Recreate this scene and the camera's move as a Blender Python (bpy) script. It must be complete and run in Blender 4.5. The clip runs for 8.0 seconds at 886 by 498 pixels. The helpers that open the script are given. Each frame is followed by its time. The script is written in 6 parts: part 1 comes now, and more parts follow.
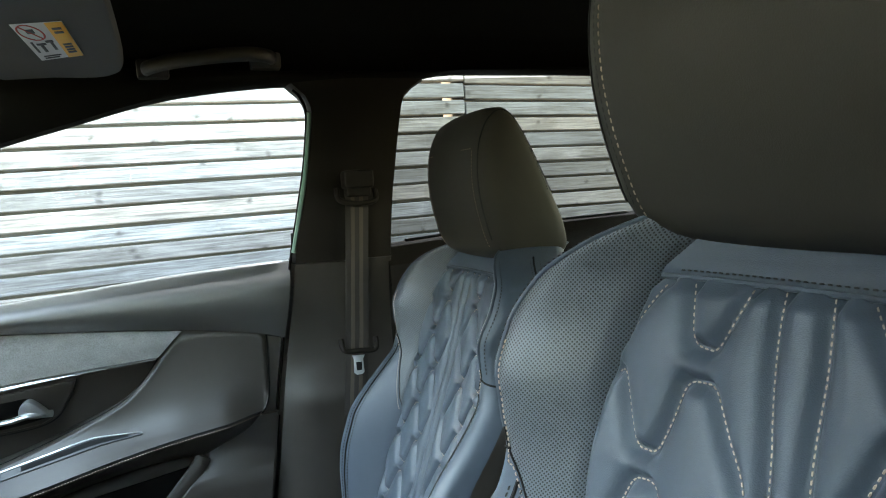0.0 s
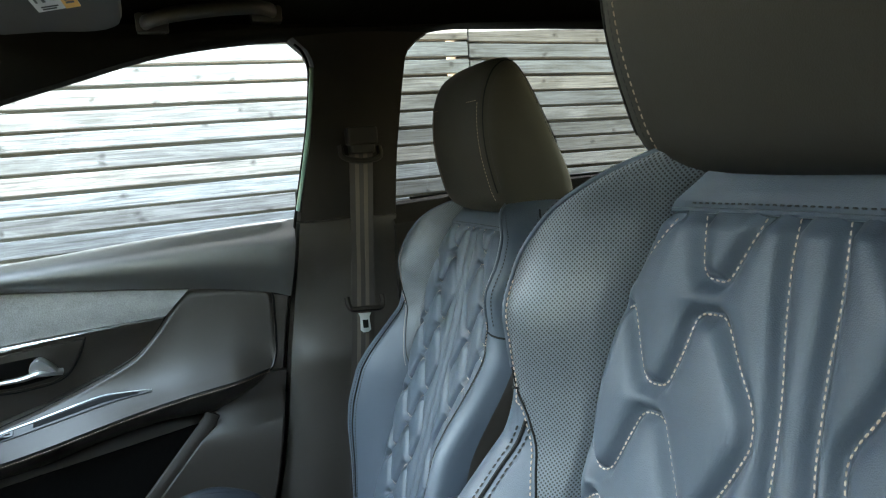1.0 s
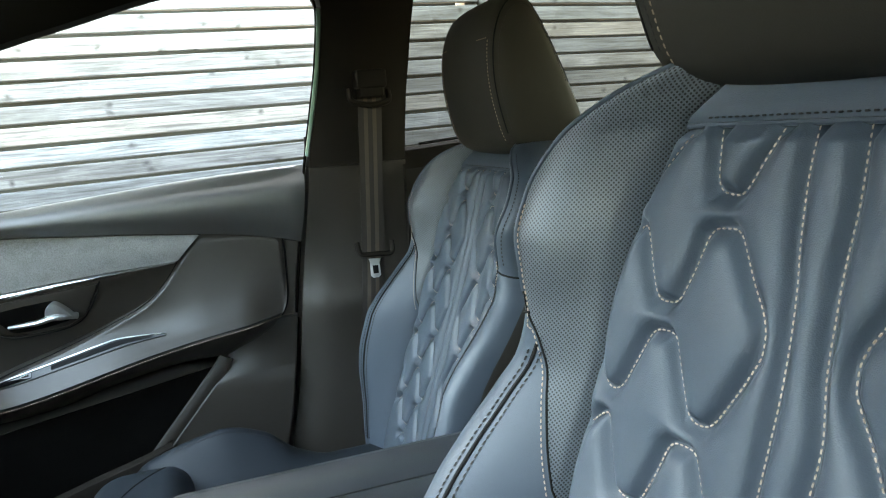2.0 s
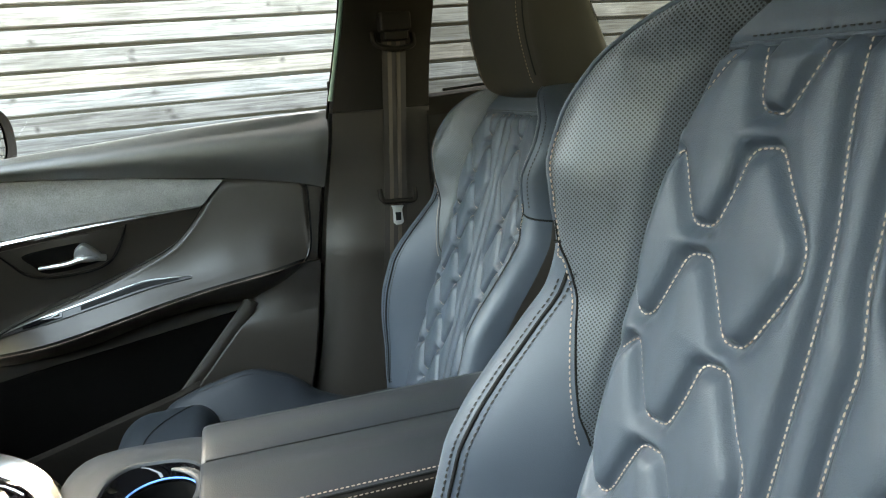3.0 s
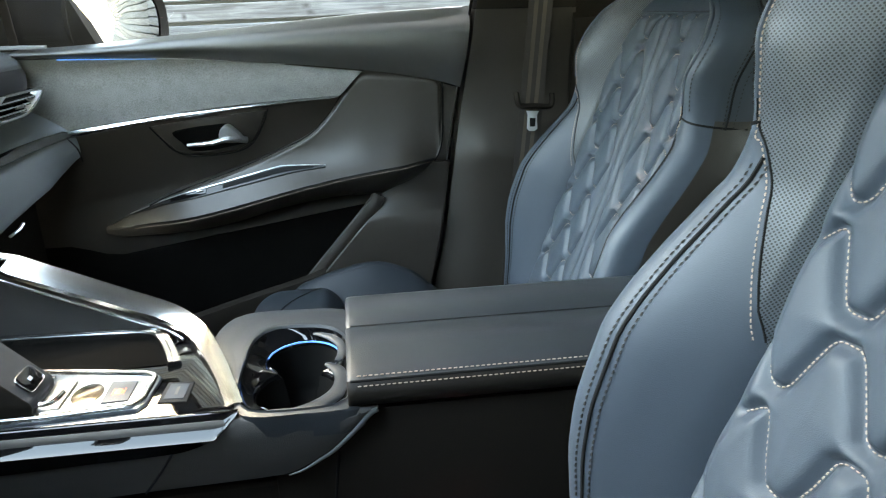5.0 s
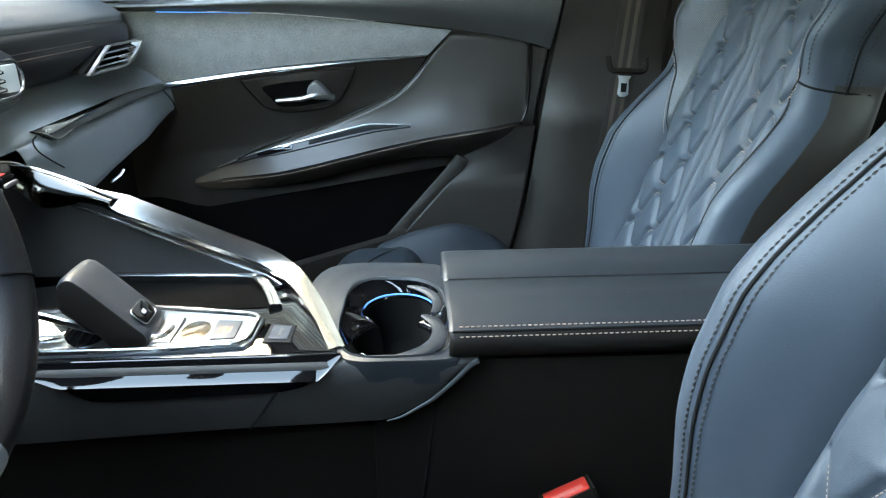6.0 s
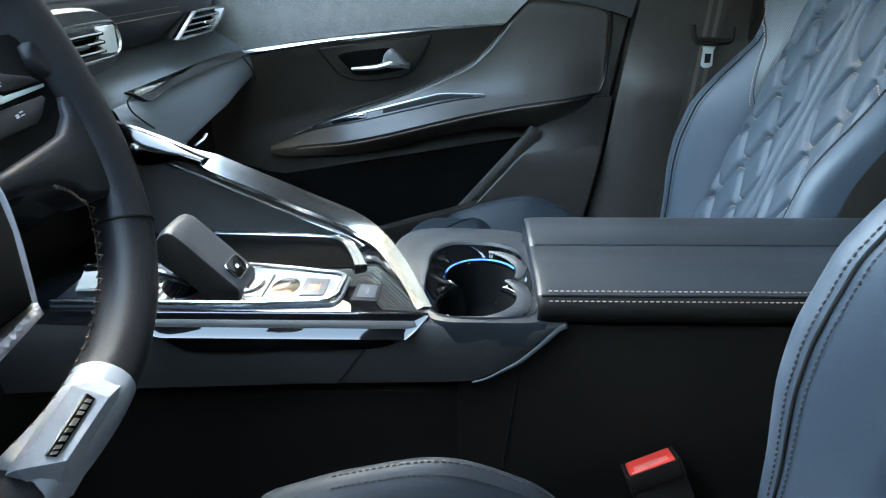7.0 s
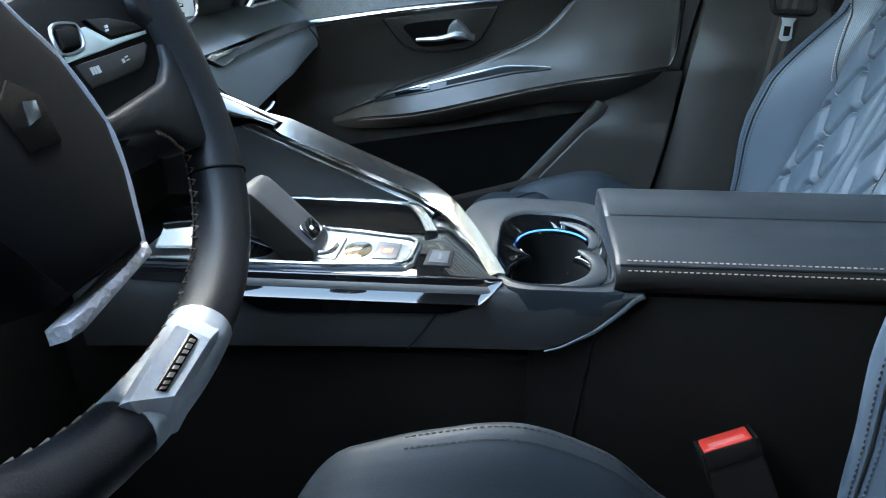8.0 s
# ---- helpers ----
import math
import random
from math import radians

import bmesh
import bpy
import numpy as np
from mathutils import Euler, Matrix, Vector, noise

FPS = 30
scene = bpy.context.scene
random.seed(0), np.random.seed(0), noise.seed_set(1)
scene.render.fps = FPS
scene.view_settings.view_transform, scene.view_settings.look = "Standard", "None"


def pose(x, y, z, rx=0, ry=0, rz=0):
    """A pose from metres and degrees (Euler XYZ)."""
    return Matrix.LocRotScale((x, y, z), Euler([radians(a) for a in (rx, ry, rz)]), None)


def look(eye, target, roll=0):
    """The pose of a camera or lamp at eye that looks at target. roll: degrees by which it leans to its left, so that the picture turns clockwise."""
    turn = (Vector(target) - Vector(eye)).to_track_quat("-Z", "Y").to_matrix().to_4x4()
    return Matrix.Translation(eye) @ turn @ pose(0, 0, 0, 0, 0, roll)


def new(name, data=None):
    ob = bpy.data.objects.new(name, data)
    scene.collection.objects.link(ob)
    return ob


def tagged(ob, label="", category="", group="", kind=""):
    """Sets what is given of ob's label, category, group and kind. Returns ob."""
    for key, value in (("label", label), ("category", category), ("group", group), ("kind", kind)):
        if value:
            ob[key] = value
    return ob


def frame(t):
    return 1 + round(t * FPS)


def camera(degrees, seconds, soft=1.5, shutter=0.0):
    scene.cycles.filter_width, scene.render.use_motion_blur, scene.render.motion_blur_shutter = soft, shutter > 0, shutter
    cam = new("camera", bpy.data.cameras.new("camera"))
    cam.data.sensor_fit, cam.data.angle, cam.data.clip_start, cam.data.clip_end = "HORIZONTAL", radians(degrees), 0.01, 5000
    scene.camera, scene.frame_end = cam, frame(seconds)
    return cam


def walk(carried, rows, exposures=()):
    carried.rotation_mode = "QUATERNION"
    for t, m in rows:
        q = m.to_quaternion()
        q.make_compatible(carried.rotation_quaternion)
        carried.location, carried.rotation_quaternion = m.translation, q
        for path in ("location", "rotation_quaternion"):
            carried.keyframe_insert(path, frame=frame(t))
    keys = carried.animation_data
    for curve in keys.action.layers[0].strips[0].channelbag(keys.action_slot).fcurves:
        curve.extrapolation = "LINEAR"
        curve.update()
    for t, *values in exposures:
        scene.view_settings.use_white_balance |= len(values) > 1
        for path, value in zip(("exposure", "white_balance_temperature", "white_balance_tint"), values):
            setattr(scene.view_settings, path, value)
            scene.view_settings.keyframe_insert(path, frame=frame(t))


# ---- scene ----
cam = camera(65.8, 8.0, soft=1.05, shutter=0.25)
PATH = [
    (0.0, (-0.004, -0.126, 1.017), (0.668, 1.752, 0.865), -3.6),
    (0.5, (-0.005, -0.124, 1.008), (0.658, 1.753, 0.815), -3.8),
    (1.0, (-0.005, -0.121, 0.995), (0.644, 1.754, 0.750), -4.1),
    (1.5, (-0.007, -0.122, 0.980), (0.622, 1.752, 0.673), -4.3),
    (3.0, (-0.023, -0.122, 0.944), (0.524, 1.742, 0.469), -4.1),
    (3.5, (-0.036, -0.118, 0.927), (0.442, 1.748, 0.390), -3.7),
    (4.0, (-0.049, -0.117, 0.918), (0.348, 1.755, 0.335), -3.0),
    (4.5, (-0.062, -0.112, 0.908), (0.264, 1.761, 0.286), -2.1),
    (6.0, (-0.134, -0.101, 0.873), (-0.049, 1.760, 0.145), -0.4),
    (6.5, (-0.153, -0.101, 0.864), (-0.147, 1.751, 0.109), -0.4),
    (7.0, (-0.171, -0.104, 0.856), (-0.240, 1.736, 0.073), -0.6),
    (7.5, (-0.187, -0.107, 0.846), (-0.324, 1.719, 0.040), -0.6),
    (8.0, (-0.201, -0.106, 0.838), (-0.400, 1.703, 0.009), -0.7),
]
walk(cam, [(t, look(eye, target, roll)) for t, eye, target, roll in PATH], exposures=[(0.0, 6.77, 9100, 4), (1.5, 6.77, 9000, 4), (3.5, 6.74, 11000, 6), (4.5, 6.71, 10100, 5), (6.0, 6.83, 8500, 3), (8.0, 6.83, 7400, 2)])

# ---- daylight: open sky on the driver's side, the sun behind the fence ----
world = bpy.data.worlds.new("sky")
scene.world = world
world.use_nodes = True
wn = world.node_tree.nodes
sky = wn.new("ShaderNodeTexSky")
sky.sky_type = "NISHITA"
sky.sun_disc = False
sky.sun_elevation = radians(37)
sky.dust_density, sky.air_density = 2.0, 1.2
sky.sun_rotation = radians(-15)
wn["Background"].inputs["Strength"].default_value = 0.12
world.node_tree.links.new(sky.outputs["Color"], wn["Background"].inputs["Color"])
sun_data = bpy.data.lights.new("sun", "SUN")
sun_data.energy, sun_data.angle, sun_data.color = 3.0, radians(0.6), (1.0, 0.95, 0.88)
sun = new("sun", sun_data)
sun.matrix_world = look((-0.8, 3.0, 2.35), (0, 0, 0))


# ---- materials ----
def material(name, color, rough=0.5, metal=0.0, coat=0.0, spec=0.5):
    m = bpy.data.materials.new(name)
    m.use_nodes = True
    b = m.node_tree.nodes["Principled BSDF"]
    b.inputs["Base Color"].default_value = (*color, 1)
    b.inputs["Roughness"].default_value = rough
    b.inputs["Metallic"].default_value = metal
    b.inputs["Coat Weight"].default_value = coat
    b.inputs["Specular IOR Level"].default_value = spec
    return m, m.node_tree, b


def node(tree, kind, **values):
    n = tree.nodes.new(kind)
    for k, v in values.items():
        n.inputs[k.replace("_", " ")].default_value = v
    return n


def mottled(name, color, rough=0.5, metal=0.0, coat=0.0, spec=0.5, grain=900.0, bump=0.15, vary=0.12, voronoi=True, rough_vary=0.06):
    """A surface with fine grain relief and faint, larger unevenness in colour and gloss."""
    m, tree, b = material(name, color, rough, metal, coat, spec)
    link = tree.links.new
    coord = tree.nodes.new("ShaderNodeTexCoord")
    big = node(tree, "ShaderNodeTexNoise", Scale=14.0, Detail=4.0)
    link(coord.outputs["Object"], big.inputs["Vector"])
    ramp = tree.nodes.new("ShaderNodeMix")
    ramp.data_type = "RGBA"
    ramp.inputs[6].default_value = (*[c * (1 - vary) for c in color], 1)
    ramp.inputs[7].default_value = (*[c * (1 + vary) for c in color], 1)
    link(big.outputs["Fac"], ramp.inputs[0])
    link(ramp.outputs[2], b.inputs["Base Color"])
    rr = node(tree, "ShaderNodeMapRange", To_Min=rough - rough_vary, To_Max=rough + rough_vary)
    link(big.outputs["Fac"], rr.inputs["Value"])
    link(rr.outputs["Result"], b.inputs["Roughness"])
    if voronoi:
        fine = node(tree, "ShaderNodeTexVoronoi", Scale=grain)
        out = fine.outputs["Distance"]
    else:
        fine = node(tree, "ShaderNodeTexNoise", Scale=grain, Detail=3.0)
        out = fine.outputs["Fac"]
    link(coord.outputs["Object"], fine.inputs["Vector"])
    bp = node(tree, "ShaderNodeBump", Strength=bump, Distance=0.001)
    link(out, bp.inputs["Height"])
    link(bp.outputs["Normal"], b.inputs["Normal"])
    return m


def perforated(name, color):
    """Leather with a lattice of small punched holes, laid out by the sheet's own metres."""
    m, tree, b = material(name, color, 0.42)
    link = tree.links.new
    uv = tree.nodes.new("ShaderNodeUVMap")
    mp = node(tree, "ShaderNodeMapping", Rotation=(0, 0, radians(45)), Scale=(390, 390, 390))
    link(uv.outputs["UV"], mp.inputs["Vector"])
    vor = node(tree, "ShaderNodeTexVoronoi", Scale=1.0, Randomness=0.0)
    vor.voronoi_dimensions = "2D"
    link(mp.outputs["Vector"], vor.inputs["Vector"])
    hole = node(tree, "ShaderNodeMapRange", From_Min=0.26, From_Max=0.38)
    link(vor.outputs["Distance"], hole.inputs["Value"])
    mix = tree.nodes.new("ShaderNodeMix")
    mix.data_type = "RGBA"
    mix.inputs[6].default_value = (0.006, 0.006, 0.006, 1)
    mix.inputs[7].default_value = (*color, 1)
    link(hole.outputs["Result"], mix.inputs[0])
    link(mix.outputs[2], b.inputs["Base Color"])
    bp = node(tree, "ShaderNodeBump", Strength=0.5, Distance=0.001)
    link(hole.outputs["Result"], bp.inputs["Height"])
    link(bp.outputs["Normal"], b.inputs["Normal"])
    return m


def speckled(name, dark, light):
    """Melange cloth: short soft fibres of two tones."""
    m, tree, b = material(name, dark, 0.95, spec=0.2)
    link = tree.links.new
    coord = tree.nodes.new("ShaderNodeTexCoord")
    fine = node(tree, "ShaderNodeTexNoise", Scale=520.0, Detail=3.0)
    broad = node(tree, "ShaderNodeTexNoise", Scale=45.0, Detail=3.0)
    link(coord.outputs["Object"], fine.inputs["Vector"])
    link(coord.outputs["Object"], broad.inputs["Vector"])
    both = node(tree, "ShaderNodeMath")
    both.operation = "MULTIPLY_ADD"
    both.inputs[1].default_value = 0.35
    link(broad.outputs["Fac"], both.inputs[0])
    link(fine.outputs["Fac"], both.inputs[2])
    spread = node(tree, "ShaderNodeMapRange", From_Min=0.50, From_Max=0.85)
    link(both.outputs[0], spread.inputs["Value"])
    mix = tree.nodes.new("ShaderNodeMix")
    mix.data_type = "RGBA"
    mix.inputs[6].default_value = (*dark, 1)
    mix.inputs[7].default_value = (*light, 1)
    link(spread.outputs["Result"], mix.inputs[0])
    link(mix.outputs[2], b.inputs["Base Color"])
    bp = node(tree, "ShaderNodeBump", Strength=0.5, Distance=0.001)
    link(fine.outputs["Fac"], bp.inputs["Height"])
    link(bp.outputs["Normal"], b.inputs["Normal"])
    return m


def weathered_wood(name):
    m, tree, b = material(name, (0.4, 0.38, 0.35), 0.8)
    link = tree.links.new
    coord = tree.nodes.new("ShaderNodeTexCoord")
    info = tree.nodes.new("ShaderNodeObjectInfo")
    shift = node(tree, "ShaderNodeVectorMath")
    shift.operation = "ADD"
    link(coord.outputs["Object"], shift.inputs[0])
    spread = node(tree, "ShaderNodeMath")
    spread.operation = "MULTIPLY"
    spread.inputs[1].default_value = 37.0
    link(info.outputs["Random"], spread.inputs[0])
    link(spread.outputs[0], shift.inputs[1])
    mp = node(tree, "ShaderNodeMapping", Scale=(3.0, 90, 90))
    link(shift.outputs[0], mp.inputs["Vector"])
    grain = node(tree, "ShaderNodeTexNoise", Scale=2.0, Detail=8.0, Roughness=0.62, Distortion=0.6)
    link(mp.outputs["Vector"], grain.inputs["Vector"])
    ramp = tree.nodes.new("ShaderNodeValToRGB")
    ramp.color_ramp.elements[0].position, ramp.color_ramp.elements[0].color = 0.34, (0.037, 0.033, 0.030, 1)
    ramp.color_ramp.elements[1].position, ramp.color_ramp.elements[1].color = 0.60, (0.112, 0.107, 0.103, 1)
    link(grain.outputs["Fac"], ramp.inputs["Fac"])
    # knots: sparse dark eyes
    mk = node(tree, "ShaderNodeMapping", Scale=(11.0, 2.0, 15.0), Rotation=(radians(90), 0, 0))
    warp = node(tree, "ShaderNodeTexNoise", Scale=22.0, Detail=3.0)
    link(shift.outputs[0], warp.inputs["Vector"])
    bend = node(tree, "ShaderNodeVectorMath")
    bend.operation = "MULTIPLY_ADD"
    bend.inputs[1].default_value = (0.05, 0.05, 0.022)
    link(warp.outputs["Color"], bend.inputs[0])
    link(shift.outputs[0], bend.inputs[2])
    link(bend.outputs[0], mk.inputs["Vector"])
    kn = node(tree, "ShaderNodeTexVoronoi", Scale=1.0, Randomness=1.0)
    kn.voronoi_dimensions = "2D"
    link(mk.outputs["Vector"], kn.inputs["Vector"])
    kr = node(tree, "ShaderNodeMapRange", From_Min=0.03, From_Max=0.17)
    link(kn.outputs["Distance"], kr.inputs["Value"])
    pick = node(tree, "ShaderNodeSeparateColor")
    link(kn.outputs["Color"], pick.inputs["Color"])
    some = node(tree, "ShaderNodeMath")
    some.operation = "GREATER_THAN"
    some.inputs[1].default_value = 0.30
    link(pick.outputs[0], some.inputs[0])
    most = node(tree, "ShaderNodeMath")
    most.operation = "MAXIMUM"
    link(kr.outputs["Result"], most.inputs[0])
    link(some.outputs[0], most.inputs[1])
    dark = tree.nodes.new("ShaderNodeMix")
    dark.data_type = "RGBA"
    dark.inputs[6].default_value = (0.022, 0.018, 0.015, 1)
    link(most.outputs[0], dark.inputs[0])
    link(ramp.outputs["Color"], dark.inputs[7])
    tone = node(tree, "ShaderNodeMapRange", To_Min=0.70, To_Max=1.16)
    link(info.outputs["Random"], tone.inputs["Value"])
    hue = tree.nodes.new("ShaderNodeHueSaturation")
    warm = tree.nodes.new("ShaderNodeMix")
    warm.data_type, warm.blend_type = "RGBA", "MULTIPLY"
    warm.inputs[0].default_value = 1.0
    cast = tree.nodes.new("ShaderNodeValToRGB")
    cast.color_ramp.elements[0].color = (0.93, 1.0, 1.08, 1)
    cast.color_ramp.elements[1].color = (1.10, 0.98, 0.88, 1)
    churn = node(tree, "ShaderNodeMath")
    churn.operation = "FRACT"
    link(spread.outputs[0], churn.inputs[0])
    link(churn.outputs[0], cast.inputs["Fac"])
    link(cast.outputs["Color"], warm.inputs[7])
    link(tone.outputs["Result"], hue.inputs["Value"])
    link(dark.outputs[2], warm.inputs[6])
    link(warm.outputs[2], hue.inputs["Color"])
    # weather stains drawn out along the boards
    ms = node(tree, "ShaderNodeMapping", Scale=(2.6, 14, 14))
    link(shift.outputs[0], ms.inputs["Vector"])
    stain = node(tree, "ShaderNodeTexNoise", Scale=1.6, Detail=5.0, Roughness=0.65, Distortion=0.8)
    link(ms.outputs["Vector"], stain.inputs["Vector"])
    grey = tree.nodes.new("ShaderNodeValToRGB")
    grey.color_ramp.elements[0].position, grey.color_ramp.elements[0].color = 0.36, (0.66, 0.64, 0.61, 1)
    grey.color_ramp.elements[1].position, grey.color_ramp.elements[1].color = 0.56, (1.08, 1.08, 1.08, 1)
    link(stain.outputs["Fac"], grey.inputs["Fac"])
    wash = tree.nodes.new("ShaderNodeMix")
    wash.data_type, wash.blend_type = "RGBA", "MULTIPLY"
    wash.inputs[0].default_value = 1.0
    link(hue.outputs["Color"], wash.inputs[6])
    link(grey.outputs["Color"], wash.inputs[7])
    link(wash.outputs[2], b.inputs["Base Color"])
    bp = node(tree, "ShaderNodeBump", Strength=0.5, Distance=0.002)
    link(grain.outputs["Fac"], bp.inputs["Height"])
    link(bp.outputs["Normal"], b.inputs["Normal"])
    return m


def glowing(name, color, strength):
    m, tree, b = material(name, color, 0.4)
    b.inputs["Emission Color"].default_value = (*color, 1)
    b.inputs["Emission Strength"].default_value = strength
    return m


def pane_glass(name, tint):
    m = bpy.data.materials.new(name)
    m.use_nodes = True
    tree = m.node_tree
    tree.nodes.clear()
    out = tree.nodes.new("ShaderNodeOutputMaterial")
    clear = node(tree, "ShaderNodeBsdfTransparent", Color=(*tint, 1))
    gloss = node(tree, "ShaderNodeBsdfGlossy", Roughness=0.02)
    fres = node(tree, "ShaderNodeFresnel", IOR=1.45)
    mix = tree.nodes.new("ShaderNodeMixShader")
    tree.links.new(fres.outputs[0], mix.inputs[0])
    tree.links.new(clear.outputs[0], mix.inputs[1])
    tree.links.new(gloss.outputs[0], mix.inputs[2])
    tree.links.new(mix.outputs[0], out.inputs["Surface"])
    return m


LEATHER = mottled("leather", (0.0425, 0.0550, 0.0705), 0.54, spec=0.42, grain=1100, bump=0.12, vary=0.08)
# Darker copy of the seat leather; the cushions' shade is in its colour.
LEATHER_SHADED = mottled("shaded_leather", (0.0160, 0.0198, 0.0245), 0.50, spec=0.18, grain=1100, bump=0.12, vary=0.08)
LEATHER_PERF = perforated("perforated_leather", (0.080, 0.091, 0.102))
# Olive headrest leather, darkened further to carry part of its shade.
LEATHER_HEAD_DIM = mottled("dimmed_headrest_leather", (0.0325, 0.0293, 0.0238), 0.6, spec=0.12, grain=1100, bump=0.12, vary=0.08)
LEATHER_WHEEL = mottled("wheel_leather", (0.016, 0.0158, 0.0185), 0.46, spec=0.26, grain=900, bump=0.10, vary=0.15)
PAD = mottled("armrest_leatherette", (0.0175, 0.0205, 0.024), 0.42, spec=0.36, grain=800, bump=0.15, vary=0.1)
SOFT = mottled("soft_black_plastic", (0.0285, 0.0232, 0.0188), 0.41, spec=0.5, grain=1300, bump=0.25, vary=0.15)
PILLAR = mottled("pillar_plastic", (0.0315, 0.0255, 0.0206), 0.42, spec=0.45, grain=1300, bump=0.25, vary=0.15)
HANDLE = mottled("satin_handle_metal", (0.5, 0.5, 0.5), 0.36, metal=0.9, grain=400, bump=0.02, vary=0.03, voronoi=False)
TRIM = mottled("padded_trim", (0.058, 0.056, 0.054), 0.37, spec=0.7, grain=1300, bump=0.2, vary=0.12)
HARD = mottled("hard_black_plastic", (0.014, 0.0112, 0.009), 0.6, spec=0.08, grain=1500, bump=0.3, vary=0.2)
# Paler dash plastic; its colour makes up for light missing on ledge and glove box.
DASH_BRIGHT = mottled("brightened_dash_plastic", (0.195, 0.214, 0.234), 0.5, spec=0.4, grain=900, bump=0.3, vary=0.12)
DASH = mottled("dash_plastic", (0.050, 0.055, 0.060), 0.42, spec=0.35, grain=1200, bump=0.25, vary=0.12)
FABRIC = speckled("microfibre_fabric", (0.150, 0.145, 0.137), (0.232, 0.226, 0.215))
LINER = mottled("black_headliner", (0.007, 0.0062, 0.005), 0.95, spec=0.05, grain=1500, bump=0.3, vary=0.15, voronoi=False)
# Floor carpet, seals, and the black that paints the handle hollow's shade.
FLAT_BLACK = mottled("flat_black", (0.005, 0.0046, 0.0042), 1.0, spec=0.0, grain=900, bump=0.8, vary=0.3, voronoi=False)
CHROME = mottled("satin_chrome", (0.50, 0.50, 0.50), 0.22, metal=1.0, grain=60, bump=0.02, vary=0.03, voronoi=False, rough_vary=0.05)
RAIL = mottled("rail_chrome", (0.46, 0.455, 0.44), 0.16, metal=1.0, grain=60, bump=0.02, vary=0.03, voronoi=False, rough_vary=0.03)
SATIN = mottled("brushed_aluminium", (0.33, 0.365, 0.40), 0.32, metal=1.0, grain=400, bump=0.05, vary=0.05, voronoi=False)
PIANO = mottled("piano_black", (0.004, 0.004, 0.0045), 0.035, spec=0.38, grain=30, bump=0.004, vary=0.1, voronoi=False, rough_vary=0.015)
STEEL = mottled("steel", (0.6, 0.6, 0.62), 0.3, metal=1.0, grain=600, bump=0.05, vary=0.05, voronoi=False)
THREAD = mottled("tan_thread", (0.37, 0.27, 0.21), 0.8, grain=2500, bump=0.2, vary=0.2)
COPPER = mottled("copper_thread", (0.27, 0.20, 0.15), 0.8, grain=2500, bump=0.2, vary=0.2)
THREAD_DARK = mottled("dark_thread", (0.014, 0.013, 0.012), 0.8, grain=2500, bump=0.2, vary=0.2)
HUB = mottled("matt_black_cover", (0.008, 0.008, 0.009), 0.7, spec=0.12, grain=1600, bump=0.06, vary=0.15)
CONSOLE = mottled("console_plastic", (0.040, 0.037, 0.035), 0.52, spec=0.3, grain=1300, bump=0.25, vary=0.15)
GROOVE = mottled("seam_shadow_line", (0.012, 0.012, 0.012), 0.9, spec=0.1, grain=1500, bump=0.1, vary=0.1)
WEB = mottled("belt_webbing", (0.026, 0.020, 0.0155), 0.7, grain=700, bump=0.5, vary=0.1, voronoi=False)
RED = mottled("red_plastic", (0.75, 0.045, 0.03), 0.4, grain=900, bump=0.05, vary=0.05)
WOOD = weathered_wood("weathered_larch")
ASPHALT = mottled("asphalt", (0.055, 0.054, 0.052), 0.9, grain=120, bump=0.6, vary=0.3, voronoi=False)
LED = glowing("blue_light_guide", (0.08, 0.3, 1.0), 0.010)
GLASS_CLEAR = pane_glass("clear_glass", (0.95, 0.95, 0.95))
GLASS_SCREEN = pane_glass("windscreen_glass", (0.80, 0.83, 0.82))
GLASS_DARK = pane_glass("privacy_glass", (0.29, 0.278, 0.26))
MIRROR = material("mirror_silver", (0.42, 0.43, 0.44), 0.02, metal=1.0)[0]
PAPER_WHITE = mottled("label_paper", (0.62, 0.62, 0.60), 0.6, grain=500, bump=0.02, vary=0.05)
PAPER_YELLOW = mottled("label_orange", (0.75, 0.36, 0.03), 0.6, grain=500, bump=0.02, vary=0.05)
PRINT_RED = mottled("print_red", (0.5, 0.05, 0.04), 0.6, grain=500, bump=0.02, vary=0.05)
PRINT_BLACK = mottled("print_black", (0.03, 0.03, 0.03), 0.6, grain=500, bump=0.02, vary=0.05)
PRINT_WHITE = mottled("print_white", (0.48, 0.50, 0.53), 0.6, grain=500, bump=0.02, vary=0.05)


# ---- shape helpers ----
ORIGIN = {}


def thing(name, at, label, category, group="", kind=""):
    ob = new(name)
    ob.location = at
    ob.empty_display_size = 0.05
    ORIGIN[ob.name] = Vector(at)
    return tagged(ob, label, category, group, kind)


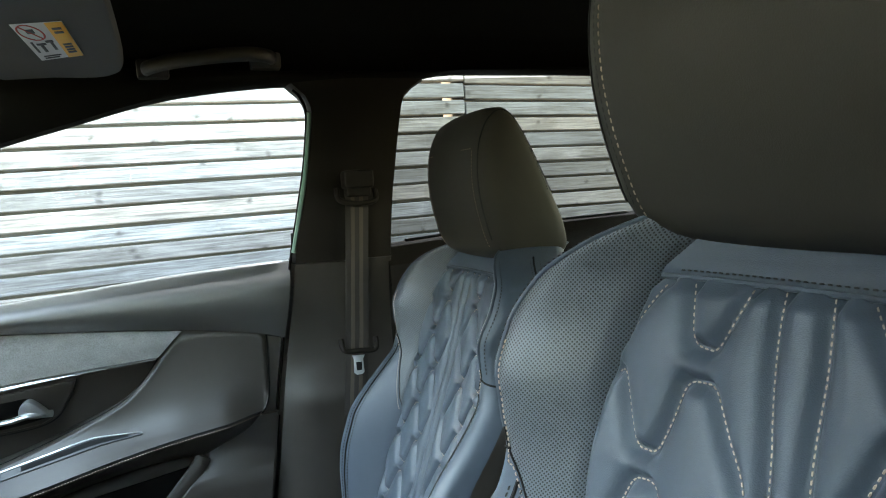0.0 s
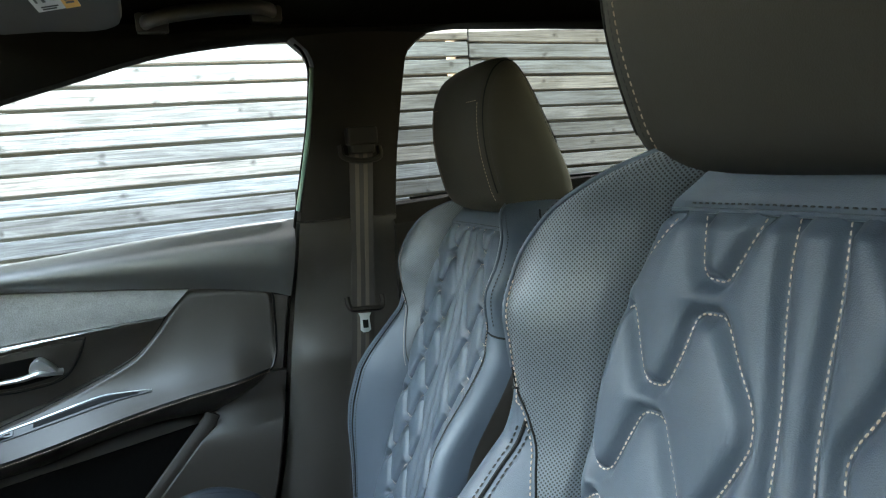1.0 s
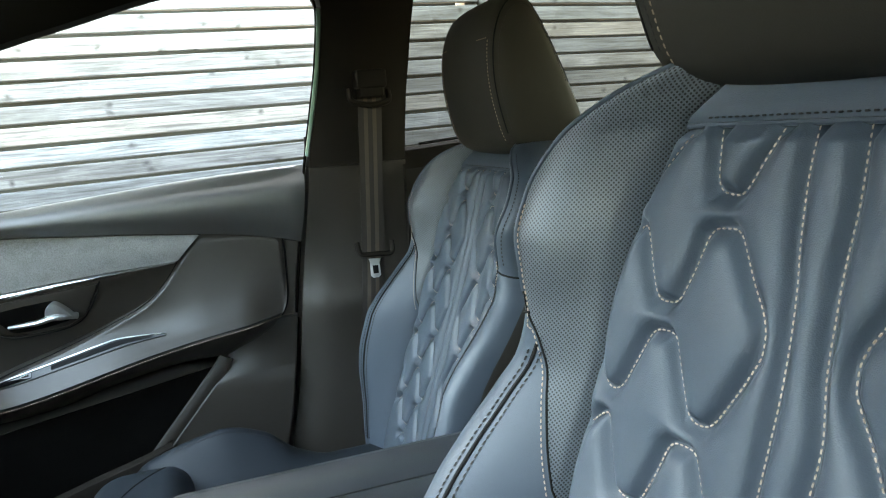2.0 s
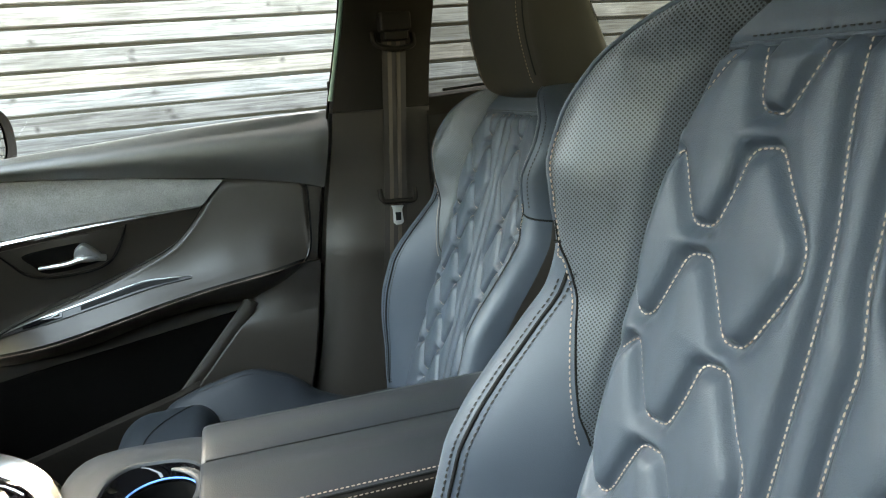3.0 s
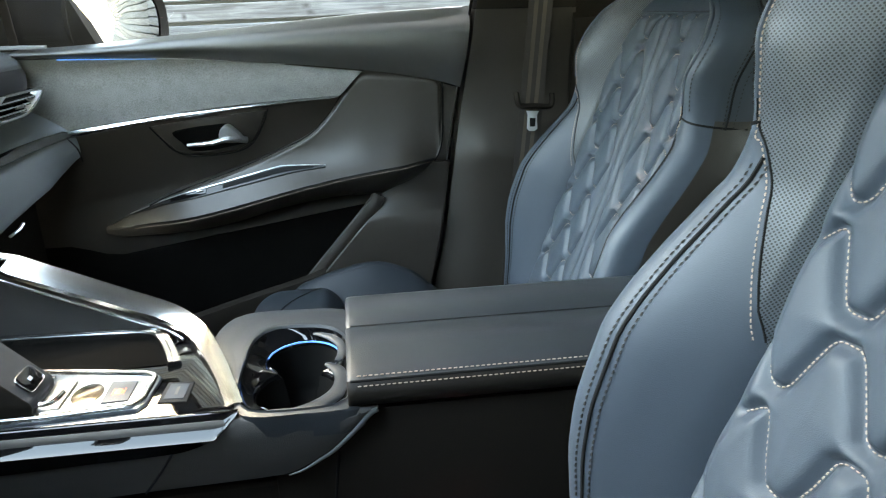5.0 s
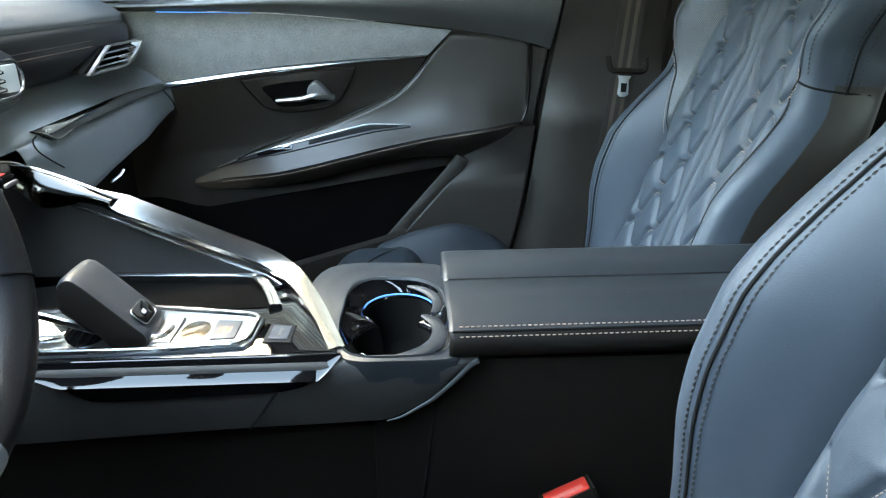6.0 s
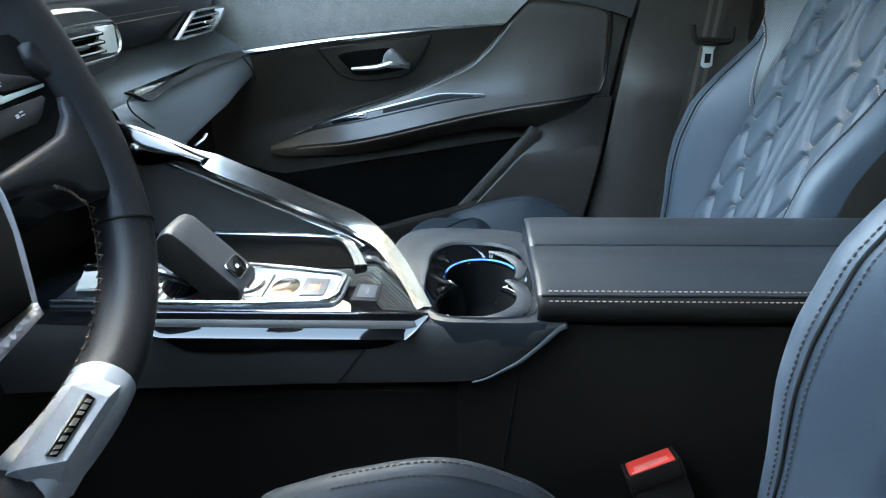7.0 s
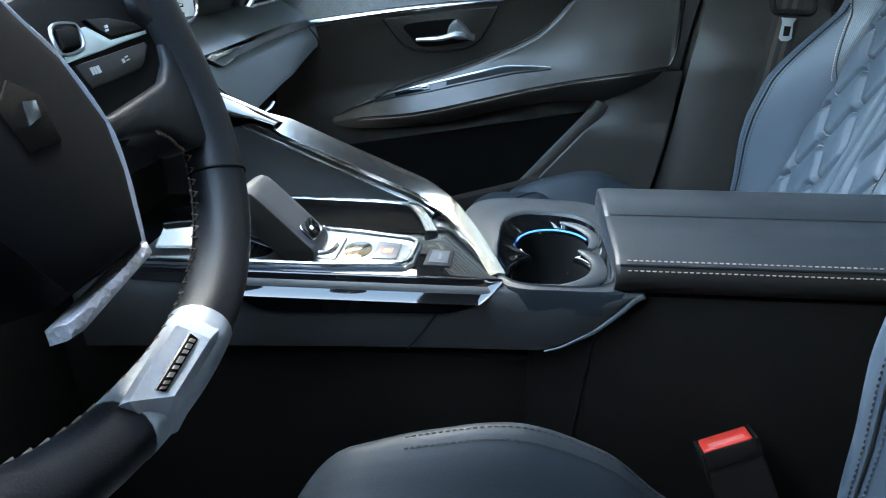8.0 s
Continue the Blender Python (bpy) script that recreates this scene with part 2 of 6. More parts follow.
def part(name, data, mat, parent=None, label="", sharp=35.0, uv=None):
    """Links (verts, faces) in world metres as one mesh under a thing or a part."""
    verts, faces = data[0], data[1]
    o = ORIGIN[parent.name] if parent else Vector((0, 0, 0))
    me = bpy.data.meshes.new(name)
    me.from_pydata([tuple(Vector(v) - o) for v in verts], [], faces)
    bm = bmesh.new()
    bm.from_mesh(me)
    bmesh.ops.remove_doubles(bm, verts=bm.verts, dist=1e-6)
    bmesh.ops.recalc_face_normals(bm, faces=bm.faces)
    bm.to_mesh(me)
    bm.free()
    me.materials.append(mat)
    me.shade_smooth()
    me.set_sharp_from_angle(angle=radians(sharp))
    ob = new(name, me)
    if parent:
        ob.parent = parent
    ORIGIN[ob.name] = o
    if uv is not None and len(uv) == len(me.vertices):
        layer = me.uv_layers.new(name="UVMap")
        for lp in me.loops:
            layer.data[lp.index].uv = uv[lp.vertex_index]
    if label:
        ob["label"] = label
    return ob


def spline(points, per=8, closed=False):
    """A smooth curve through control points of any dimension."""
    p = [np.array(q, float) for q in points]
    n = len(p)
    out = []
    for i in range(n if closed else n - 1):
        a, b = p[i], p[(i + 1) % n]
        if closed:
            pa, pb = p[i - 1], p[(i + 2) % n]
        else:
            pa = p[i - 1] if i else 2 * a - b
            pb = p[i + 2] if i + 2 < n else 2 * b - a
        for k in range(per):
            t = k / per
            out.append(0.5 * (2 * a + (b - pa) * t + (2 * pa - 5 * a + 4 * b - pb) * t * t + (3 * a - pa - 3 * b + pb) * t ** 3))
    if not closed:
        out.append(p[-1])
    return out


def profile(pairs):
    """A smooth function through (x, y) pairs."""
    xs, ys = np.array([q[0] for q in pairs], float), np.array([q[1] for q in pairs], float)
    d = np.diff(ys) / np.diff(xs)
    m = np.concatenate([[d[0]], np.where(d[1:] * d[:-1] > 0, 2 * d[1:] * d[:-1] / np.where(d[1:] + d[:-1] == 0, 1, d[1:] + d[:-1]), 0), [d[-1]]])

    def f(x):
        x = np.clip(x, xs[0], xs[-1])
        i = np.clip(np.searchsorted(xs, x) - 1, 0, len(xs) - 2)
        h = xs[i + 1] - xs[i]
        t = (x - xs[i]) / h
        return (ys[i] * (1 + 2 * t) * (1 - t) ** 2 + m[i] * h * t * (1 - t) ** 2 + ys[i + 1] * t * t * (3 - 2 * t) + m[i + 1] * h * t * t * (t - 1))
    return f


def grid(rows, wrap=False):
    """Faces over equally long rows of points."""
    n = len(rows[0])
    verts = [tuple(p) for r in rows for p in r]
    faces = []
    for i in range(len(rows) - 1):
        for j in range(n if wrap else n - 1):
            k = (j + 1) % n
            faces.append((i * n + j, i * n + k, (i + 1) * n + k, (i + 1) * n + j))
    return verts, faces


def slab(rows, shift):
    """A sheet with thickness: rows of points and their copies moved by shift, closed at the rim."""
    m, n = len(rows), len(rows[0])
    v, f = grid(rows)
    s = np.array(shift)
    back = [tuple(np.array(p) + s) for p in v]
    k = len(v)
    faces = f + [tuple(k + i for i in reversed(q)) for q in f]
    rim = [j for j in range(n)] + [i * n + n - 1 for i in range(1, m)] + [(m - 1) * n + j for j in range(n - 2, -1, -1)] + [i * n for i in range(m - 2, 0, -1)]
    for a, b in zip(rim, rim[1:] + rim[:1]):
        faces.append((b, a, k + a, k + b))
    return v + back, faces


def join(*datas):
    verts, faces = [], []
    for v, f in datas:
        k = len(verts)
        verts += [tuple(p) for p in v]
        faces += [tuple(k + i for i in q) for q in f]
    return verts, faces


def box(x0, x1, y0, y1, z0, z1, bevel=0.003, seg=2):
    bm = bmesh.new()
    bmesh.ops.create_cube(bm, size=1.0)
    for v in bm.verts:
        v.co = Vector((x0 + (v.co.x + 0.5) * (x1 - x0), y0 + (v.co.y + 0.5) * (y1 - y0), z0 + (v.co.z + 0.5) * (z1 - z0)))
    if bevel:
        bmesh.ops.bevel(bm, geom=bm.edges[:], offset=bevel, segments=seg, affect="EDGES", profile=0.6)
    return from_bm(bm)


def from_bm(bm):
    bm.verts.index_update()
    data = [tuple(v.co) for v in bm.verts], [tuple(v.index for v in f.verts) for f in bm.faces]
    bm.free()
    return data


def moved(data, m):
    return [tuple(m @ Vector(v)) for v in data[0]], data[1]


def plate(outline, place, depth, bevel=0.002):
    """A flat piece: a closed outline (u, v), laid into space by place(u, v, d), with d from 0 to depth and a bevelled front edge."""
    pts = [np.array(p, float) for p in outline]
    c = sum(pts) / len(pts)
    inner = []
    n = len(pts)
    area = sum(pts[i][0] * pts[(i + 1) % n][1] - pts[(i + 1) % n][0] * pts[i][1] for i in range(n))
    sgn = 1.0 if area > 0 else -1.0
    for i in range(n):
        e1, e2 = pts[i] - pts[i - 1], pts[(i + 1) % n] - pts[i]
        t = e1 / (np.linalg.norm(e1) + 1e-9) + e2 / (np.linalg.norm(e2) + 1e-9)
        t = t / (np.linalg.norm(t) + 1e-9)
        inner.append(pts[i] + sgn * bevel * np.array((-t[1], t[0])))
    rings = [[place(*p, 0) for p in pts], [place(*p, depth - bevel * np.sign(depth)) for p in pts],
             [place(*(p * 0.7 + q * 0.3), depth - 0.3 * bevel * np.sign(depth)) for p, q in zip(pts, inner)], [place(*q, depth) for q in inner]]
    v, f = grid(rings, wrap=True)
    k = len(v)
    f.append(tuple(range(n - 1, -1, -1)))
    f.append(tuple(range(k - n, k)))
    return v, f


def tube(path, section, up=(0, 0, 1), closed=False, cap=True):
    """Sweeps a closed section (s, t), or a function k -> section with k from 0 to 1, along a path."""
    p = [Vector(q) for q in path]
    n = len(p)
    rows = []
    for i in range(n):
        if closed:
            d = p[(i + 1) % n] - p[i - 1]
        else:
            d = p[min(i + 1, n - 1)] - p[max(i - 1, 0)]
        d.normalize()
        side = d.cross(Vector(up))
        side.normalize()
        top = side.cross(d)
        sec = section(i / max(1, n - 1)) if callable(section) else section
        rows.append([tuple(p[i] + side * s + top * t) for s, t in sec])
    if closed:
        rows.append(rows[0])
    v, f = grid(rows, wrap=True)
    m = len(rows[0])
    if cap and not closed:
        f.append(tuple(range(m - 1, -1, -1)))
        f.append(tuple(range(len(v) - m, len(v))))
    return v, f


def disc(r, r2=None, n=10, squash=2.0):
    r2 = r if r2 is None else r2
    out = []
    for k in range(n):
        a = 2 * math.pi * k / n
        c, s = math.cos(a), math.sin(a)
        out.append((r * math.copysign(abs(c) ** (2 / squash), c), r2 * math.copysign(abs(s) ** (2 / squash), s)))
    return out


def resample(path, step):
    p = np.array([tuple(q) for q in path], float)
    d = np.concatenate([[0], np.cumsum(np.linalg.norm(np.diff(p, axis=0), axis=1))])
    n = max(2, int(d[-1] / step))
    s = np.linspace(0, d[-1], n)
    return np.stack([np.interp(s, d, p[:, k]) for k in range(p.shape[1])], 1)


def stitches(path, out, step=0.0052, length=0.0036, r=0.0007, tilt=0.0):
    """A row of sewn stitches along a path; out: the way they stand off the surface."""
    pts = resample(path, step)
    o = np.array(out, float)
    verts, faces = [], []
    ring = [(1, 0), (0, 1), (-1, 0), (0, -1)]
    for i in range(len(pts) - 1):
        d = pts[i + 1] - pts[i]
        d /= np.linalg.norm(d) + 1e-9
        s = np.cross(d, o)
        s /= np.linalg.norm(s) + 1e-9
        d = d + tilt * (1 if i % 2 else -1) * s
        d /= np.linalg.norm(d)
        c = (pts[i] + pts[i + 1]) / 2
        k = len(verts)
        verts.append(tuple(c - d * length / 2 - o * r * 0.6))
        for w in (-0.3, 0.3):
            for a, b in ring:
                verts.append(tuple(c + d * length * w + s * r * a + o * r * b))
        verts.append(tuple(c + d * length / 2 - o * r * 0.6))
        for j in range(4):
            q = (j + 1) % 4
            faces += [(k, k + 1 + q, k + 1 + j), (k + 1 + j, k + 1 + q, k + 5 + q, k + 5 + j), (k + 9, k + 5 + j, k + 5 + q)]
    return verts, faces


def side_y(z):
    """The inner side of the car body by height."""
    return float(np.interp(z, [-0.2, 0.2, 0.6, 0.78, 0.9, 1.04, 1.27, 1.35], [1.28, 1.31, 1.335, 1.34, 1.322, 1.30, 1.21, 1.13]))


def on_side(x, z, off=0.0):
    return (x, side_y(z) - off, z)


def band(low, high, nx, nz, off, x0=None, x1=None):
    """Rows of points on the car's side between two height curves; off(x, k) is how far they stand inwards."""
    fl, fh = profile(low), profile(high)
    x0 = low[0][0] if x0 is None else x0
    x1 = low[-1][0] if x1 is None else x1
    rows = []
    for j in range(nz + 1):
        k = j / nz
        row = []
        for i in range(nx + 1):
            x = x0 + (x1 - x0) * i / nx
            z = float(fl(x) + (fh(x) - fl(x)) * k)
            row.append(on_side(x, z, off(x, k)))
        rows.append(row)
    return rows


# ---- the setting ----
def setting(name, data, mat, label, category, sharp=35.0):
    return tagged(part(name, data, mat, sharp=sharp), label, category, kind="structure")


setting("ground", grid([[(x, y, -0.42) for x in np.linspace(-400, 400, 9)] for y in np.linspace(-400, 400, 9)]), ASPHALT, "grey asphalt parking ground beside the wooden fence", "ground")
setting("floor", box(-1.12, 1.72, -0.22, 1.30, -0.06, 0.0, 0.004), FLAT_BLACK, "black carpeted car floor", "floor")
setting("wall_front", box(-1.16, -1.11, -0.22, 1.36, -0.06, 0.80, 0.004), HARD, "black bulkhead behind the dashboard", "wall")
setting("wall_rear", box(1.70, 1.74, -0.22, 1.36, -0.06, 1.0, 0.004), HARD, "black rear wall of the cabin", "wall")
# Unseen boxes on the driver side, placed to block daylight into the cabin.
setting("light_block_driver_side", join(box(0.555, 1.69, -0.19, -0.165, 0.925, 1.278, 0.004), box(-0.62, 1.71, -0.25, -0.10, 1.282, 1.325, 0.01), box(-0.57, -0.25, -0.245, -0.19, 0.065, 1.12, 0.01), box(-0.246, 0.155, -0.245, -0.19, 0.065, 1.28, 0.01), box(-1.10, -0.575, -0.245, -0.19, 0.065, 0.93, 0.01), box(0.156, 0.418, -0.235, -0.19, 0.065, 0.868, 0.01), box(0.42, 1.70, -0.26, -0.20, -0.06, 0.92, 0.004), box(0.16, 0.55, -0.24, -0.17, 0.87, 1.28, 0.01), box(-1.11, 0.42, -0.26, -0.20, -0.06, 0.06, 0.004)),
        HARD, "unseen black wall closing the driver side, shaped to block light", "wall")
driver_door = thing("driver_door", (-1.08, -0.24, 0.06), "open driver door with dark inner trim", "car door")
part("inner_panel", box(-1.07, 0.415, -0.30, -0.235, 0.065, 0.80, 0.01), HARD, driver_door)
part("upper_trim", box(-1.07, 0.415, -0.29, -0.225, 0.802, 0.875, 0.015, 3), HARD, driver_door)
part("armrest", box(-0.55, 0.30, -0.234, -0.18, 0.50, 0.56, 0.02, 3), HARD, driver_door)
driver_door.rotation_euler = (0, 0, radians(-68))

# Added wall out of view; it keeps low sky light off the windscreen.
setting("light_block_ahead", box(-4.8, -4.4, -9.0, 0.6, -0.42, 1.3, 0.02), mottled("dark_render", (0.06, 0.058, 0.055), 0.9, grain=60, bump=0.4, vary=0.3, voronoi=False), "unseen dark wall added ahead of the car to block low sky", "wall")

# Added hedge, never in view, that takes away sky light near the horizon.
setting("backdrop", box(-40.0, 30.0, -15.0, -13.0, -0.42, 2.2, 0.05), mottled("added_hedge_green", (0.022, 0.032, 0.010), 0.9, grain=6, bump=1.0, vary=0.5, voronoi=False), "unseen dark green hedge added to darken the horizon", "hedge")

# headliner: domed across, with a turned-down edge at the windscreen
roof_rows = []
for i in range(25):
    x = -0.40 + 2.12 * i / 24
    lift = 0.012 * math.sin(math.pi * min(1, (x + 0.4) / 1.6)) - (0.03 * (1 - (x + 0.4) / 0.12) if x < -0.28 else 0)
    roof_rows.append([(x, y, z + lift) for y, z in spline([(1.245, 1.262), (1.20, 1.287), (1.15, 1.303), (1.05, 1.315), (0.56, 1.335), (0.1, 1.315), (-0.06, 1.30), (-0.115, 1.275)], 4)])
setting("ceiling", slab(roof_rows, (0, 0, 0.03)), LINER, "black fabric headliner of the car", "ceiling")

# upper side rail above the passenger windows, down along the windscreen pillar
TOP = [(-0.95, 0.955), (-0.75, 1.020), (-0.31, 1.155), (-0.22, 1.180), (-0.03, 1.229), (0.10, 1.245), (0.174, 1.250), (0.30, 1.252), (0.446, 1.262), (0.52, 1.272), (0.834, 1.279), (1.1, 1.262), (1.3, 1.22), (1.72, 1.12)]
TOP_HIGH = [(-0.95, 1.01), (-0.75, 1.075), (-0.46, 1.225), (-0.42, 1.272), (1.72, 1.272)]
setting("trim", slab(band(TOP, TOP_HIGH, 70, 5, lambda x, k: 0.004 + 0.016 * math.sin(math.pi * k)), (0, 0.05, 0.0)), LINER, "black upper side trim over the passenger windows", "trim")

# middle pillar between the passenger doors
pil_f = profile([(0.0, 0.03), (0.2, 0.056), (0.316, 0.080), (0.41, 0.103), (0.661, 0.143), (0.838, 0.173), (0.904, 0.181), (1.09, 0.216), (1.197, 0.224), (1.233, 0.208), (1.252, 0.175)])
pil_r = profile([(0.0, 0.39), (0.9, 0.397), (1.058, 0.406), (1.216, 0.417), (1.24, 0.432), (1.252, 0.46)])


def pillar_rows(z0, z1, n, off):
    rows = []
    for j in range(n + 1):
        z = z0 + (z1 - z0) * j / n
        a, b = float(pil_f(z)), float(pil_r(z))
        rows.append([(a + (b - a) * k, side_y(z) - off(z, k), z) for k in (0, 0.02, 0.06, 0.15, 0.3, 0.5, 0.7, 0.85, 0.97, 1)])
    return rows


def pillar_low(z, k):
    ridge = 0.012 * math.exp(-((z - 0.615) / 0.05) ** 2) + (0.022 if z < 0.6 else 0.022 * math.exp(-((z - 0.6) / 0.06) ** 2))
    return 0.006 + ridge * min(1, k * 5) + (-0.02 if k < 0.01 or k > 0.99 else 0.0)


def pillar_up(z, k):
    return 0.004 + 0.012 * math.sin(math.pi * k) + (-0.02 if k < 0.01 or k > 0.99 else 0.0)


pillar = thing("middle_pillar", (0.28, 1.33, 0.0), "black plastic trimmed middle pillar between the passenger doors", "pillar", kind="structure")
part("lower_trim", slab(pillar_rows(0.0, 0.8952, 50, pillar_low), (0, 0.04, 0)), PILLAR, pillar)
part("upper_trim", slab(pillar_rows(0.8965, 1.258, 24, pillar_up), (0, 0.04, 0)), HARD, pillar)
# Added black tube that gives the gap beside the door its dark shade.
part("gap_filler", tube([(float(pil_f(z)) - 0.003, side_y(z) - 0.001, z) for z in np.linspace(0.02, 0.58, 24)], disc(0.0024, 0.0024, 8), up=(0, 1, 0)), FLAT_BLACK, pillar, "black filler tube darkening the door gap")
part("pillar_core", box(0.183, 0.385, side_y(0.9) + 0.012, side_y(0.9) + 0.03, 0.82, 0.96, 0.002, 1), GROOVE, pillar)
part("door_seal", tube(spline([(float(pil_f(z)) - 0.005, side_y(z) + 0.008, z) for z in (0.0, 0.1, 0.2, 0.41, 0.66, 0.84, 0.90, 1.0, 1.09, 1.19, 1.225, 1.24)], 5), disc(0.0028, 0.004, 8), up=(0, 1, 0)), FLAT_BLACK, pillar, "black rubber door seal")
# A green-yellow reflection on the window frame, painted as a coloured strip.
part("reflection_edge", tube(spline([(float(pil_f(z)) + 0.001, side_y(z) + 0.006, z) for z in (0.92, 1.0, 1.09, 1.17, 1.2)], 5), disc(0.007, 0.006, 8), up=(0, 1, 0)),
     mottled("green_reflection", (0.10, 0.16, 0.12), 0.25, coat=1.0, grain=300, bump=0.02, vary=0.05), pillar, "green strip painting a reflection beside the seal")

# window panes
front_low = [(-0.72, 0.80), (-0.35, 0.855), (-0.04, 0.885), (0.20, 0.90)]
front_top = [(-0.72, 1.03), (-0.31, 1.155), (-0.03, 1.23), (0.20, 1.26)]
w1 = setting("window_1", grid(band(front_low, front_top, 20, 6, lambda x, k: -0.03)), GLASS_CLEAR, "clear side window of the front passenger door", "window")
setting("window_2", grid(band([(0.38, 0.90), (1.3, 0.95)], [(0.38, 1.26), (1.3, 1.28)], 20, 6, lambda x, k: -0.03)), GLASS_DARK, "tinted side window of the rear passenger door", "window")
setting("window_3", grid([[(-1.09 + 0.69 * k + 0.06 * math.sin(math.pi * k) * 0.5 - 0.10 * (1 - ((y - 0.55) / 0.72) ** 2) * (1 - k), y, 0.852 + 0.42 * k + 0.03 * math.sin(math.pi * k)) for k in np.linspace(0, 1, 8)] for y in np.linspace(-0.17, 1.27, 13)]), GLASS_SCREEN, "greenish tinted windscreen", "window")
w1.visible_shadow = False
setting("window_4", grid([[(x, -0.215, z) for x in np.linspace(0.55, 1.7, 6)] for z in np.linspace(0.91, 1.30, 4)]), GLASS_DARK, "tinted rear window on the driver side", "window")
setting("window_5", grid([[(1.72, y, z) for y in np.linspace(-0.2, 1.3, 6)] for z in np.linspace(0.99, 1.36, 4)]), GLASS_DARK, "tinted tailgate window", "window")

# ---- wooden fence outside ----
FENCE_Y, PITCH = 2.06, 0.0573
fence = thing("wooden_fence", (-0.3, FENCE_Y, -0.42), "weathered grey larch fence of narrow horizontal boards", "fence")
board_meshes = {}
for row in range(44):
    for x0, x1, tilt in ((-1.75, -1.204, -0.02), (-1.2, 1.233, -0.02), (1.2375, 3.65, 0.0), (3.654, 6.0, 0.0)):
        zc = 1.009 + PITCH * (row - 23.5) + (x0 + x1 - 2 * 0.95) * 0.5 * 0.02 * (tilt != 0)
        key = (x0, row % 3)
        if key not in board_meshes:
            w = x1 - x0
            h = PITCH - 0.0088 - 0.0008 * (row % 3)
            v, f = box(-w / 2, w / 2, -0.0115, 0.0115, -h / 2, h / 2, 0.0025, 1)
            me = bpy.data.meshes.new("board")
            me.from_pydata(v, [], f)
            me.materials.append(WOOD)
            board_meshes[key] = me
        ob = new("board", board_meshes[key])
        ob.parent = fence
        ob.location = ((x0 + x1) / 2, random.uniform(-0.0015, 0.0015), zc + 0.42 + random.uniform(-0.0012, 0.0012))
        ob.rotation_euler = (random.uniform(-0.03, 0.03), tilt + random.uniform(-0.0006, 0.0006), 0)
for x in (-1.202, 1.235, 3.652, 6.0):
    part("post", box(x - 0.34, x - 0.26, FENCE_Y + 0.014, FENCE_Y + 0.094, -0.42, 2.12, 0.004), mottled("dark_post_wood", (0.025, 0.021, 0.017), 0.8, grain=120, bump=0.4, vary=0.3, voronoi=False), fence)
fence.rotation_euler = (0, 0, radians(5.0))
hedge_rows = [[(x, FENCE_Y + 0.9 + 0.085 * x + 0.12 * noise.noise((x * 2.1, 0, z * 2.3)) + 0.05 * noise.noise((x * 9, 3, z * 9)), z) for x in np.linspace(-1.9, 8, 100)] for z in np.linspace(-0.42, 1.95, 30)]
setting("backdrop", slab(hedge_rows, (0, 0.6, 0)), mottled("hedge_green", (0.005, 0.007, 0.003), 0.9, grain=60, bump=1.0, vary=0.5, voronoi=False), "dark green hedge behind the fence", "hedge", sharp=180)


# ---- front passenger door ----
door = thing("passenger_door", (-0.25, 1.36, 0.2), "closed front passenger door with dark trim, grey fabric insert and bright strip", "car door")
SILL = [(-0.80, 0.826), (-0.63, 0.824), (-0.44, 0.820), (-0.25, 0.806), (-0.05, 0.785), (0.11, 0.757), (0.155, 0.742), (0.19, 0.730)]
WIN = [(-0.80, 0.838), (-0.65, 0.842), (-0.354, 0.865), (-0.04, 0.892), (0.155, 0.902), (0.19, 0.903)]


def upper_off(x, k):
    return 0.012 + 0.018 * math.sin(math.pi * min(1, k * 1.15)) - 0.045 * max(0, k - 0.8) / 0.2




def gap_x(z):
    """The rear edge of the door by height, a hand of millimetres before the pillar."""
    return float(pil_f(z)) - 0.0055


sill_z, win_z = profile(SILL), profile(WIN)
rows = []
for k in np.linspace(0, 1, 13):
    xe = gap_x(0.742 + 0.16 * k)
    row = []
    for i in range(57):
        x = -0.80 + (xe + 0.80) * min(1.0, i / 54)
        z = float(sill_z(x) + (win_z(x) - sill_z(x)) * k)
        row.append(on_side(x + 0.0008 * max(0, i - 54), z, upper_off(x, k) * (1.0 if i < 54 else 0.75) - 0.010 * max(0, i - 54)))
    rows.append(row)
part("upper_trim", slab(rows, (0, 0.03, 0)), TRIM, door)
part("light_guide", tube(spline([on_side(x, float(profile(SILL)(x)) - 0.002, 0.014) for x in (-0.62, -0.56, -0.50, -0.44)], 6), lambda k: disc(0.0013 - 0.0007 * k, 0.0013 - 0.0007 * k, 6)), LED, door, "thin glowing blue light line")
strip_z = profile([(-0.80, 0.640), (-0.654, 0.668), (-0.52, 0.689), (-0.391, 0.7055), (-0.25, 0.720), (-0.092, 0.7315), (0.2, 0.735)])


def lean(x, z):
    """How far the door's middle field falls back under the bright strip."""
    return 0.34 * min(0.14, max(0.0, float(strip_z(x)) - 0.006 - z)) * min(1.0, max(0.0, (0.06 - x) / 0.10))


rows = []
for z in np.linspace(0.10, 0.80, 60):
    xe = gap_x(z)
    rows.append([(x, side_y(z) + lean(x, z) + (0.0 if i < 40 else 0.012 * (i - 39)), z) for i, x in enumerate(np.concatenate([np.linspace(-0.82, xe - 0.006, 40), [xe - 0.002, xe]]))])
part("inner_panel", slab(rows, (0, 0.03, 0)), PILLAR, door)
CH_HI = [(-0.80, 0.655), (-0.654, 0.682), (-0.52, 0.701), (-0.391, 0.716), (-0.25, 0.727), (-0.092, 0.7345)]
CH_LO = [(-0.80, 0.640), (-0.654, 0.668), (-0.52, 0.689), (-0.391, 0.7055), (-0.25, 0.720), (-0.092, 0.7315)]
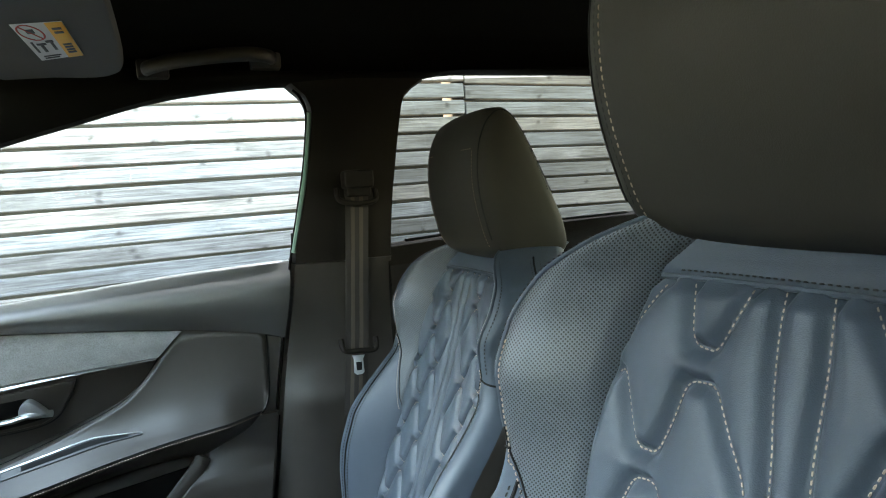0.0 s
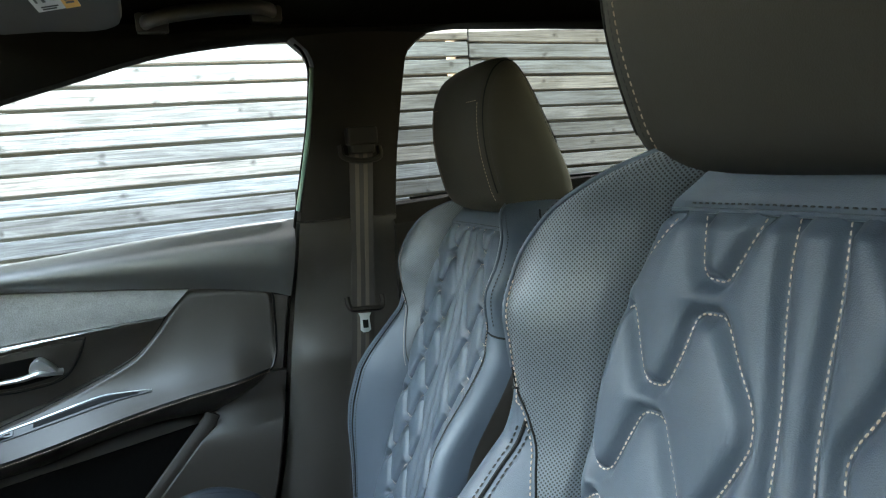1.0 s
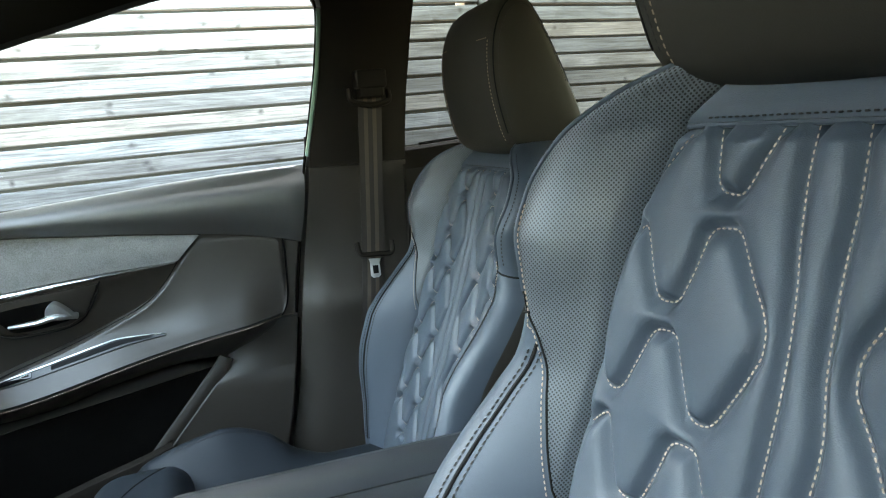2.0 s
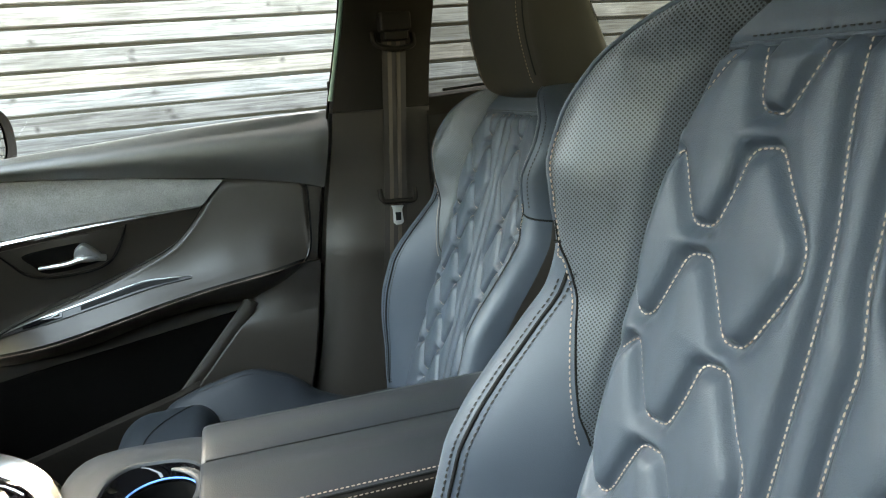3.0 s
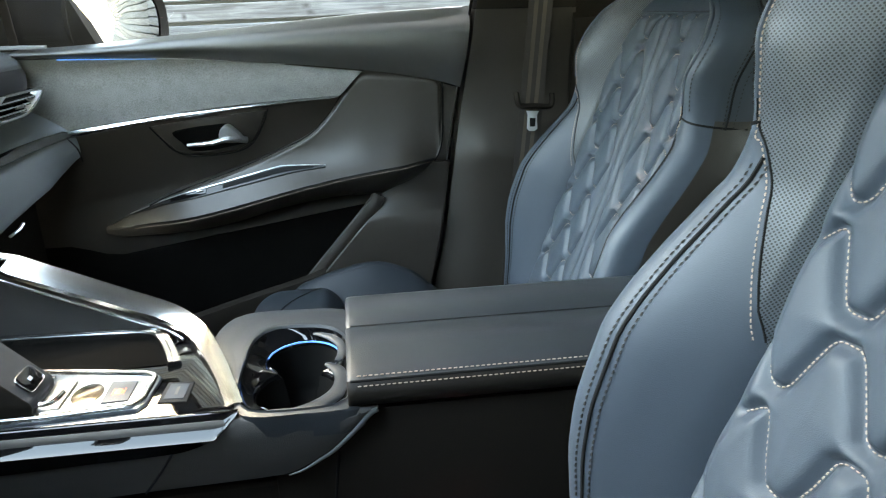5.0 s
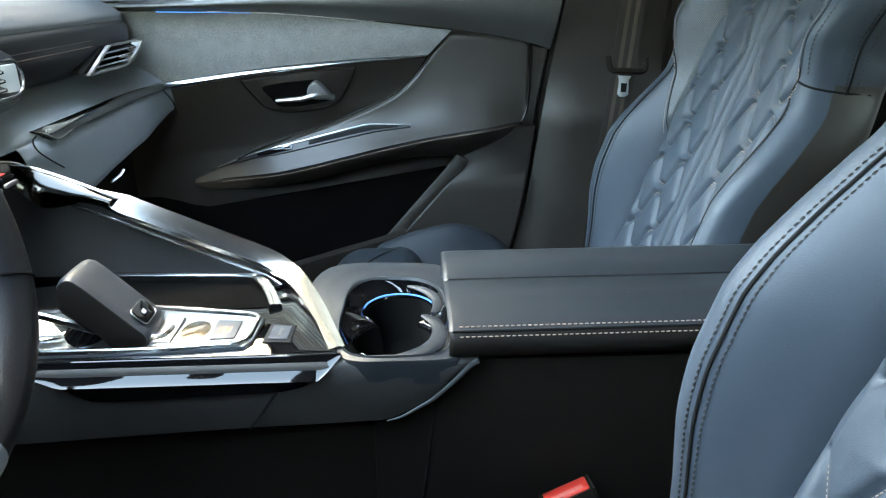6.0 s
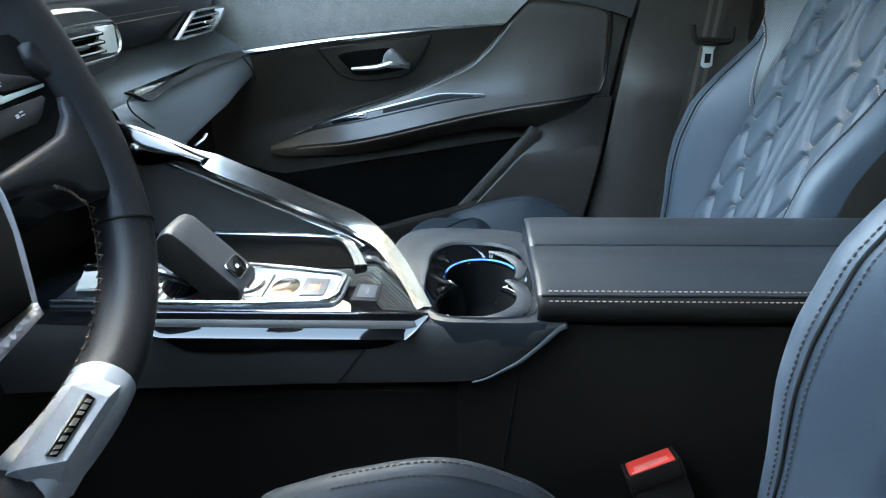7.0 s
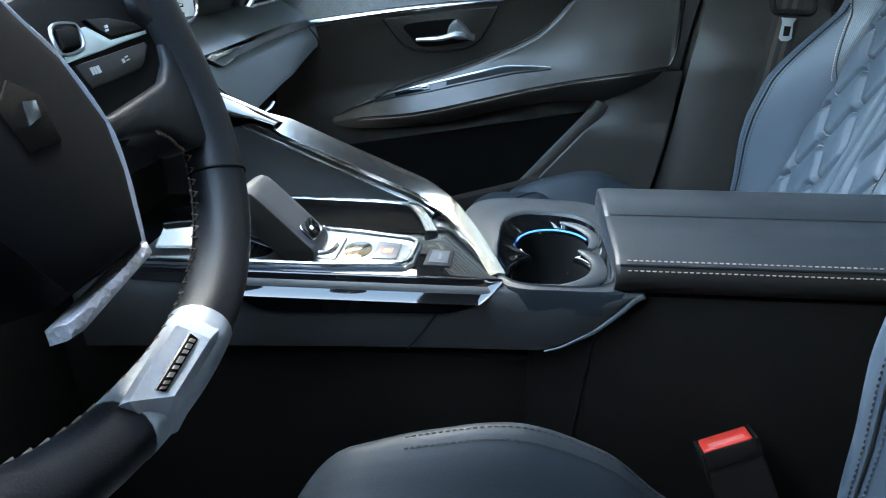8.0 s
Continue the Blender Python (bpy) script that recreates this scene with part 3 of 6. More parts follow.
fab_lo, fab_hi = profile([(x, z + 0.001) for x, z in CH_HI]), profile([(-0.80, 0.825), (-0.63, 0.822), (-0.44, 0.818), (-0.25, 0.804), (-0.047, 0.7815)])
rows = []
for k in np.linspace(0, 1, 9):
    xe = -0.0955 + 0.047 * k
    rows.append([on_side(x, float(fab_lo(x)) + (float(fab_hi(x)) - float(fab_lo(x))) * k, 0.010 + 0.006 * math.sin(math.pi * k)) for x in np.concatenate([np.linspace(-0.80, -0.12, 40), np.linspace(-0.115, xe, 8)])])
part("fabric_insert", slab(rows, (0, 0.02, 0)), FABRIC, door, "grey microfibre insert", sharp=60)
part("bright_strip", slab(band(CH_LO, CH_HI, 50, 4, lambda x, k: 0.014 + 0.005 * math.sin(math.pi * k), -0.80, -0.10), (0, 0.02, 0)), CHROME, door, "satin chrome strip widening forwards")

# release handle in its recess
def side_place(off, out=1.0):
    return lambda u, v, d: (u, side_y(v) + lean(u, v) - off - d * out, v)


bezel = [(-0.473, 0.688), (-0.36, 0.702), (-0.245, 0.711), (-0.26, 0.68), (-0.280, 0.646), (-0.314, 0.629), (-0.36, 0.624), (-0.408, 0.623), (-0.436, 0.635), (-0.456, 0.66)]
bez = part("handle_bezel", plate(bezel, side_place(0.001), 0.006, 0.004), SOFT, door)
hollow_shade = spline([(-0.437, 0.674), (-0.40, 0.683), (-0.357, 0.687), (-0.322, 0.686), (-0.293, 0.650), (-0.33, 0.636), (-0.40, 0.630), (-0.422, 0.650)], 3, closed=True)
# No real hollow: the plate is flat and its black stands for the shade.
part("hollow_shade", plate(hollow_shade, side_place(0.006), 0.0025, 0.004), FLAT_BLACK, bez, "flat black plate painting the hollow's shade behind the release handle")
lever = spline([(-0.409, 0.647, 0.018), (-0.385, 0.649, 0.024), (-0.355, 0.652, 0.030), (-0.330, 0.658, 0.032), (-0.308, 0.656, 0.026), (-0.292, 0.651, 0.012)], 5)
part("lever", tube([(x, side_y(z) + lean(x, z) - o, z) for x, z, o in lever], lambda k: disc(0.004 + 0.004 * math.sin(math.pi * k), 0.0035 + 0.006 * k * (1 - 0.4 * k), 10)), HANDLE, bez, "satin chrome release lever")
part("thumb_piece", plate(spline([(-0.343, 0.654), (-0.340, 0.676), (-0.326, 0.687), (-0.312, 0.678), (-0.296, 0.654), (-0.318, 0.648)], 4, closed=True), side_place(0.010), 0.022, 0.008), HANDLE, bez, "satin chrome thumb piece")

# sculpted rear section that sweeps into the armrest
KINK = profile([(-0.62, 0.468), (-0.55, 0.502), (-0.45, 0.548), (-0.332, 0.587), (-0.236, 0.623), (-0.164, 0.657), (-0.125, 0.693), (-0.093, 0.735), (-0.070, 0.765), (-0.047, 0.7825), (0.02, 0.7795), (0.067, 0.7745), (0.095, 0.768), (0.113, 0.750)])
EDGE = profile([(-0.62, 0.464), (-0.59, 0.472), (-0.5, 0.492), (-0.397, 0.513), (-0.28, 0.541), (-0.166, 0.567), (-0.05, 0.587), (0.075, 0.601), (0.113, 0.602)])


BOTTOM = profile([(-0.62, 0.458), (-0.58, 0.4545), (-0.50, 0.462), (-0.45, 0.468), (-0.34, 0.484), (-0.25, 0.507), (-0.16, 0.524), (-0.10, 0.530), (-0.035, 0.530), (0.01, 0.546), (0.05, 0.562), (0.078, 0.578), (0.098, 0.602), (0.108, 0.630), (0.1125, 0.69), (0.1135, 0.748)])


def ease(k):
    k = min(1.0, max(0.0, k))
    return k * k * (3 - 2 * k)


def sculpt(x):
    """The door's swelling by height at one place: an upright field above, hollowing out into the arm shelf, rolling over its edge to the underside."""
    zk = float(KINK(x))
    zb = min(float(BOTTOM(x)), zk - 0.002)
    ze = max(float(EDGE(x)), zb + 0.001)
    ze = min(ze, zk - 0.001)
    g = ease((x + 0.62) / 0.34) * (0.12 + 0.88 * ease((0.1145 - x) / 0.10))
    r = ease((0.1145 - x) / 0.010) * ease((x + 0.62) / 0.04)
    h, low = zk - ze, ze - zb
    hollow = 1.15 + 3.2 * ease((x + 0.30) / 0.28)
    sunk = lean(x, zk) * (1 - ease((x + 0.64) / 0.24)) * 1.1
    pts = [(zk + 0.001, -0.05), (zk + 0.0005, -0.002)] + [(zk - h * t, 0.010 * r * min(1, t / 0.06) + 0.053 * g * t ** hollow) for t in (0.02, 0.07, 0.18, 0.32, 0.46, 0.60, 0.72, 0.83, 0.92, 0.98)]
    pts += [(ze - 0.10 * low, 0.011 * r + 0.054 * g), (ze - 0.40 * low, 0.010 * r + 0.046 * g), (ze - 0.80 * low, 0.007 * r + 0.030 * g), (zb, 0.004 * r + 0.014 * g), (zb - 0.002, -0.03)]
    return spline([on_side(x, z, o - sunk) for z, o in pts], 4)


def arm_at(x, t, up=0.0):
    """On the arm shelf: t from 0 at its upper edge to 1 at the seam, up off its skin."""
    zk, ze = float(KINK(x)), float(EDGE(x))
    g = ease((x + 0.62) / 0.34) * (0.12 + 0.88 * ease((0.1145 - x) / 0.10))
    hollow = 1.15 + 3.2 * ease((x + 0.30) / 0.28)
    return on_side(x, zk - (zk - ze) * t + 0.7 * up, 0.010 * min(1, t / 0.06) + 0.053 * g * t ** hollow + 0.7 * up - lean(x, zk) * (1 - ease((x + 0.64) / 0.24)) * 1.1)


xs = np.concatenate([np.linspace(-0.62, 0.06, 72), np.linspace(0.066, 0.1135, 22)])
part("armrest_panel", grid([sculpt(x) for x in xs]), SOFT, door, "dark soft armrest sweeping into the rear panel", sharp=70)
edge_path = [on_side(x, float(EDGE(x)) - 0.001, 0.0128 + 0.0535 * ease((x + 0.62) / 0.34) * (0.12 + 0.88 * ease((0.1145 - x) / 0.10)) - lean(x, float(KINK(x))) * (1 - ease((x + 0.64) / 0.24)) * 1.1) for x in np.linspace(-0.54, 0.092, 60)]
part("edge_seam", tube(edge_path, disc(0.0012, 0.0012, 6)), GROOVE, door)
part("edge_stitching", stitches([(x, y - 0.001, z - 0.0055) for x, y, z in edge_path], (0, -1, 0.2), 0.0052, 0.0036, 0.0007), THREAD, door, "copper-coloured stitching")
rim = [on_side(x, z, 0.002) for x, z in ((-0.047, 0.786), (0.02, 0.783), (0.07, 0.7775), (0.102, 0.769), (0.1155, 0.750), (0.1155, 0.69), (0.111, 0.630), (0.101, 0.600), (0.080, 0.575), (0.05, 0.558), (0.0, 0.540))]
part("panel_joint", tube(spline(rim, 6), disc(0.0015, 0.0016, 6)), GROOVE, door)
part("panel_joint", tube([on_side(x, float(KINK(x)) + 0.0010, 0.0010) for x in np.linspace(-0.50, -0.046, 60)], disc(0.0014, 0.0014, 6), up=(0, 1, 0)), GROOVE, door)
part("bezel_joint", tube(spline([on_side(x, z, 0.0035 - lean(x, z)) for x, z in ((-0.243, 0.7135), (-0.252, 0.69), (-0.266, 0.664), (-0.282, 0.642), (-0.305, 0.628), (-0.34, 0.621), (-0.40, 0.619), (-0.438, 0.632), (-0.46, 0.660), (-0.477, 0.686))], 5), disc(0.0013, 0.0013, 6), up=(0, 1, 0)), GROOVE, door)
part("trim_joint", tube(spline([on_side(0.118, 0.752, 0.003), on_side(0.15, 0.744, 0.003)], 4), disc(0.0015, 0.0015, 6)), GROOVE, door)
# bright framed switch plate on the armrest
plate_hi = profile([(-0.55, 0.03), (-0.48, 0.11), (-0.325, 0.26), (-0.235, 0.39), (-0.18, 0.60), (-0.135, 0.78)])
plate_lo = profile([(-0.55, 0.05), (-0.48, 0.28), (-0.40, 0.42), (-0.33, 0.48), (-0.215, 0.63), (-0.135, 0.80)])
runs = np.linspace(-0.55, -0.135, 50)
sw = part("switch_plate", slab([[arm_at(x, float(plate_hi(x)) + (float(plate_lo(x)) - float(plate_hi(x))) * k, 0.003) for x in runs] for k in (0, 0.25, 0.5, 0.75, 1)], (0, 0.003, -0.003)), mottled("switch_plate_grey", (0.016, 0.0165, 0.0175), 0.36, spec=0.3, grain=700, bump=0.05, vary=0.08), door, "dark switch plate")
part("bright_line", tube([arm_at(x, float(plate_hi(x)), 0.0042) for x in runs], lambda k: disc(0.0008 + 0.0010 * math.sin(math.pi * k) ** 0.7, 0.0013, 8), up=(0, -0.7, 0.7)), HANDLE, sw, "bright chrome edging")
part("slot", slab([[arm_at(x, float(plate_hi(x)) * (1 - q) + float(plate_lo(x)) * q, 0.0042) for x in np.linspace(-0.345, -0.16, 24)] for q in (0.22, 0.5, 0.74)], (0, 0.002, -0.002)), GROOVE, sw, "dark pull slot")
part("window_switch", slab([[arm_at(x, float(plate_hi(x)) * (1 - q) + float(plate_lo(x)) * q, 0.005 + 0.004 * math.sin(math.pi * q) * math.sin(math.pi * (x + 0.455) / 0.075)) for x in np.linspace(-0.455, -0.38, 10)] for q in (0.2, 0.4, 0.6, 0.8)], (0, 0.004, -0.004)), PIANO, sw, "black window switch")
part("switch_tip", tube([arm_at(x, float(plate_hi(x)) * 0.55 + float(plate_lo(x)) * 0.45, 0.0095) for x in (-0.398, -0.392, -0.386)], disc(0.0022, 0.0018, 8)), CHROME, sw)
# lower pocket: rear strut with a pale chamfer, front lip
rear_low = []
for z in np.linspace(0.10, 0.59, 34):
    low = 1.0 - 0.5 * min(1.0, max(0.0, (z - 0.47) / 0.06))
    xs0 = float(np.interp(z, [0.10, 0.372, 0.517, 0.535], [-0.40, -0.160, -0.030, -0.022]))
    xe = gap_x(z) + 0.001
    rear_low.append([(x, side_y(z) - o * low, z) for x, o in ((xs0 - 0.012, -0.005), (xs0, 0.026), (xs0 + 0.012, 0.036), (xs0 + (xe - xs0) * 0.5, 0.036), (xe - 0.006, 0.033), (xe - 0.001, 0.028), (xe, 0.010))])
part("lower_panel", slab(rear_low, (0, 0.02, 0)), PILLAR, door)
part("pocket_edge", tube([(float(np.interp(z, [0.10, 0.372, 0.517, 0.535], [-0.40, -0.160, -0.030, -0.022])) - 0.004, side_y(z) - 0.028, z) for z in np.linspace(0.13, 0.53, 24)], disc(0.015, 0.007, 10), up=(0, 1, 0)), SOFT, door, "grey chamfered pocket edge")
lip_top = profile([(-0.82, 0.22), (-0.54, 0.268), (-0.3, 0.335), (-0.155, 0.378), (-0.12, 0.40)])
part("pocket_lip", slab([[(x, side_y(0.3) - o, z) for z, o in ((0.08, 0.05), (float(lip_top(x)) - 0.02, 0.062), (float(lip_top(x)), 0.058), (float(lip_top(x)) + 0.004, 0.05))] for x in np.linspace(-0.80, -0.15, 24)], (0, 0.012, 0)), HARD, door)
# Thin black sheet across the door behind the pocket lip.
part("pocket_sheet", slab([[on_side(x, 0.10 + (float(np.interp(x, [-0.8, -0.66, -0.58, -0.03], [0.50, 0.50, 0.475, 0.56])) - 0.15) * k, 0.004) for x in np.linspace(-0.80, -0.03, 24)] for k in np.linspace(0, 1, 10)], (0, 0.003, 0)), FLAT_BLACK, door)

# ---- rear passenger door ----
rdoor = thing("rear_door", (0.8, 1.36, 0.2), "closed rear passenger door with black trim below a tinted window", "car door")
part("upper_trim", slab(band([(0.385, 0.70), (1.3, 0.72)], [(0.385, 0.918), (0.83, 0.944), (1.3, 0.955)], 24, 10, lambda x, k: 0.01 + 0.02 * math.sin(math.pi * min(1, k * 1.1)) - (0.05 * (k - 0.85) / 0.15 if k > 0.85 else 0)), (0, 0.03, 0)), HARD, rdoor)
part("inner_panel", slab(band([(0.37, 0.10), (1.3, 0.10)], [(0.37, 0.698), (1.3, 0.718)], 20, 8, lambda x, k: 0.006), (0, 0.03, 0)), HARD, rdoor)
part("window_slot", tube(spline([on_side(x, z, -0.01) for x, z in ((0.43, 0.926), (0.6, 0.937), (0.8, 0.945), (1.0, 0.95))], 6), disc(0.012, 0.003, 8)), GROOVE, rdoor)

# ---- seat belt on the pillar ----
belt = thing("seat_belt", (0.2998, 1.2985, 0.2829), "dark brown seat belt with black guide hanging on the pillar", "seat belt")
web_path = spline([(0.3134, 1.2684, 1.0314), (0.3120, 1.2862, 0.9509), (0.3069, 1.2961, 0.8483), (0.3009, 1.3047, 0.7342), (0.2878, 1.2956, 0.6116), (0.2710, 1.2882, 0.4680), (0.2535, 1.2728, 0.3138)], 6)
part("webbing", tube(web_path, [(-0.0245, -0.0006), (-0.012, -0.0009), (0.012, -0.0009), (0.0245, -0.0006), (0.0245, 0.0006), (0.012, 0.0009), (-0.012, 0.0009), (-0.0245, 0.0006)], up=(0, 1, 0)), WEB, belt)
for s in (-0.009, 0.009):
    part("woven_stripe", tube([(x + s, y - 0.0012, z) for x, y, z in web_path], [(-0.004, -0.0004), (0.004, -0.0004), (0.004, 0.0004), (-0.004, 0.0004)], up=(0, 1, 0)), mottled("brown_stripe", (0.075, 0.056, 0.043), 0.7, grain=700, bump=0.5, vary=0.1, voronoi=False), belt, "paler woven stripe")
part("height_adjuster", join(box(0.282, 0.345, 1.235, 1.275, 1.045, 1.082, 0.008, 3), box(0.288, 0.338, 1.24, 1.278, 1.028, 1.05, 0.006, 3)), HARD, belt)
part("guide_ring", tube(spline([(0.2737, 1.2773, 1.0465), (0.2763, 1.2657, 1.0235), (0.3132, 1.2634, 1.0135), (0.3505, 1.2664, 1.0195), (0.3547, 1.2777, 1.0415)], 6), disc(0.006, 0.006, 8), up=(0, 1, 0)), HARD, belt)
part("belt_guide", tube(spline([(0.2626, 1.2921, 0.7311), (0.2644, 1.2849, 0.7137), (0.2726, 1.2824, 0.7055), (0.3004, 1.2803, 0.7045), (0.3283, 1.2822, 0.7024), (0.3367, 1.2847, 0.7096), (0.3380, 1.2919, 0.7270)], 6), disc(0.006, 0.007, 8), up=(0, 1, 0)), HARD, belt, "black plastic tongue holder")
tongue = plate([(0.2827, 0.6953), (0.3096, 0.6936), (0.3054, 0.6854), (0.3070, 0.6573), (0.3013, 0.6531), (0.2899, 0.6531), (0.2848, 0.6581), (0.2858, 0.6871)], lambda u, v, d: (u, 1.2868 - d, v), 0.003, 0.0008)
tg = part("tongue", tongue, mottled("bright_tongue_steel", (0.62, 0.62, 0.61), 0.5, metal=0.5, grain=600, bump=0.03, vary=0.05, voronoi=False), belt, "bright steel buckle tongue")
part("slot", plate([(0.2899, 0.6804), (0.3023, 0.6796), (0.3018, 0.6623), (0.2905, 0.6623)], lambda u, v, d: (u, 1.2843 - d, v), 0.001, 0.0004), GROOVE, tg)

# ---- sun visor and grab handle ----
visor = thing("sun_visor", (-0.28, 0.9, 1.28), "dark grey folded-up sun visor with an airbag warning label", "sun visor")


def visor_place(u, v, d):
    return (-0.345 + u, v, 1.283 - 0.012 * u / 0.2 - 0.02 * (v - 0.9) - d)


corner = [(0.0, 0.56), (0.25, 0.56), (0.268, 0.62), (0.270, 0.75), (0.264, 0.95), (0.258, 1.04), (0.245, 1.09), (0.215, 1.125), (0.15, 1.145), (0.0, 1.155)]
vis = part("visor_board", plate(spline(corner, 2, closed=True), visor_place, 0.022, 0.008), mottled("visor_cloth", (0.06, 0.06, 0.055), 0.9, grain=900, bump=0.3, vary=0.1, voronoi=False), visor)


def on_visor(u0, u1, k0, k1, lift=0.0226, thick=0.0006):
    """A thin printed field; u across the visor, k from 0 to 1 along the slanted label."""
    def at(u, k):
        return (0.153 + 0.061 * u, 0.826 + 0.186 * k - 0.034 * u - 0.02 * u * k)
    return plate([at(u0, k0), at(u1, k0), at(u1, k1), at(u0, k1)], lambda p, q, d: visor_place(p, q, lift + d), thick, 0.0002)


lab = part("warning_label", on_visor(0, 1, 0, 1), PAPER_WHITE, vis, "white and orange airbag warning label")
part("orange_field", on_visor(0.66, 1.0, 0, 1, 0.0233), PAPER_YELLOW, lab)
part("warning_word", join(*[on_visor(0.74, 0.92, k, k + 0.05, 0.024) for k in (0.12, 0.22, 0.56, 0.64, 0.72, 0.80)]), PRINT_BLACK, lab)
ring = [(0.170 + 0.014 * math.cos(q), 0.855 + 0.034 * math.sin(q)) for q in np.linspace(0, 2 * math.pi, 30)[:-1]]
part("forbidding_ring", join(tube([visor_place(u, v, 0.0238) for u, v in ring], disc(0.0012, 0.0006, 6), closed=True), tube([visor_place(0.161, 0.832, 0.0238), visor_place(0.179, 0.878, 0.0238)], disc(0.0011, 0.0006, 6))), PRINT_RED, lab)
for u, w, k, h in ((0.20, 0.16, 0.13, 0.10), (0.10, 0.05, 0.45, 0.30), (0.2, 0.2, 0.5, 0.05), (0.26, 0.07, 0.55, 0.2), (0.42, 0.16, 0.44, 0.06), (0.5, 0.06, 0.5, 0.22), (0.14, 0.4, 0.86, 0.03), (0.14, 0.34, 0.92, 0.03)):
    part("pictogram", on_visor(u, u + w, k, k + h, 0.0234), PRINT_BLACK, lab)

handle = thing("grab_handle", (0.05, 1.2, 1.28), "black plastic grab handle above the passenger window", "grab handle")
hp = spline([(-0.068, 1.205, 1.272), (-0.055, 1.165, 1.270), (-0.02, 1.148, 1.276), (0.05, 1.144, 1.285), (0.11, 1.148, 1.290), (0.145, 1.165, 1.290), (0.158, 1.205, 1.292)], 6)
part("grip", tube(hp, disc(0.009, 0.013, 12), up=(0, 0, 1)), SOFT, handle)
part("mount", box(-0.078, -0.025, 1.180, 1.218, 1.254, 1.288, 0.006), SOFT, handle)
part("mount", box(0.115, 0.170, 1.180, 1.215, 1.272, 1.302, 0.006), SOFT, handle)

# ---- outside mirror ----
mirror = thing("door_mirror", (-0.56, 1.45, 0.82), "dark outside mirror reflecting the fence", "door mirror")
MN, MW = Vector((0.86, -0.51, 0.0)).normalized(), Vector((0.51, 0.86, 0.0)).normalized()
MC = Vector((-0.545, 1.507, 0.888))


def mirror_at(u, v, d=0.0):
    return tuple(MC + MW * u + Vector((0, 0, 1)) * v + MN * d)


def mirror_line(ru, rv, n=40):
    return [(u, v * (0.86 + 0.14 * (1 - u / ru) / 2)) for u, v in disc(ru, rv, n, 2.9)]


shell_rows = []
for i in range(13):
    k = i / 12
    s = (1 - (1 - k) ** 2.4) ** 0.5 if k < 1 else 1
    shell_rows.append([mirror_at(u * s, v * s, -0.12 + 0.12 * k) for u, v in mirror_line(0.134, 0.094)])
shell_rows.append([mirror_at(u, v, -0.010) for u, v in mirror_line(0.120, 0.080)])
part("housing", grid(shell_rows, wrap=True), HARD, mirror, "black mirror housing", sharp=40)
part("mirror_glass", grid([[mirror_at(u * s, v * s, -0.008 - 0.35 * s * s * (u * u + v * v)) for u, v in mirror_line(0.122, 0.082)] for s in (0.01, 0.4, 0.7, 1.0)], wrap=True), MIRROR, mirror, "reflecting mirror glass")
part("arm", slab([[(-0.86 + 0.235 * k + 0.075 * k * (1 - v), 1.372 + 0.03 * k, 0.80 + 0.17 * v) for k in np.linspace(0, 1, 6)] for v in np.linspace(0, 1, 6)], (0, 0.05, 0)), HARD, mirror, "dark mirror foot")
part("corner_trim", slab(band([(-0.90, 0.82), (-0.70, 0.838)], [(-0.90, 0.98), (-0.70, 1.01)], 6, 4, lambda x, k: 0.004), (0, 0.04, 0)), HARD, mirror)
part("corner_strip", box(-0.734, -0.631, 1.308, 1.318, 0.8425, 0.8495, 0.0015), mottled("pale_corner_plastic", (0.22, 0.22, 0.22), 0.4, grain=500, bump=0.05, vary=0.08), door, "pale strip at the window corner")


# ---- seats ----
base_x = profile([(0.30, 0.125), (0.40, 0.148), (0.705, 0.233), (0.80, 0.2596), (0.90, 0.2876), (0.945, 0.301), (0.975, 0.316), (1.0, 0.345), (1.012, 0.38)])
panel_e = profile([(0.30, 0.190), (0.53, 0.187), (0.65, 0.177), (0.82, 0.172), (0.886, 0.163), (0.947, 0.139), (0.973, 0.114), (1.012, 0.075)])
crest_a = profile([(0.30, 0.255), (0.40, 0.262), (0.53, 0.262), (0.647, 0.258), (0.70, 0.255), (0.745, 0.248), (0.775, 0.240), (0.81, 0.232), (0.85, 0.232), (0.885, 0.238), (0.91, 0.240), (0.948, 0.222), (0.975, 0.180), (0.99, 0.145), (1.012, 0.09)])
crest_b = profile([(0.30, 0.018), (0.40, 0.043), (0.445, 0.0555), (0.474, 0.0655), (0.53, 0.083), (0.585, 0.0915), (0.635, 0.092), (0.667, 0.084), (0.70, 0.069), (0.745, 0.047), (0.775, 0.036), (0.81, 0.040), (0.845, 0.053), (0.878, 0.062), (0.907, 0.058), (0.948, 0.05), (0.988, 0.045), (1.012, 0.03)])
seam_a = profile([(0.30, 0.0), (0.62, 0.0), (0.645, 0.03), (0.70, 0.20), (0.76, 0.46), (0.795, 0.74), (0.818, 1.0), (1.012, 1.0)])

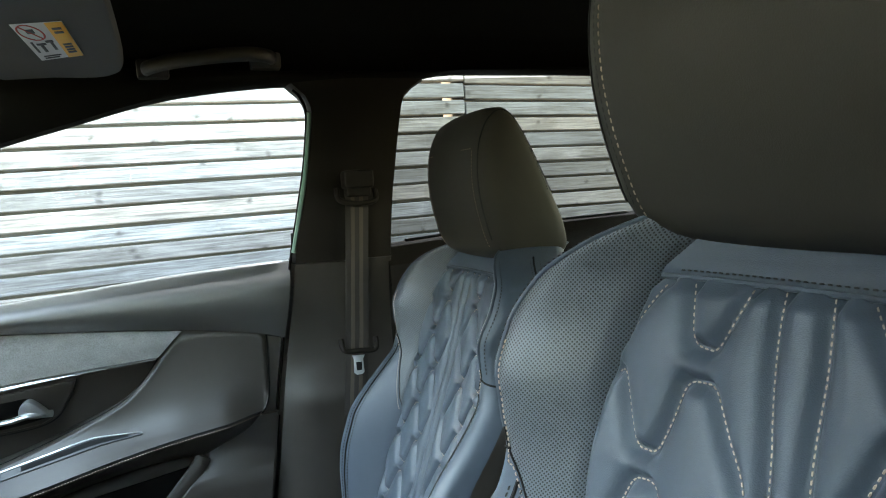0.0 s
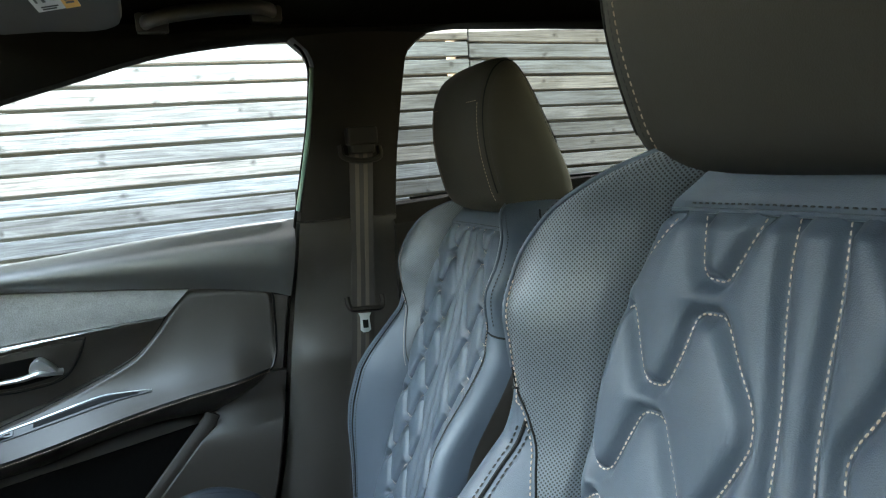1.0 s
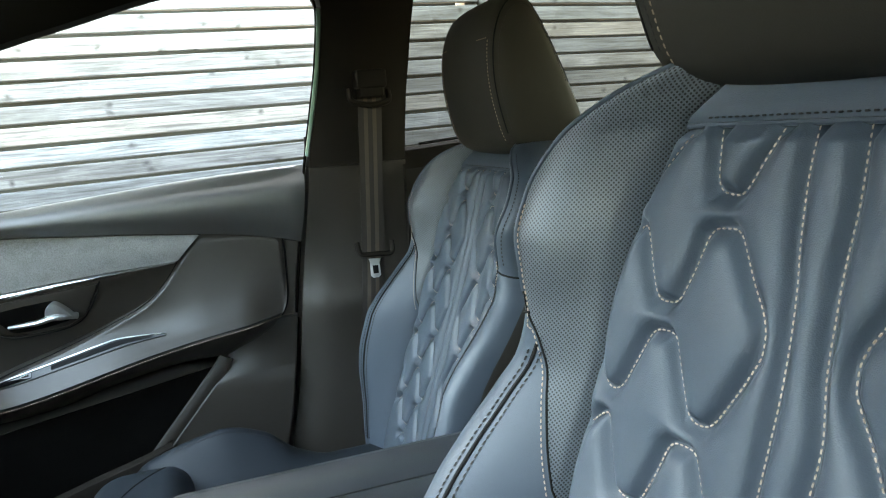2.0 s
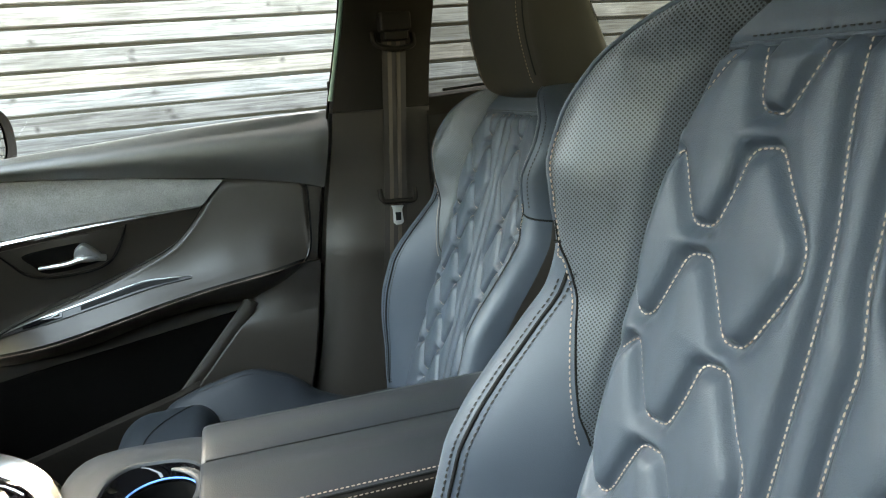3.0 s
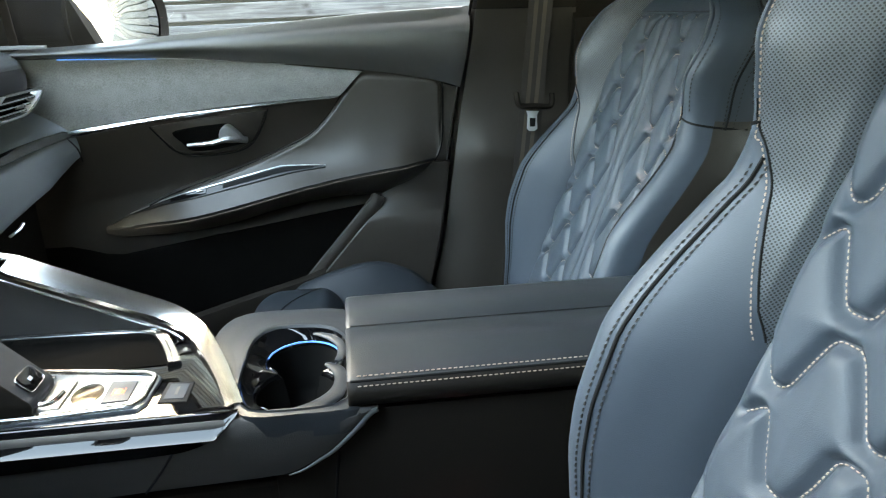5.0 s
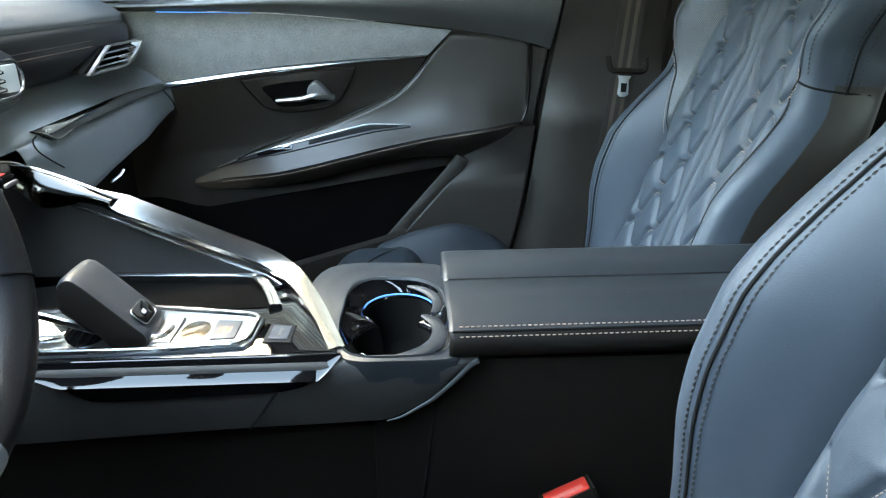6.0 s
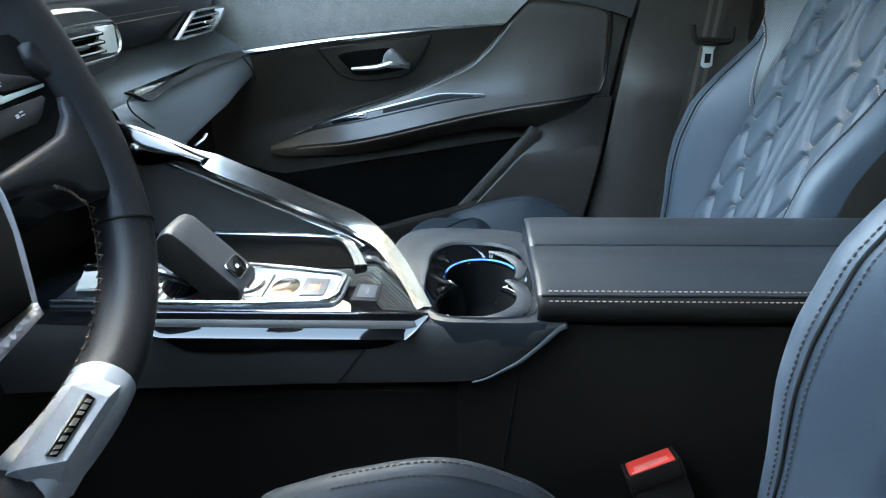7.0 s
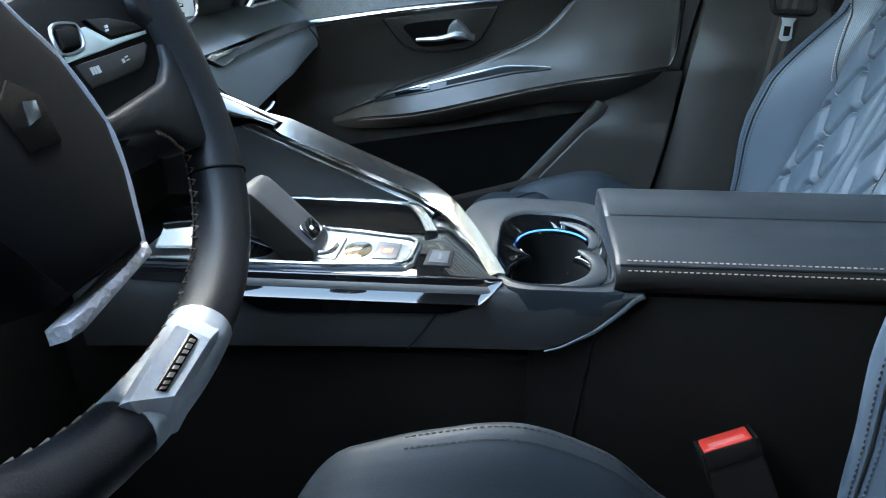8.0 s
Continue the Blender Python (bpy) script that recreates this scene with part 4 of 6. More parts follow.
# the quilting: stepped seam lines that repeat down the backrest
SNAKE = [(0.166, 0.874), (0.1557, 0.8825), (0.1505, 0.8868), (0.1465, 0.8855), (0.1337, 0.8553), (0.1265, 0.8415), (0.122, 0.8388), (0.1095, 0.8396), (0.105, 0.843), (0.0978, 0.8632), (0.0920, 0.8862), (0.0870, 0.8905), (0.0705, 0.8918), (0.0660, 0.8885), (0.0493, 0.8628), (0.0384, 0.8489), (0.0335, 0.8385), (0.0325, 0.8253),
         (0.0413, 0.8053), (0.0540, 0.7812), (0.0593, 0.7750), (0.0705, 0.7734), (0.0772, 0.7760), (0.0891, 0.7971), (0.1000, 0.8175), (0.1045, 0.8213), (0.1195, 0.8202), (0.1240, 0.8160), (0.1315, 0.7978), (0.1400, 0.7760), (0.1455, 0.7710), (0.1530, 0.7705), (0.1580, 0.7750), (0.1684, 0.7935), (0.175, 0.806)]
MID = profile([(0.40, 0.0145), (0.80, 0.0145), (0.84, 0.0168), (0.867, 0.0204), (0.893, 0.0257), (0.93, 0.030), (0.952, 0.031)])
STEP = 0.1335
DRIFT = profile([(0.40, 0.0), (0.75, 0.0), (0.79, -0.001), (0.83, 0.0035), (0.857, 0.006), (0.887, 0.0098), (0.915, 0.012), (0.952, 0.0155)])


def quilt_lines():
    lines = []
    for side in (1, -1):
        for k in range(0, 5):
            seg = []
            for a, z in SNAKE:
                zz = z - STEP * k
                a -= 0.005 * min(2, k) * math.exp(-((a - 0.08) / 0.03) ** 2)
                if zz < 0.41 or zz > 0.952 or a > float(panel_e(zz)) - 0.002:
                    if len(seg) > 1:
                        lines.append(seg)
                    seg = []
                else:
                    seg.append((a if side > 0 else 2 * float(DRIFT(zz)) - a, zz))
            if len(seg) > 1:
                lines.append(seg)
        lines.append([(a if side > 0 else 2 * float(DRIFT(z)) - a, z) for a, z in ((0.0998, 0.951), (0.0945, 0.9205), (0.0900, 0.9125), (0.0745, 0.9108), (0.0708, 0.9135), (0.0535, 0.951))])
        lines.append([(side * a, z) for a, z in ((0.122, 0.9485), (0.1406, 0.9276), (0.1525, 0.9072))])
        lines.append([(float(MID(z)) if side > 0 else 2 * float(DRIFT(z)) - float(MID(z)), z) for z in np.linspace(0.41, 0.952, 40)])
    return lines


QUILT = quilt_lines()


def seat(name, label, shift, recline, group, drop, tall, wide, size, thigh):
    """One front seat. Its shape is worked out for the driver's place and moved by shift, scaled by size and leaned back by recline degrees; drop, tall and wide set its headrest, thigh the height of its front pad."""
    yc = 0.137
    th = thing(name, (0.12 + shift[0], yc + shift[1], 0.05), label, "car seat", group)
    c, s = math.cos(radians(recline)), math.sin(radians(recline))

    def back(a, x, z):
        dx, dz = (x - 0.14) * size, (z - 0.42) * size
        return (0.14 + dx * c + dz * s + shift[0], yc + a * size + shift[1], 0.42 - dx * s + dz * c + shift[2])

    def here(a, x, z):
        return (0.14 + (x - 0.14) * size + shift[0], yc + a * size + shift[1], 0.42 + (z - 0.42) * size + shift[2])

    out = (-c, 0, s)

    # quilted centre
    samples = np.concatenate([resample(q, 0.0012) for q in QUILT])
    na, nz = 160, 290
    zs = np.linspace(0.32, 0.953, nz)
    kk = np.linspace(-1, 1, na)
    A = np.array([[k * float(panel_e(z)) for k in kk] for z in zs])
    Z = np.repeat(zs[:, None], na, 1)
    flat = np.stack([A.ravel(), Z.ravel()], 1)
    dist = np.empty(len(flat))
    for i in range(0, len(flat), 2000):
        dist[i:i + 2000] = np.sqrt(((flat[i:i + 2000, None] - samples[None]) ** 2).sum(2)).min(1)
    dist = dist.reshape(A.shape)
    rim = np.minimum(1, (1 - np.abs(kk)) / 0.10)[None] ** 0.5
    puff = 0.0105 * (1 - np.exp(-(dist / 0.0054) ** 1.7)) + 0.0035 * (1 - np.exp(-((dist / 0.022) ** 2)))
    X = np.array([[float(base_x(z)) for _ in kk] for z in zs]) - puff * rim + 0.010 * (1 - rim) + 0.004
    X += 0.008 * np.clip((Z - 0.944) / 0.009, 0, 1)
    X -= 0.012 * (np.abs(kk)[None] ** 3)
    rows = [[back(A[i, j], X[i, j], zs[i]) for j in range(na)] for i in range(nz)]
    part("quilted_panel", grid(rows), LEATHER, th, "grey leather panel quilted in stepped hexagons", sharp=180)

    def panel_at(a, z):
        k = abs(a) / float(panel_e(z))
        r = min(1, (1 - k) / 0.10) ** 0.5 if k < 1 else 0
        return back(a, float(base_x(z)) + 0.010 * (1 - r) + 0.0015 - 0.012 * k ** 3, z)

    part("quilt_stitching", join(*[stitches([panel_at(a, z) for a, z in resample(q, 0.004)], out, 0.0044, 0.0031, 0.00062) for q in QUILT]), THREAD, th, "tan decorative stitching")

    # plain yoke above the quilting
    rows = []
    for z in (0.951, 0.9535, 0.956, 0.960, 0.966, 0.975, 0.985, 0.995, 1.004, 1.010):
        e = float(panel_e(z))
        rows.append([back(k * e, min(float(base_x(z)), 0.303 + 0.55 * (z - 0.951)) + 0.001 - 0.010 * abs(k) ** 3 + 0.006 * max(0, (0.958 - z) / 0.007), z) for k in np.linspace(-1, 1, 25)])
    part("yoke", slab(rows, (0.02, 0, 0)), LEATHER, th, sharp=60)
    part("yoke_stitching", stitches([back(a, float(base_x(0.958)) + 0.0004 - 0.01 * abs(a / 0.130) ** 3, 0.958) for a in np.linspace(-0.115, 0.115, 30)], out, 0.005, 0.0036, 0.0006), THREAD_DARK, th)

    part("yoke_piping", tube([back(a, float(base_x(0.953)) + 0.004 - 0.01 * abs(a / 0.136) ** 3, 0.953) for a in np.linspace(-0.132, 0.132, 30)], disc(0.0022, 0.0020, 8)), LEATHER, th)

    # side wings: perforated strip and smooth bolster on each side
    def section(z):
        e, ac, b, bx = float(panel_e(z)), float(crest_a(z)), float(crest_b(z)), float(base_x(z))
        ac = e + max(ac - e, 0.02)

        def front(t):
            """t from 0 at the panel's edge to 1 at the crest."""
            a = e + (ac - e) * t
            w = t * t * (3 - 2 * t)
            return a, bx - 0.004 + 0.012 * (1 - min(1, t / 0.12)) - b * (0.35 * w + 0.65 * math.sin(t * math.pi / 2))
        return e, ac, b, bx, front

    for side in (1, -1):
        rows, uvs = [], []
        for z in np.linspace(0.648, 1.008, 70):
            e, ac, b, bx, front = section(z)
            t1 = float(seam_a(z))
            row = []
            run, last = 0.0, front(0)
            for t in np.linspace(0, t1, 15):
                a, x = front(t)
                run += math.hypot(a - last[0], x - last[1])
                last = (a, x)
                row.append(back(a * side, x, z))
                uvs.append((e + run, z * 1.04))
            rows.append(row)
        part("side_strip", grid(rows), LEATHER_PERF, th, "perforated grey leather strip", sharp=180, uv=uvs)
        rows, flank = [], []
        for z in np.concatenate([np.linspace(0.24, 0.66, 36), np.linspace(0.665, 1.008, 50)]):
            e, ac, b, bx, front = section(z)
            t0 = float(seam_a(z))
            row = [front(t) for t in np.linspace(t0, 1, 12)]
            xc = bx - 0.004 - b
            d = bx + 0.085 - xc
            roll = spline([row[-1], (ac + 0.010, xc + 0.003), (ac + 0.020, xc + 0.016), (ac + 0.026, xc + 0.38 * d), (ac + 0.020, xc + 0.75 * d), (ac - 0.01, xc + d), (ac * 0.55, xc + d + 0.012)], 3)
            row += roll[1:9]
            flank.append([back(a * side, x, z) for a, x in roll[8:]])
            rows.append([back(a * side, x, z) for a, x in row])
        part("bolster", grid(rows), LEATHER, th, "smooth grey leather side bolster", sharp=60)
        part("flank", grid(flank[:58]), SOFT, th, "dark side of the backrest", sharp=60)
        part("shoulder_side", grid(flank[57:]), LEATHER, th, sharp=60)

        def on_front(z, t, lift=0.0012):
            a, x = section(z)[4](t)
            return back(a * side, x - lift, z)

        # seam where strip and bolster meet, then the crest seam with its twin rows of stitches
        path = [on_front(z, min(1, float(seam_a(z))), 0.0006) for z in np.linspace(0.655, 0.83, 30)]
        part("strip_seam", tube(path, disc(0.0009, 0.0009, 6), up=out), GROOVE, th)
        part("strip_stitching", stitches([on_front(z, min(1, float(seam_a(z))) + 0.0032 / (section(z)[1] - section(z)[0]), 0.0008) for z in np.linspace(0.655, 0.80, 26)] + [on_front(z, 0.95, 0.0010) for z in np.linspace(0.80, 0.90, 16)], out, 0.0046, 0.0034, 0.0007), THREAD, th, "tan stitching beside the strip")
        def inset(z, da=0.0):
            e, ac = section(z)[:2]
            return 1 - (0.017 - da) / (ac - e)

        crest = [on_front(z, inset(z), 0.0004) for z in np.linspace(0.36, 0.788, 50)]
        part("crest_seam", tube(crest, disc(0.0019, 0.0016, 6), up=out), GROOVE, th)
        for da in (-0.0058, 0.0058):
            row = [on_front(z, inset(z, da), 0.0008) for z in np.linspace(0.36, 0.783, 50)]
            part("crest_stitching", stitches(row, out, 0.0062, 0.0046, 0.0010), THREAD_DARK, th, "dark twin stitching along the bolster")
        up_path = [on_front(z, 1.0, 0.0006) for z in np.linspace(0.83, 1.004, 30)]
        part("shoulder_piping", tube(up_path, disc(0.002, 0.002, 8), up=out), LEATHER, th)

        def on_roll(z, q, lift=0.0008):
            """q from 0 at the crest to 1 at the rear of the bolster's outer side."""
            e, ac, b, bx, front = section(z)
            xc = bx - 0.004 - b
            d = bx + 0.085 - xc
            a, x = spline([(ac, xc), (ac + 0.010, xc + 0.003), (ac + 0.020, xc + 0.016), (ac + 0.026, xc + 0.38 * d), (ac + 0.020, xc + 0.75 * d)], 8)[int(q * 32)]
            return back((a + lift) * side, x - lift * 0.3, z)

        part("cross_seam", tube([on_front(0.812, t, 0.0001) for t in np.linspace(0.93, 0.99, 4)] + [on_roll(0.812 - 0.012 * q, q, 0.0002) for q in np.linspace(0, 0.97, 16)], disc(0.0015, 0.0015, 6), up=(0, 0, 1)), GROOVE, th)
        part("shoulder_stitching", stitches([on_roll(z, 0.30) for z in np.linspace(0.822, 0.985, 30)], (0, side, 0), 0.0055, 0.004, 0.0009), THREAD_DARK, th, "dark stitching along the shoulder")
        part("shoulder_seam", tube([on_roll(z, 0.80, 0.0002) for z in np.linspace(0.80, 0.99, 24)], disc(0.0016, 0.0016, 6), up=(0, 1, 0)), GROOVE, th)
        for q in (0.75, 0.86):
            part("shoulder_stitching", stitches([on_roll(z, q) for z in np.linspace(0.80, 0.985, 30)], (0, side, 0), 0.0055, 0.004, 0.0008), THREAD_DARK, th)
    # back shell
    rows = []
    for z in np.linspace(0.32, 1.008, 30):
        e, ac, b, bx, front = section(z)
        rows.append([back(k * ac * 0.6, bx + 0.10 + 0.008 * (1 - k * k), z) for k in np.linspace(-1, 1, 13)])
    rows.append([back(k * 0.055, 0.42, 1.010) for k in np.linspace(-1, 1, 13)])
    part("back_shell", grid(rows), SOFT, th)

    # headrest: a wide pad with flat sides, seams and two posts
    prof = spline([(0.292, 0.985), (0.266, 1.03), (0.250, 1.09), (0.252, 1.15), (0.275, 1.193), (0.312, 1.203), (0.352, 1.165), (0.410, 1.078), (0.444, 1.015), (0.436, 0.980), (0.350, 0.970)], 5, closed=True)
    prof = [(x, 1.075 - drop + (z - 1.075) * tall) for x, z in prof]
    hc = (0.318, 1.075 - drop)
    head = []
    stations = [(-0.1342, 0.0), (-0.134, 0.05), (-0.1335, 0.4), (-0.132, 0.72), (-0.128, 0.86), (-0.121, 0.93), (-0.112, 0.965)] + [(a, 1.0 - 0.035 * abs(a / 0.112) ** 3) for a in np.linspace(-0.10, 0.10, 17)] + [(0.112, 0.965), (0.121, 0.93), (0.128, 0.86), (0.132, 0.72), (0.1335, 0.4), (0.134, 0.05), (0.1342, 0.0)]
    for a, k in stations:
        w = 1 - 0.30 * abs(a / 0.134) ** 4
        head.append([back(a * wide, hc[0] + (x - hc[0]) * k * (1 - 0.12 * (abs(a) / 0.134) ** 2) + 0.0, hc[1] + (z - hc[1]) * k) for x, z in prof])
    hr = part("headrest", grid(head, wrap=True), LEATHER_HEAD_DIM, th, "olive-grey leather headrest with side seams", sharp=180)
    for side in (1, -1):
        for a, k, m, kind in ((0.1215, 0.924, GROOVE, 0), (0.113, 0.961, THREAD_DARK, 1), (0.1285, 0.842, THREAD_DARK, 1), (0.107, 0.9695, COPPER, 2)):
            ring = []
            for x, z in prof:
                ring.append(back(a * wide * side, hc[0] + (x - hc[0]) * k * (1 - 0.12 * (a / 0.134) ** 2) * 1.005, hc[1] + (z - hc[1]) * k * 1.005))
            ring = ring[1:15] if kind == 2 else ring[2:36]
            if kind == 0:
                part("seam", tube(ring, disc(0.0012, 0.0012, 6), up=(0, 1, 0)), m, hr)
            else:
                part("stitching", stitches(ring, (0, -side * 0.0 + 0.0, 1) if kind == 1 else out, 0.0055, 0.004, 0.0007), m, hr, "tan stitching" if kind == 2 else "dark stitching")
    # turned corners of the front stitching
    for side in (1, -1):
        top = prof[14]
        path = [back(side * q * wide, hc[0] + (top[0] - hc[0]) * 1.002 * (1 - 0.12 * (q / 0.134) ** 2), hc[1] + (top[1] - hc[1]) * 1.002) for q in np.linspace(0.070, 0.107, 8)]
        part("stitching", stitches(path, out, 0.0055, 0.004, 0.0007), COPPER, hr, "tan stitching")
    for a in (-0.065, 0.065):
        part("headrest_post", tube([back(a, 0.352, 0.94), back(a, 0.348, 0.99)], disc(0.006, 0.006, 10)), STEEL, th, "steel headrest post")

    # cushion with raised sides and a separate thigh piece
    hump = profile([(-0.46, 0.0), (-0.40, 0.020), (-0.34, 0.046), (-0.27, 0.074), (-0.19, 0.092), (-0.116, 0.072), (-0.05, 0.022), (0.02, 0.0), (0.26, 0.0)])

    def cushion_z(a, x):
        k = min(1.0, abs(a) / 0.275)
        mid = 0.352 + 0.02 * max(0, -x) / 0.35
        side_up = float(hump(x)) * math.exp(-((k - 0.86) / 0.20) ** 2)
        edge = -0.085 * (1 - math.sqrt(max(0.0, 1 - (max(0, k - 0.84) / 0.16) ** 2)))
        nose = -0.11 * max(0, (-0.34 - x) / 0.09) ** 2
        return mid + side_up + edge + nose

    ks = np.concatenate([np.linspace(-1, -0.84, 14), np.linspace(-0.82, 0.82, 40), np.linspace(0.84, 1, 14)])
    rows = [[here(k * 0.275, x, cushion_z(k * 0.275, x)) for k in ks] for x in np.linspace(-0.435, 0.24, 68)]
    part("cushion", slab(rows, (0, 0, -0.06)), LEATHER_SHADED, th, "smooth grey leather seat cushion with shade put into its colour", sharp=70)
    def thigh_z(a, x):
        k = abs(a) / 0.215
        ends = min(1.0, (x + 0.452) / 0.075, (-0.255 - x) / 0.05)
        ends = math.sqrt(max(0.0, 1 - (1 - ends) ** 2))
        sides = math.sqrt(max(0.0, 1 - max(0.0, (k - 0.72) / 0.28) ** 2))
        return 0.345 + (thigh - 0.016 * k * k) * ends * (0.35 + 0.65 * sides)

    rows = [[here(k * 0.215, x, thigh_z(k * 0.215, x)) for k in np.sin(np.linspace(-1, 1, 51) * math.pi / 2)] for x in np.linspace(-0.452, -0.255, 40)]
    part("thigh_support", slab(rows, (0, 0, -0.06)), LEATHER_SHADED, th, sharp=70)
    arc = [(a, -0.305 - 0.075 * (1 - (a / 0.165) ** 2)) for a in np.linspace(-0.165, 0.165, 40)]
    part("thigh_seam", tube([here(a, x, thigh_z(a, x) + 0.0006) for a, x in arc], disc(0.0013, 0.0013, 6)), GROOVE, th)
    for side in (1, -1):
        for da in (0.0, 0.010):
            p = [here(side * (0.222 + da), x, cushion_z(0.222 + da, x) + 0.0005) for x in np.linspace(-0.29, 0.05, 40)]
            part("cushion_stitching", stitches(p, (0, 0, 1), 0.006, 0.0045, 0.0008), THREAD_DARK, th)
    part("seat_base", box(-0.30 + shift[0], 0.22 + shift[0], yc + shift[1] - 0.22, yc + shift[1] + 0.22, 0.0, 0.31 + shift[2], 0.02, 3), HARD, th)
    return th


seat("driver_seat", "grey leather driver seat with quilted backrest and headrest", (0, 0, 0), 0.0, "front seats", 0.0, 1.0, 1.24, 1.0, 0.055)
seat("passenger_seat", "grey leather passenger seat with quilted backrest and headrest", (0.1282, 0.8539, -0.0394), 3.0, "front seats", -0.022, 1.14, 1.03, 0.955, 0.094)



# ---- centre console ----
console = thing("centre_console", (-0.2, 0.59, 0.0), "black centre console with gloss deck, cup holder and padded armrest", "centre console")
part("lower_body", box(-1.05, 0.36, 0.505, 0.70, 0.0, 0.437, 0.01, 3), HARD, console)
part("lower_joint", tube([(-0.115 - 0.03 * k, 0.4990, 0.47 - 0.25 * k) for k in np.linspace(0, 1, 8)], disc(0.0015, 0.0015, 6), up=(0, 1, 0)), GROOVE, console)
part("box_side", join(box(-0.180, 0.36, 0.4995, 0.5055, 0.03, 0.517, 0.002, 2), box(-0.084, 0.36, 0.506, 0.70, 0.03, 0.519, 0.002, 1)), HARD, console)
zb = profile([(-0.66, 0.434), (-0.5, 0.443), (-0.3, 0.452), (-0.17, 0.456), (-0.150, 0.463), (-0.134, 0.472), (-0.117, 0.483), (-0.096, 0.503), (-0.083, 0.517), (-0.072, 0.523)])
rows = []
for x in np.linspace(-0.66, -0.072, 60):
    z0 = float(zb(x))
    zt = 0.526
    rows.append([(x, 0.497, z0), (x, 0.4885, z0 + 0.001), (x, 0.486, z0 + 0.3 * (zt - z0)), (x, 0.486, zt - 0.35 * (zt - z0)), (x, 0.488, zt - 0.006), (x, 0.493, zt - 0.0015), (x, 0.50, zt)])
part("side_panel", grid(rows), CONSOLE, console, "dark grey plastic side panel", sharp=60)
part("panel_joint", tube([(-0.304, 0.4855, 0.453), (-0.288, 0.485, 0.474), (-0.272, 0.4855, 0.497)], disc(0.0012, 0.0012, 6), up=(0, 1, 0)), GROOVE, console)
part("bright_edge", tube(spline([(-0.165, 0.487, 0.4565), (-0.150, 0.486, 0.462), (-0.134, 0.486, 0.4715), (-0.117, 0.486, 0.4825), (-0.096, 0.486, 0.5025), (-0.081, 0.486, 0.519), (-0.073, 0.487, 0.5235)], 6), lambda k: disc(0.0010 + 0.0022 * k, 0.0010, 6), up=(0, 1, 0)), mottled("edge_grey", (0.10, 0.10, 0.10), 0.45, grain=700, bump=0.05, vary=0.1), console, "pale bright edge line")

# gloss deck and its bowed side blade
deck = [(-0.66, 0.494), (-0.3, 0.494), (-0.213, 0.500), (-0.214, 0.52), (-0.232, 0.585), (-0.262, 0.665), (-0.285, 0.705), (-0.33, 0.725), (-0.66, 0.735)]
part("gloss_deck", plate(deck, lambda u, v, d: (u, v, 0.520 + d), 0.008, 0.003), PIANO, console, "glossy piano black deck")
lo = profile([(-0.66, 0.520), (-0.52, 0.518), (-0.482, 0.510), (-0.465, 0.499), (-0.448, 0.4925), (-0.43, 0.492), (-0.356, 0.4945), (-0.27, 0.4970), (-0.241, 0.5040), (-0.224, 0.514), (-0.209, 0.5275)])
rows = []
for x in np.concatenate([np.linspace(-0.66, -0.25, 50), np.linspace(-0.245, -0.209, 16)]):
    zl, zt = float(lo(x)), 0.5305
    zm = max(0.5105, zl + 0.0012)
    s = (zt - zm) / 0.020
    rows.append([(x, 0.503, zt - 0.002), (x, 0.4985, zt - 0.0003), (x, 0.4965, zt), (x, 0.4955, zt - 0.0006)] + [(x, 0.4955 - s * dy, zt - 0.001 - (zt - zm - 0.0015) * k) for k, dy in ((0.04, 0.0005), (0.20, 0.0020), (0.42, 0.0041), (0.45, 0.0046), (0.70, 0.0089), (0.95, 0.0134))] + [(x, 0.4792 + 0.016 * (1 - s), zm), (x, 0.4800 + 0.016 * (1 - s), zm - 0.0012)] + [(x, 0.4800 + 0.016 * (1 - s) + 0.0035 * k, zm - 0.0012 - (zm - 0.0012 - zl) * k) for k in (0.5, 1.0)] + [(x, 0.492, zl - 0.001)])
part("side_blade", grid(rows), PIANO, console, "bowed glossy black side blade", sharp=20)

# bright rail
rail_path = spline([(-0.66, 0.718, 0.690), (-0.60, 0.716, 0.670), (-0.53, 0.714, 0.641), (-0.46, 0.712, 0.611), (-0.37, 0.708, 0.573), (-0.315, 0.700, 0.552), (-0.284, 0.678, 0.539), (-0.262, 0.640, 0.533), (-0.240, 0.588, 0.5295), (-0.223, 0.540, 0.527), (-0.214, 0.512, 0.5255)], 6)
part("bright_rail", tube([p for p in rail_path if p[0] > -0.54], lambda k: [(s * (1.0 + 0.35 * max(0.0, 0.5 - k) - 0.30 * min(1.0, max(0.0, (k - 0.5) / 0.3))) * min(1.0, 0.25 + 9 * k), t) for s, t in ((-0.014, -0.003), (-0.012, 0.003), (0.0, 0.0048), (0.012, 0.003), (0.0145, -0.001), (0.012, -0.005), (0.0, -0.005))], up=(0.1, -0.55, 0.83)), RAIL, console, "broad satin chrome rail sweeping up to the dashboard", sharp=25)
part("rail_lip", tube([(p[0] - 0.004, p[1] - 0.012, p[2] - 0.017) for p in rail_path[:36] if p[0] > -0.585], disc(0.0016, 0.0022, 8)), CHROME, console)
hood_top = spline([(-0.490, 0.712, 0.631), (-0.516, 0.714, 0.642), (-0.551, 0.714, 0.657), (-0.583, 0.712, 0.670), (-0.600, 0.700, 0.680), (-0.606, 0.680, 0.684), (-0.607, 0.662, 0.679)], 5)
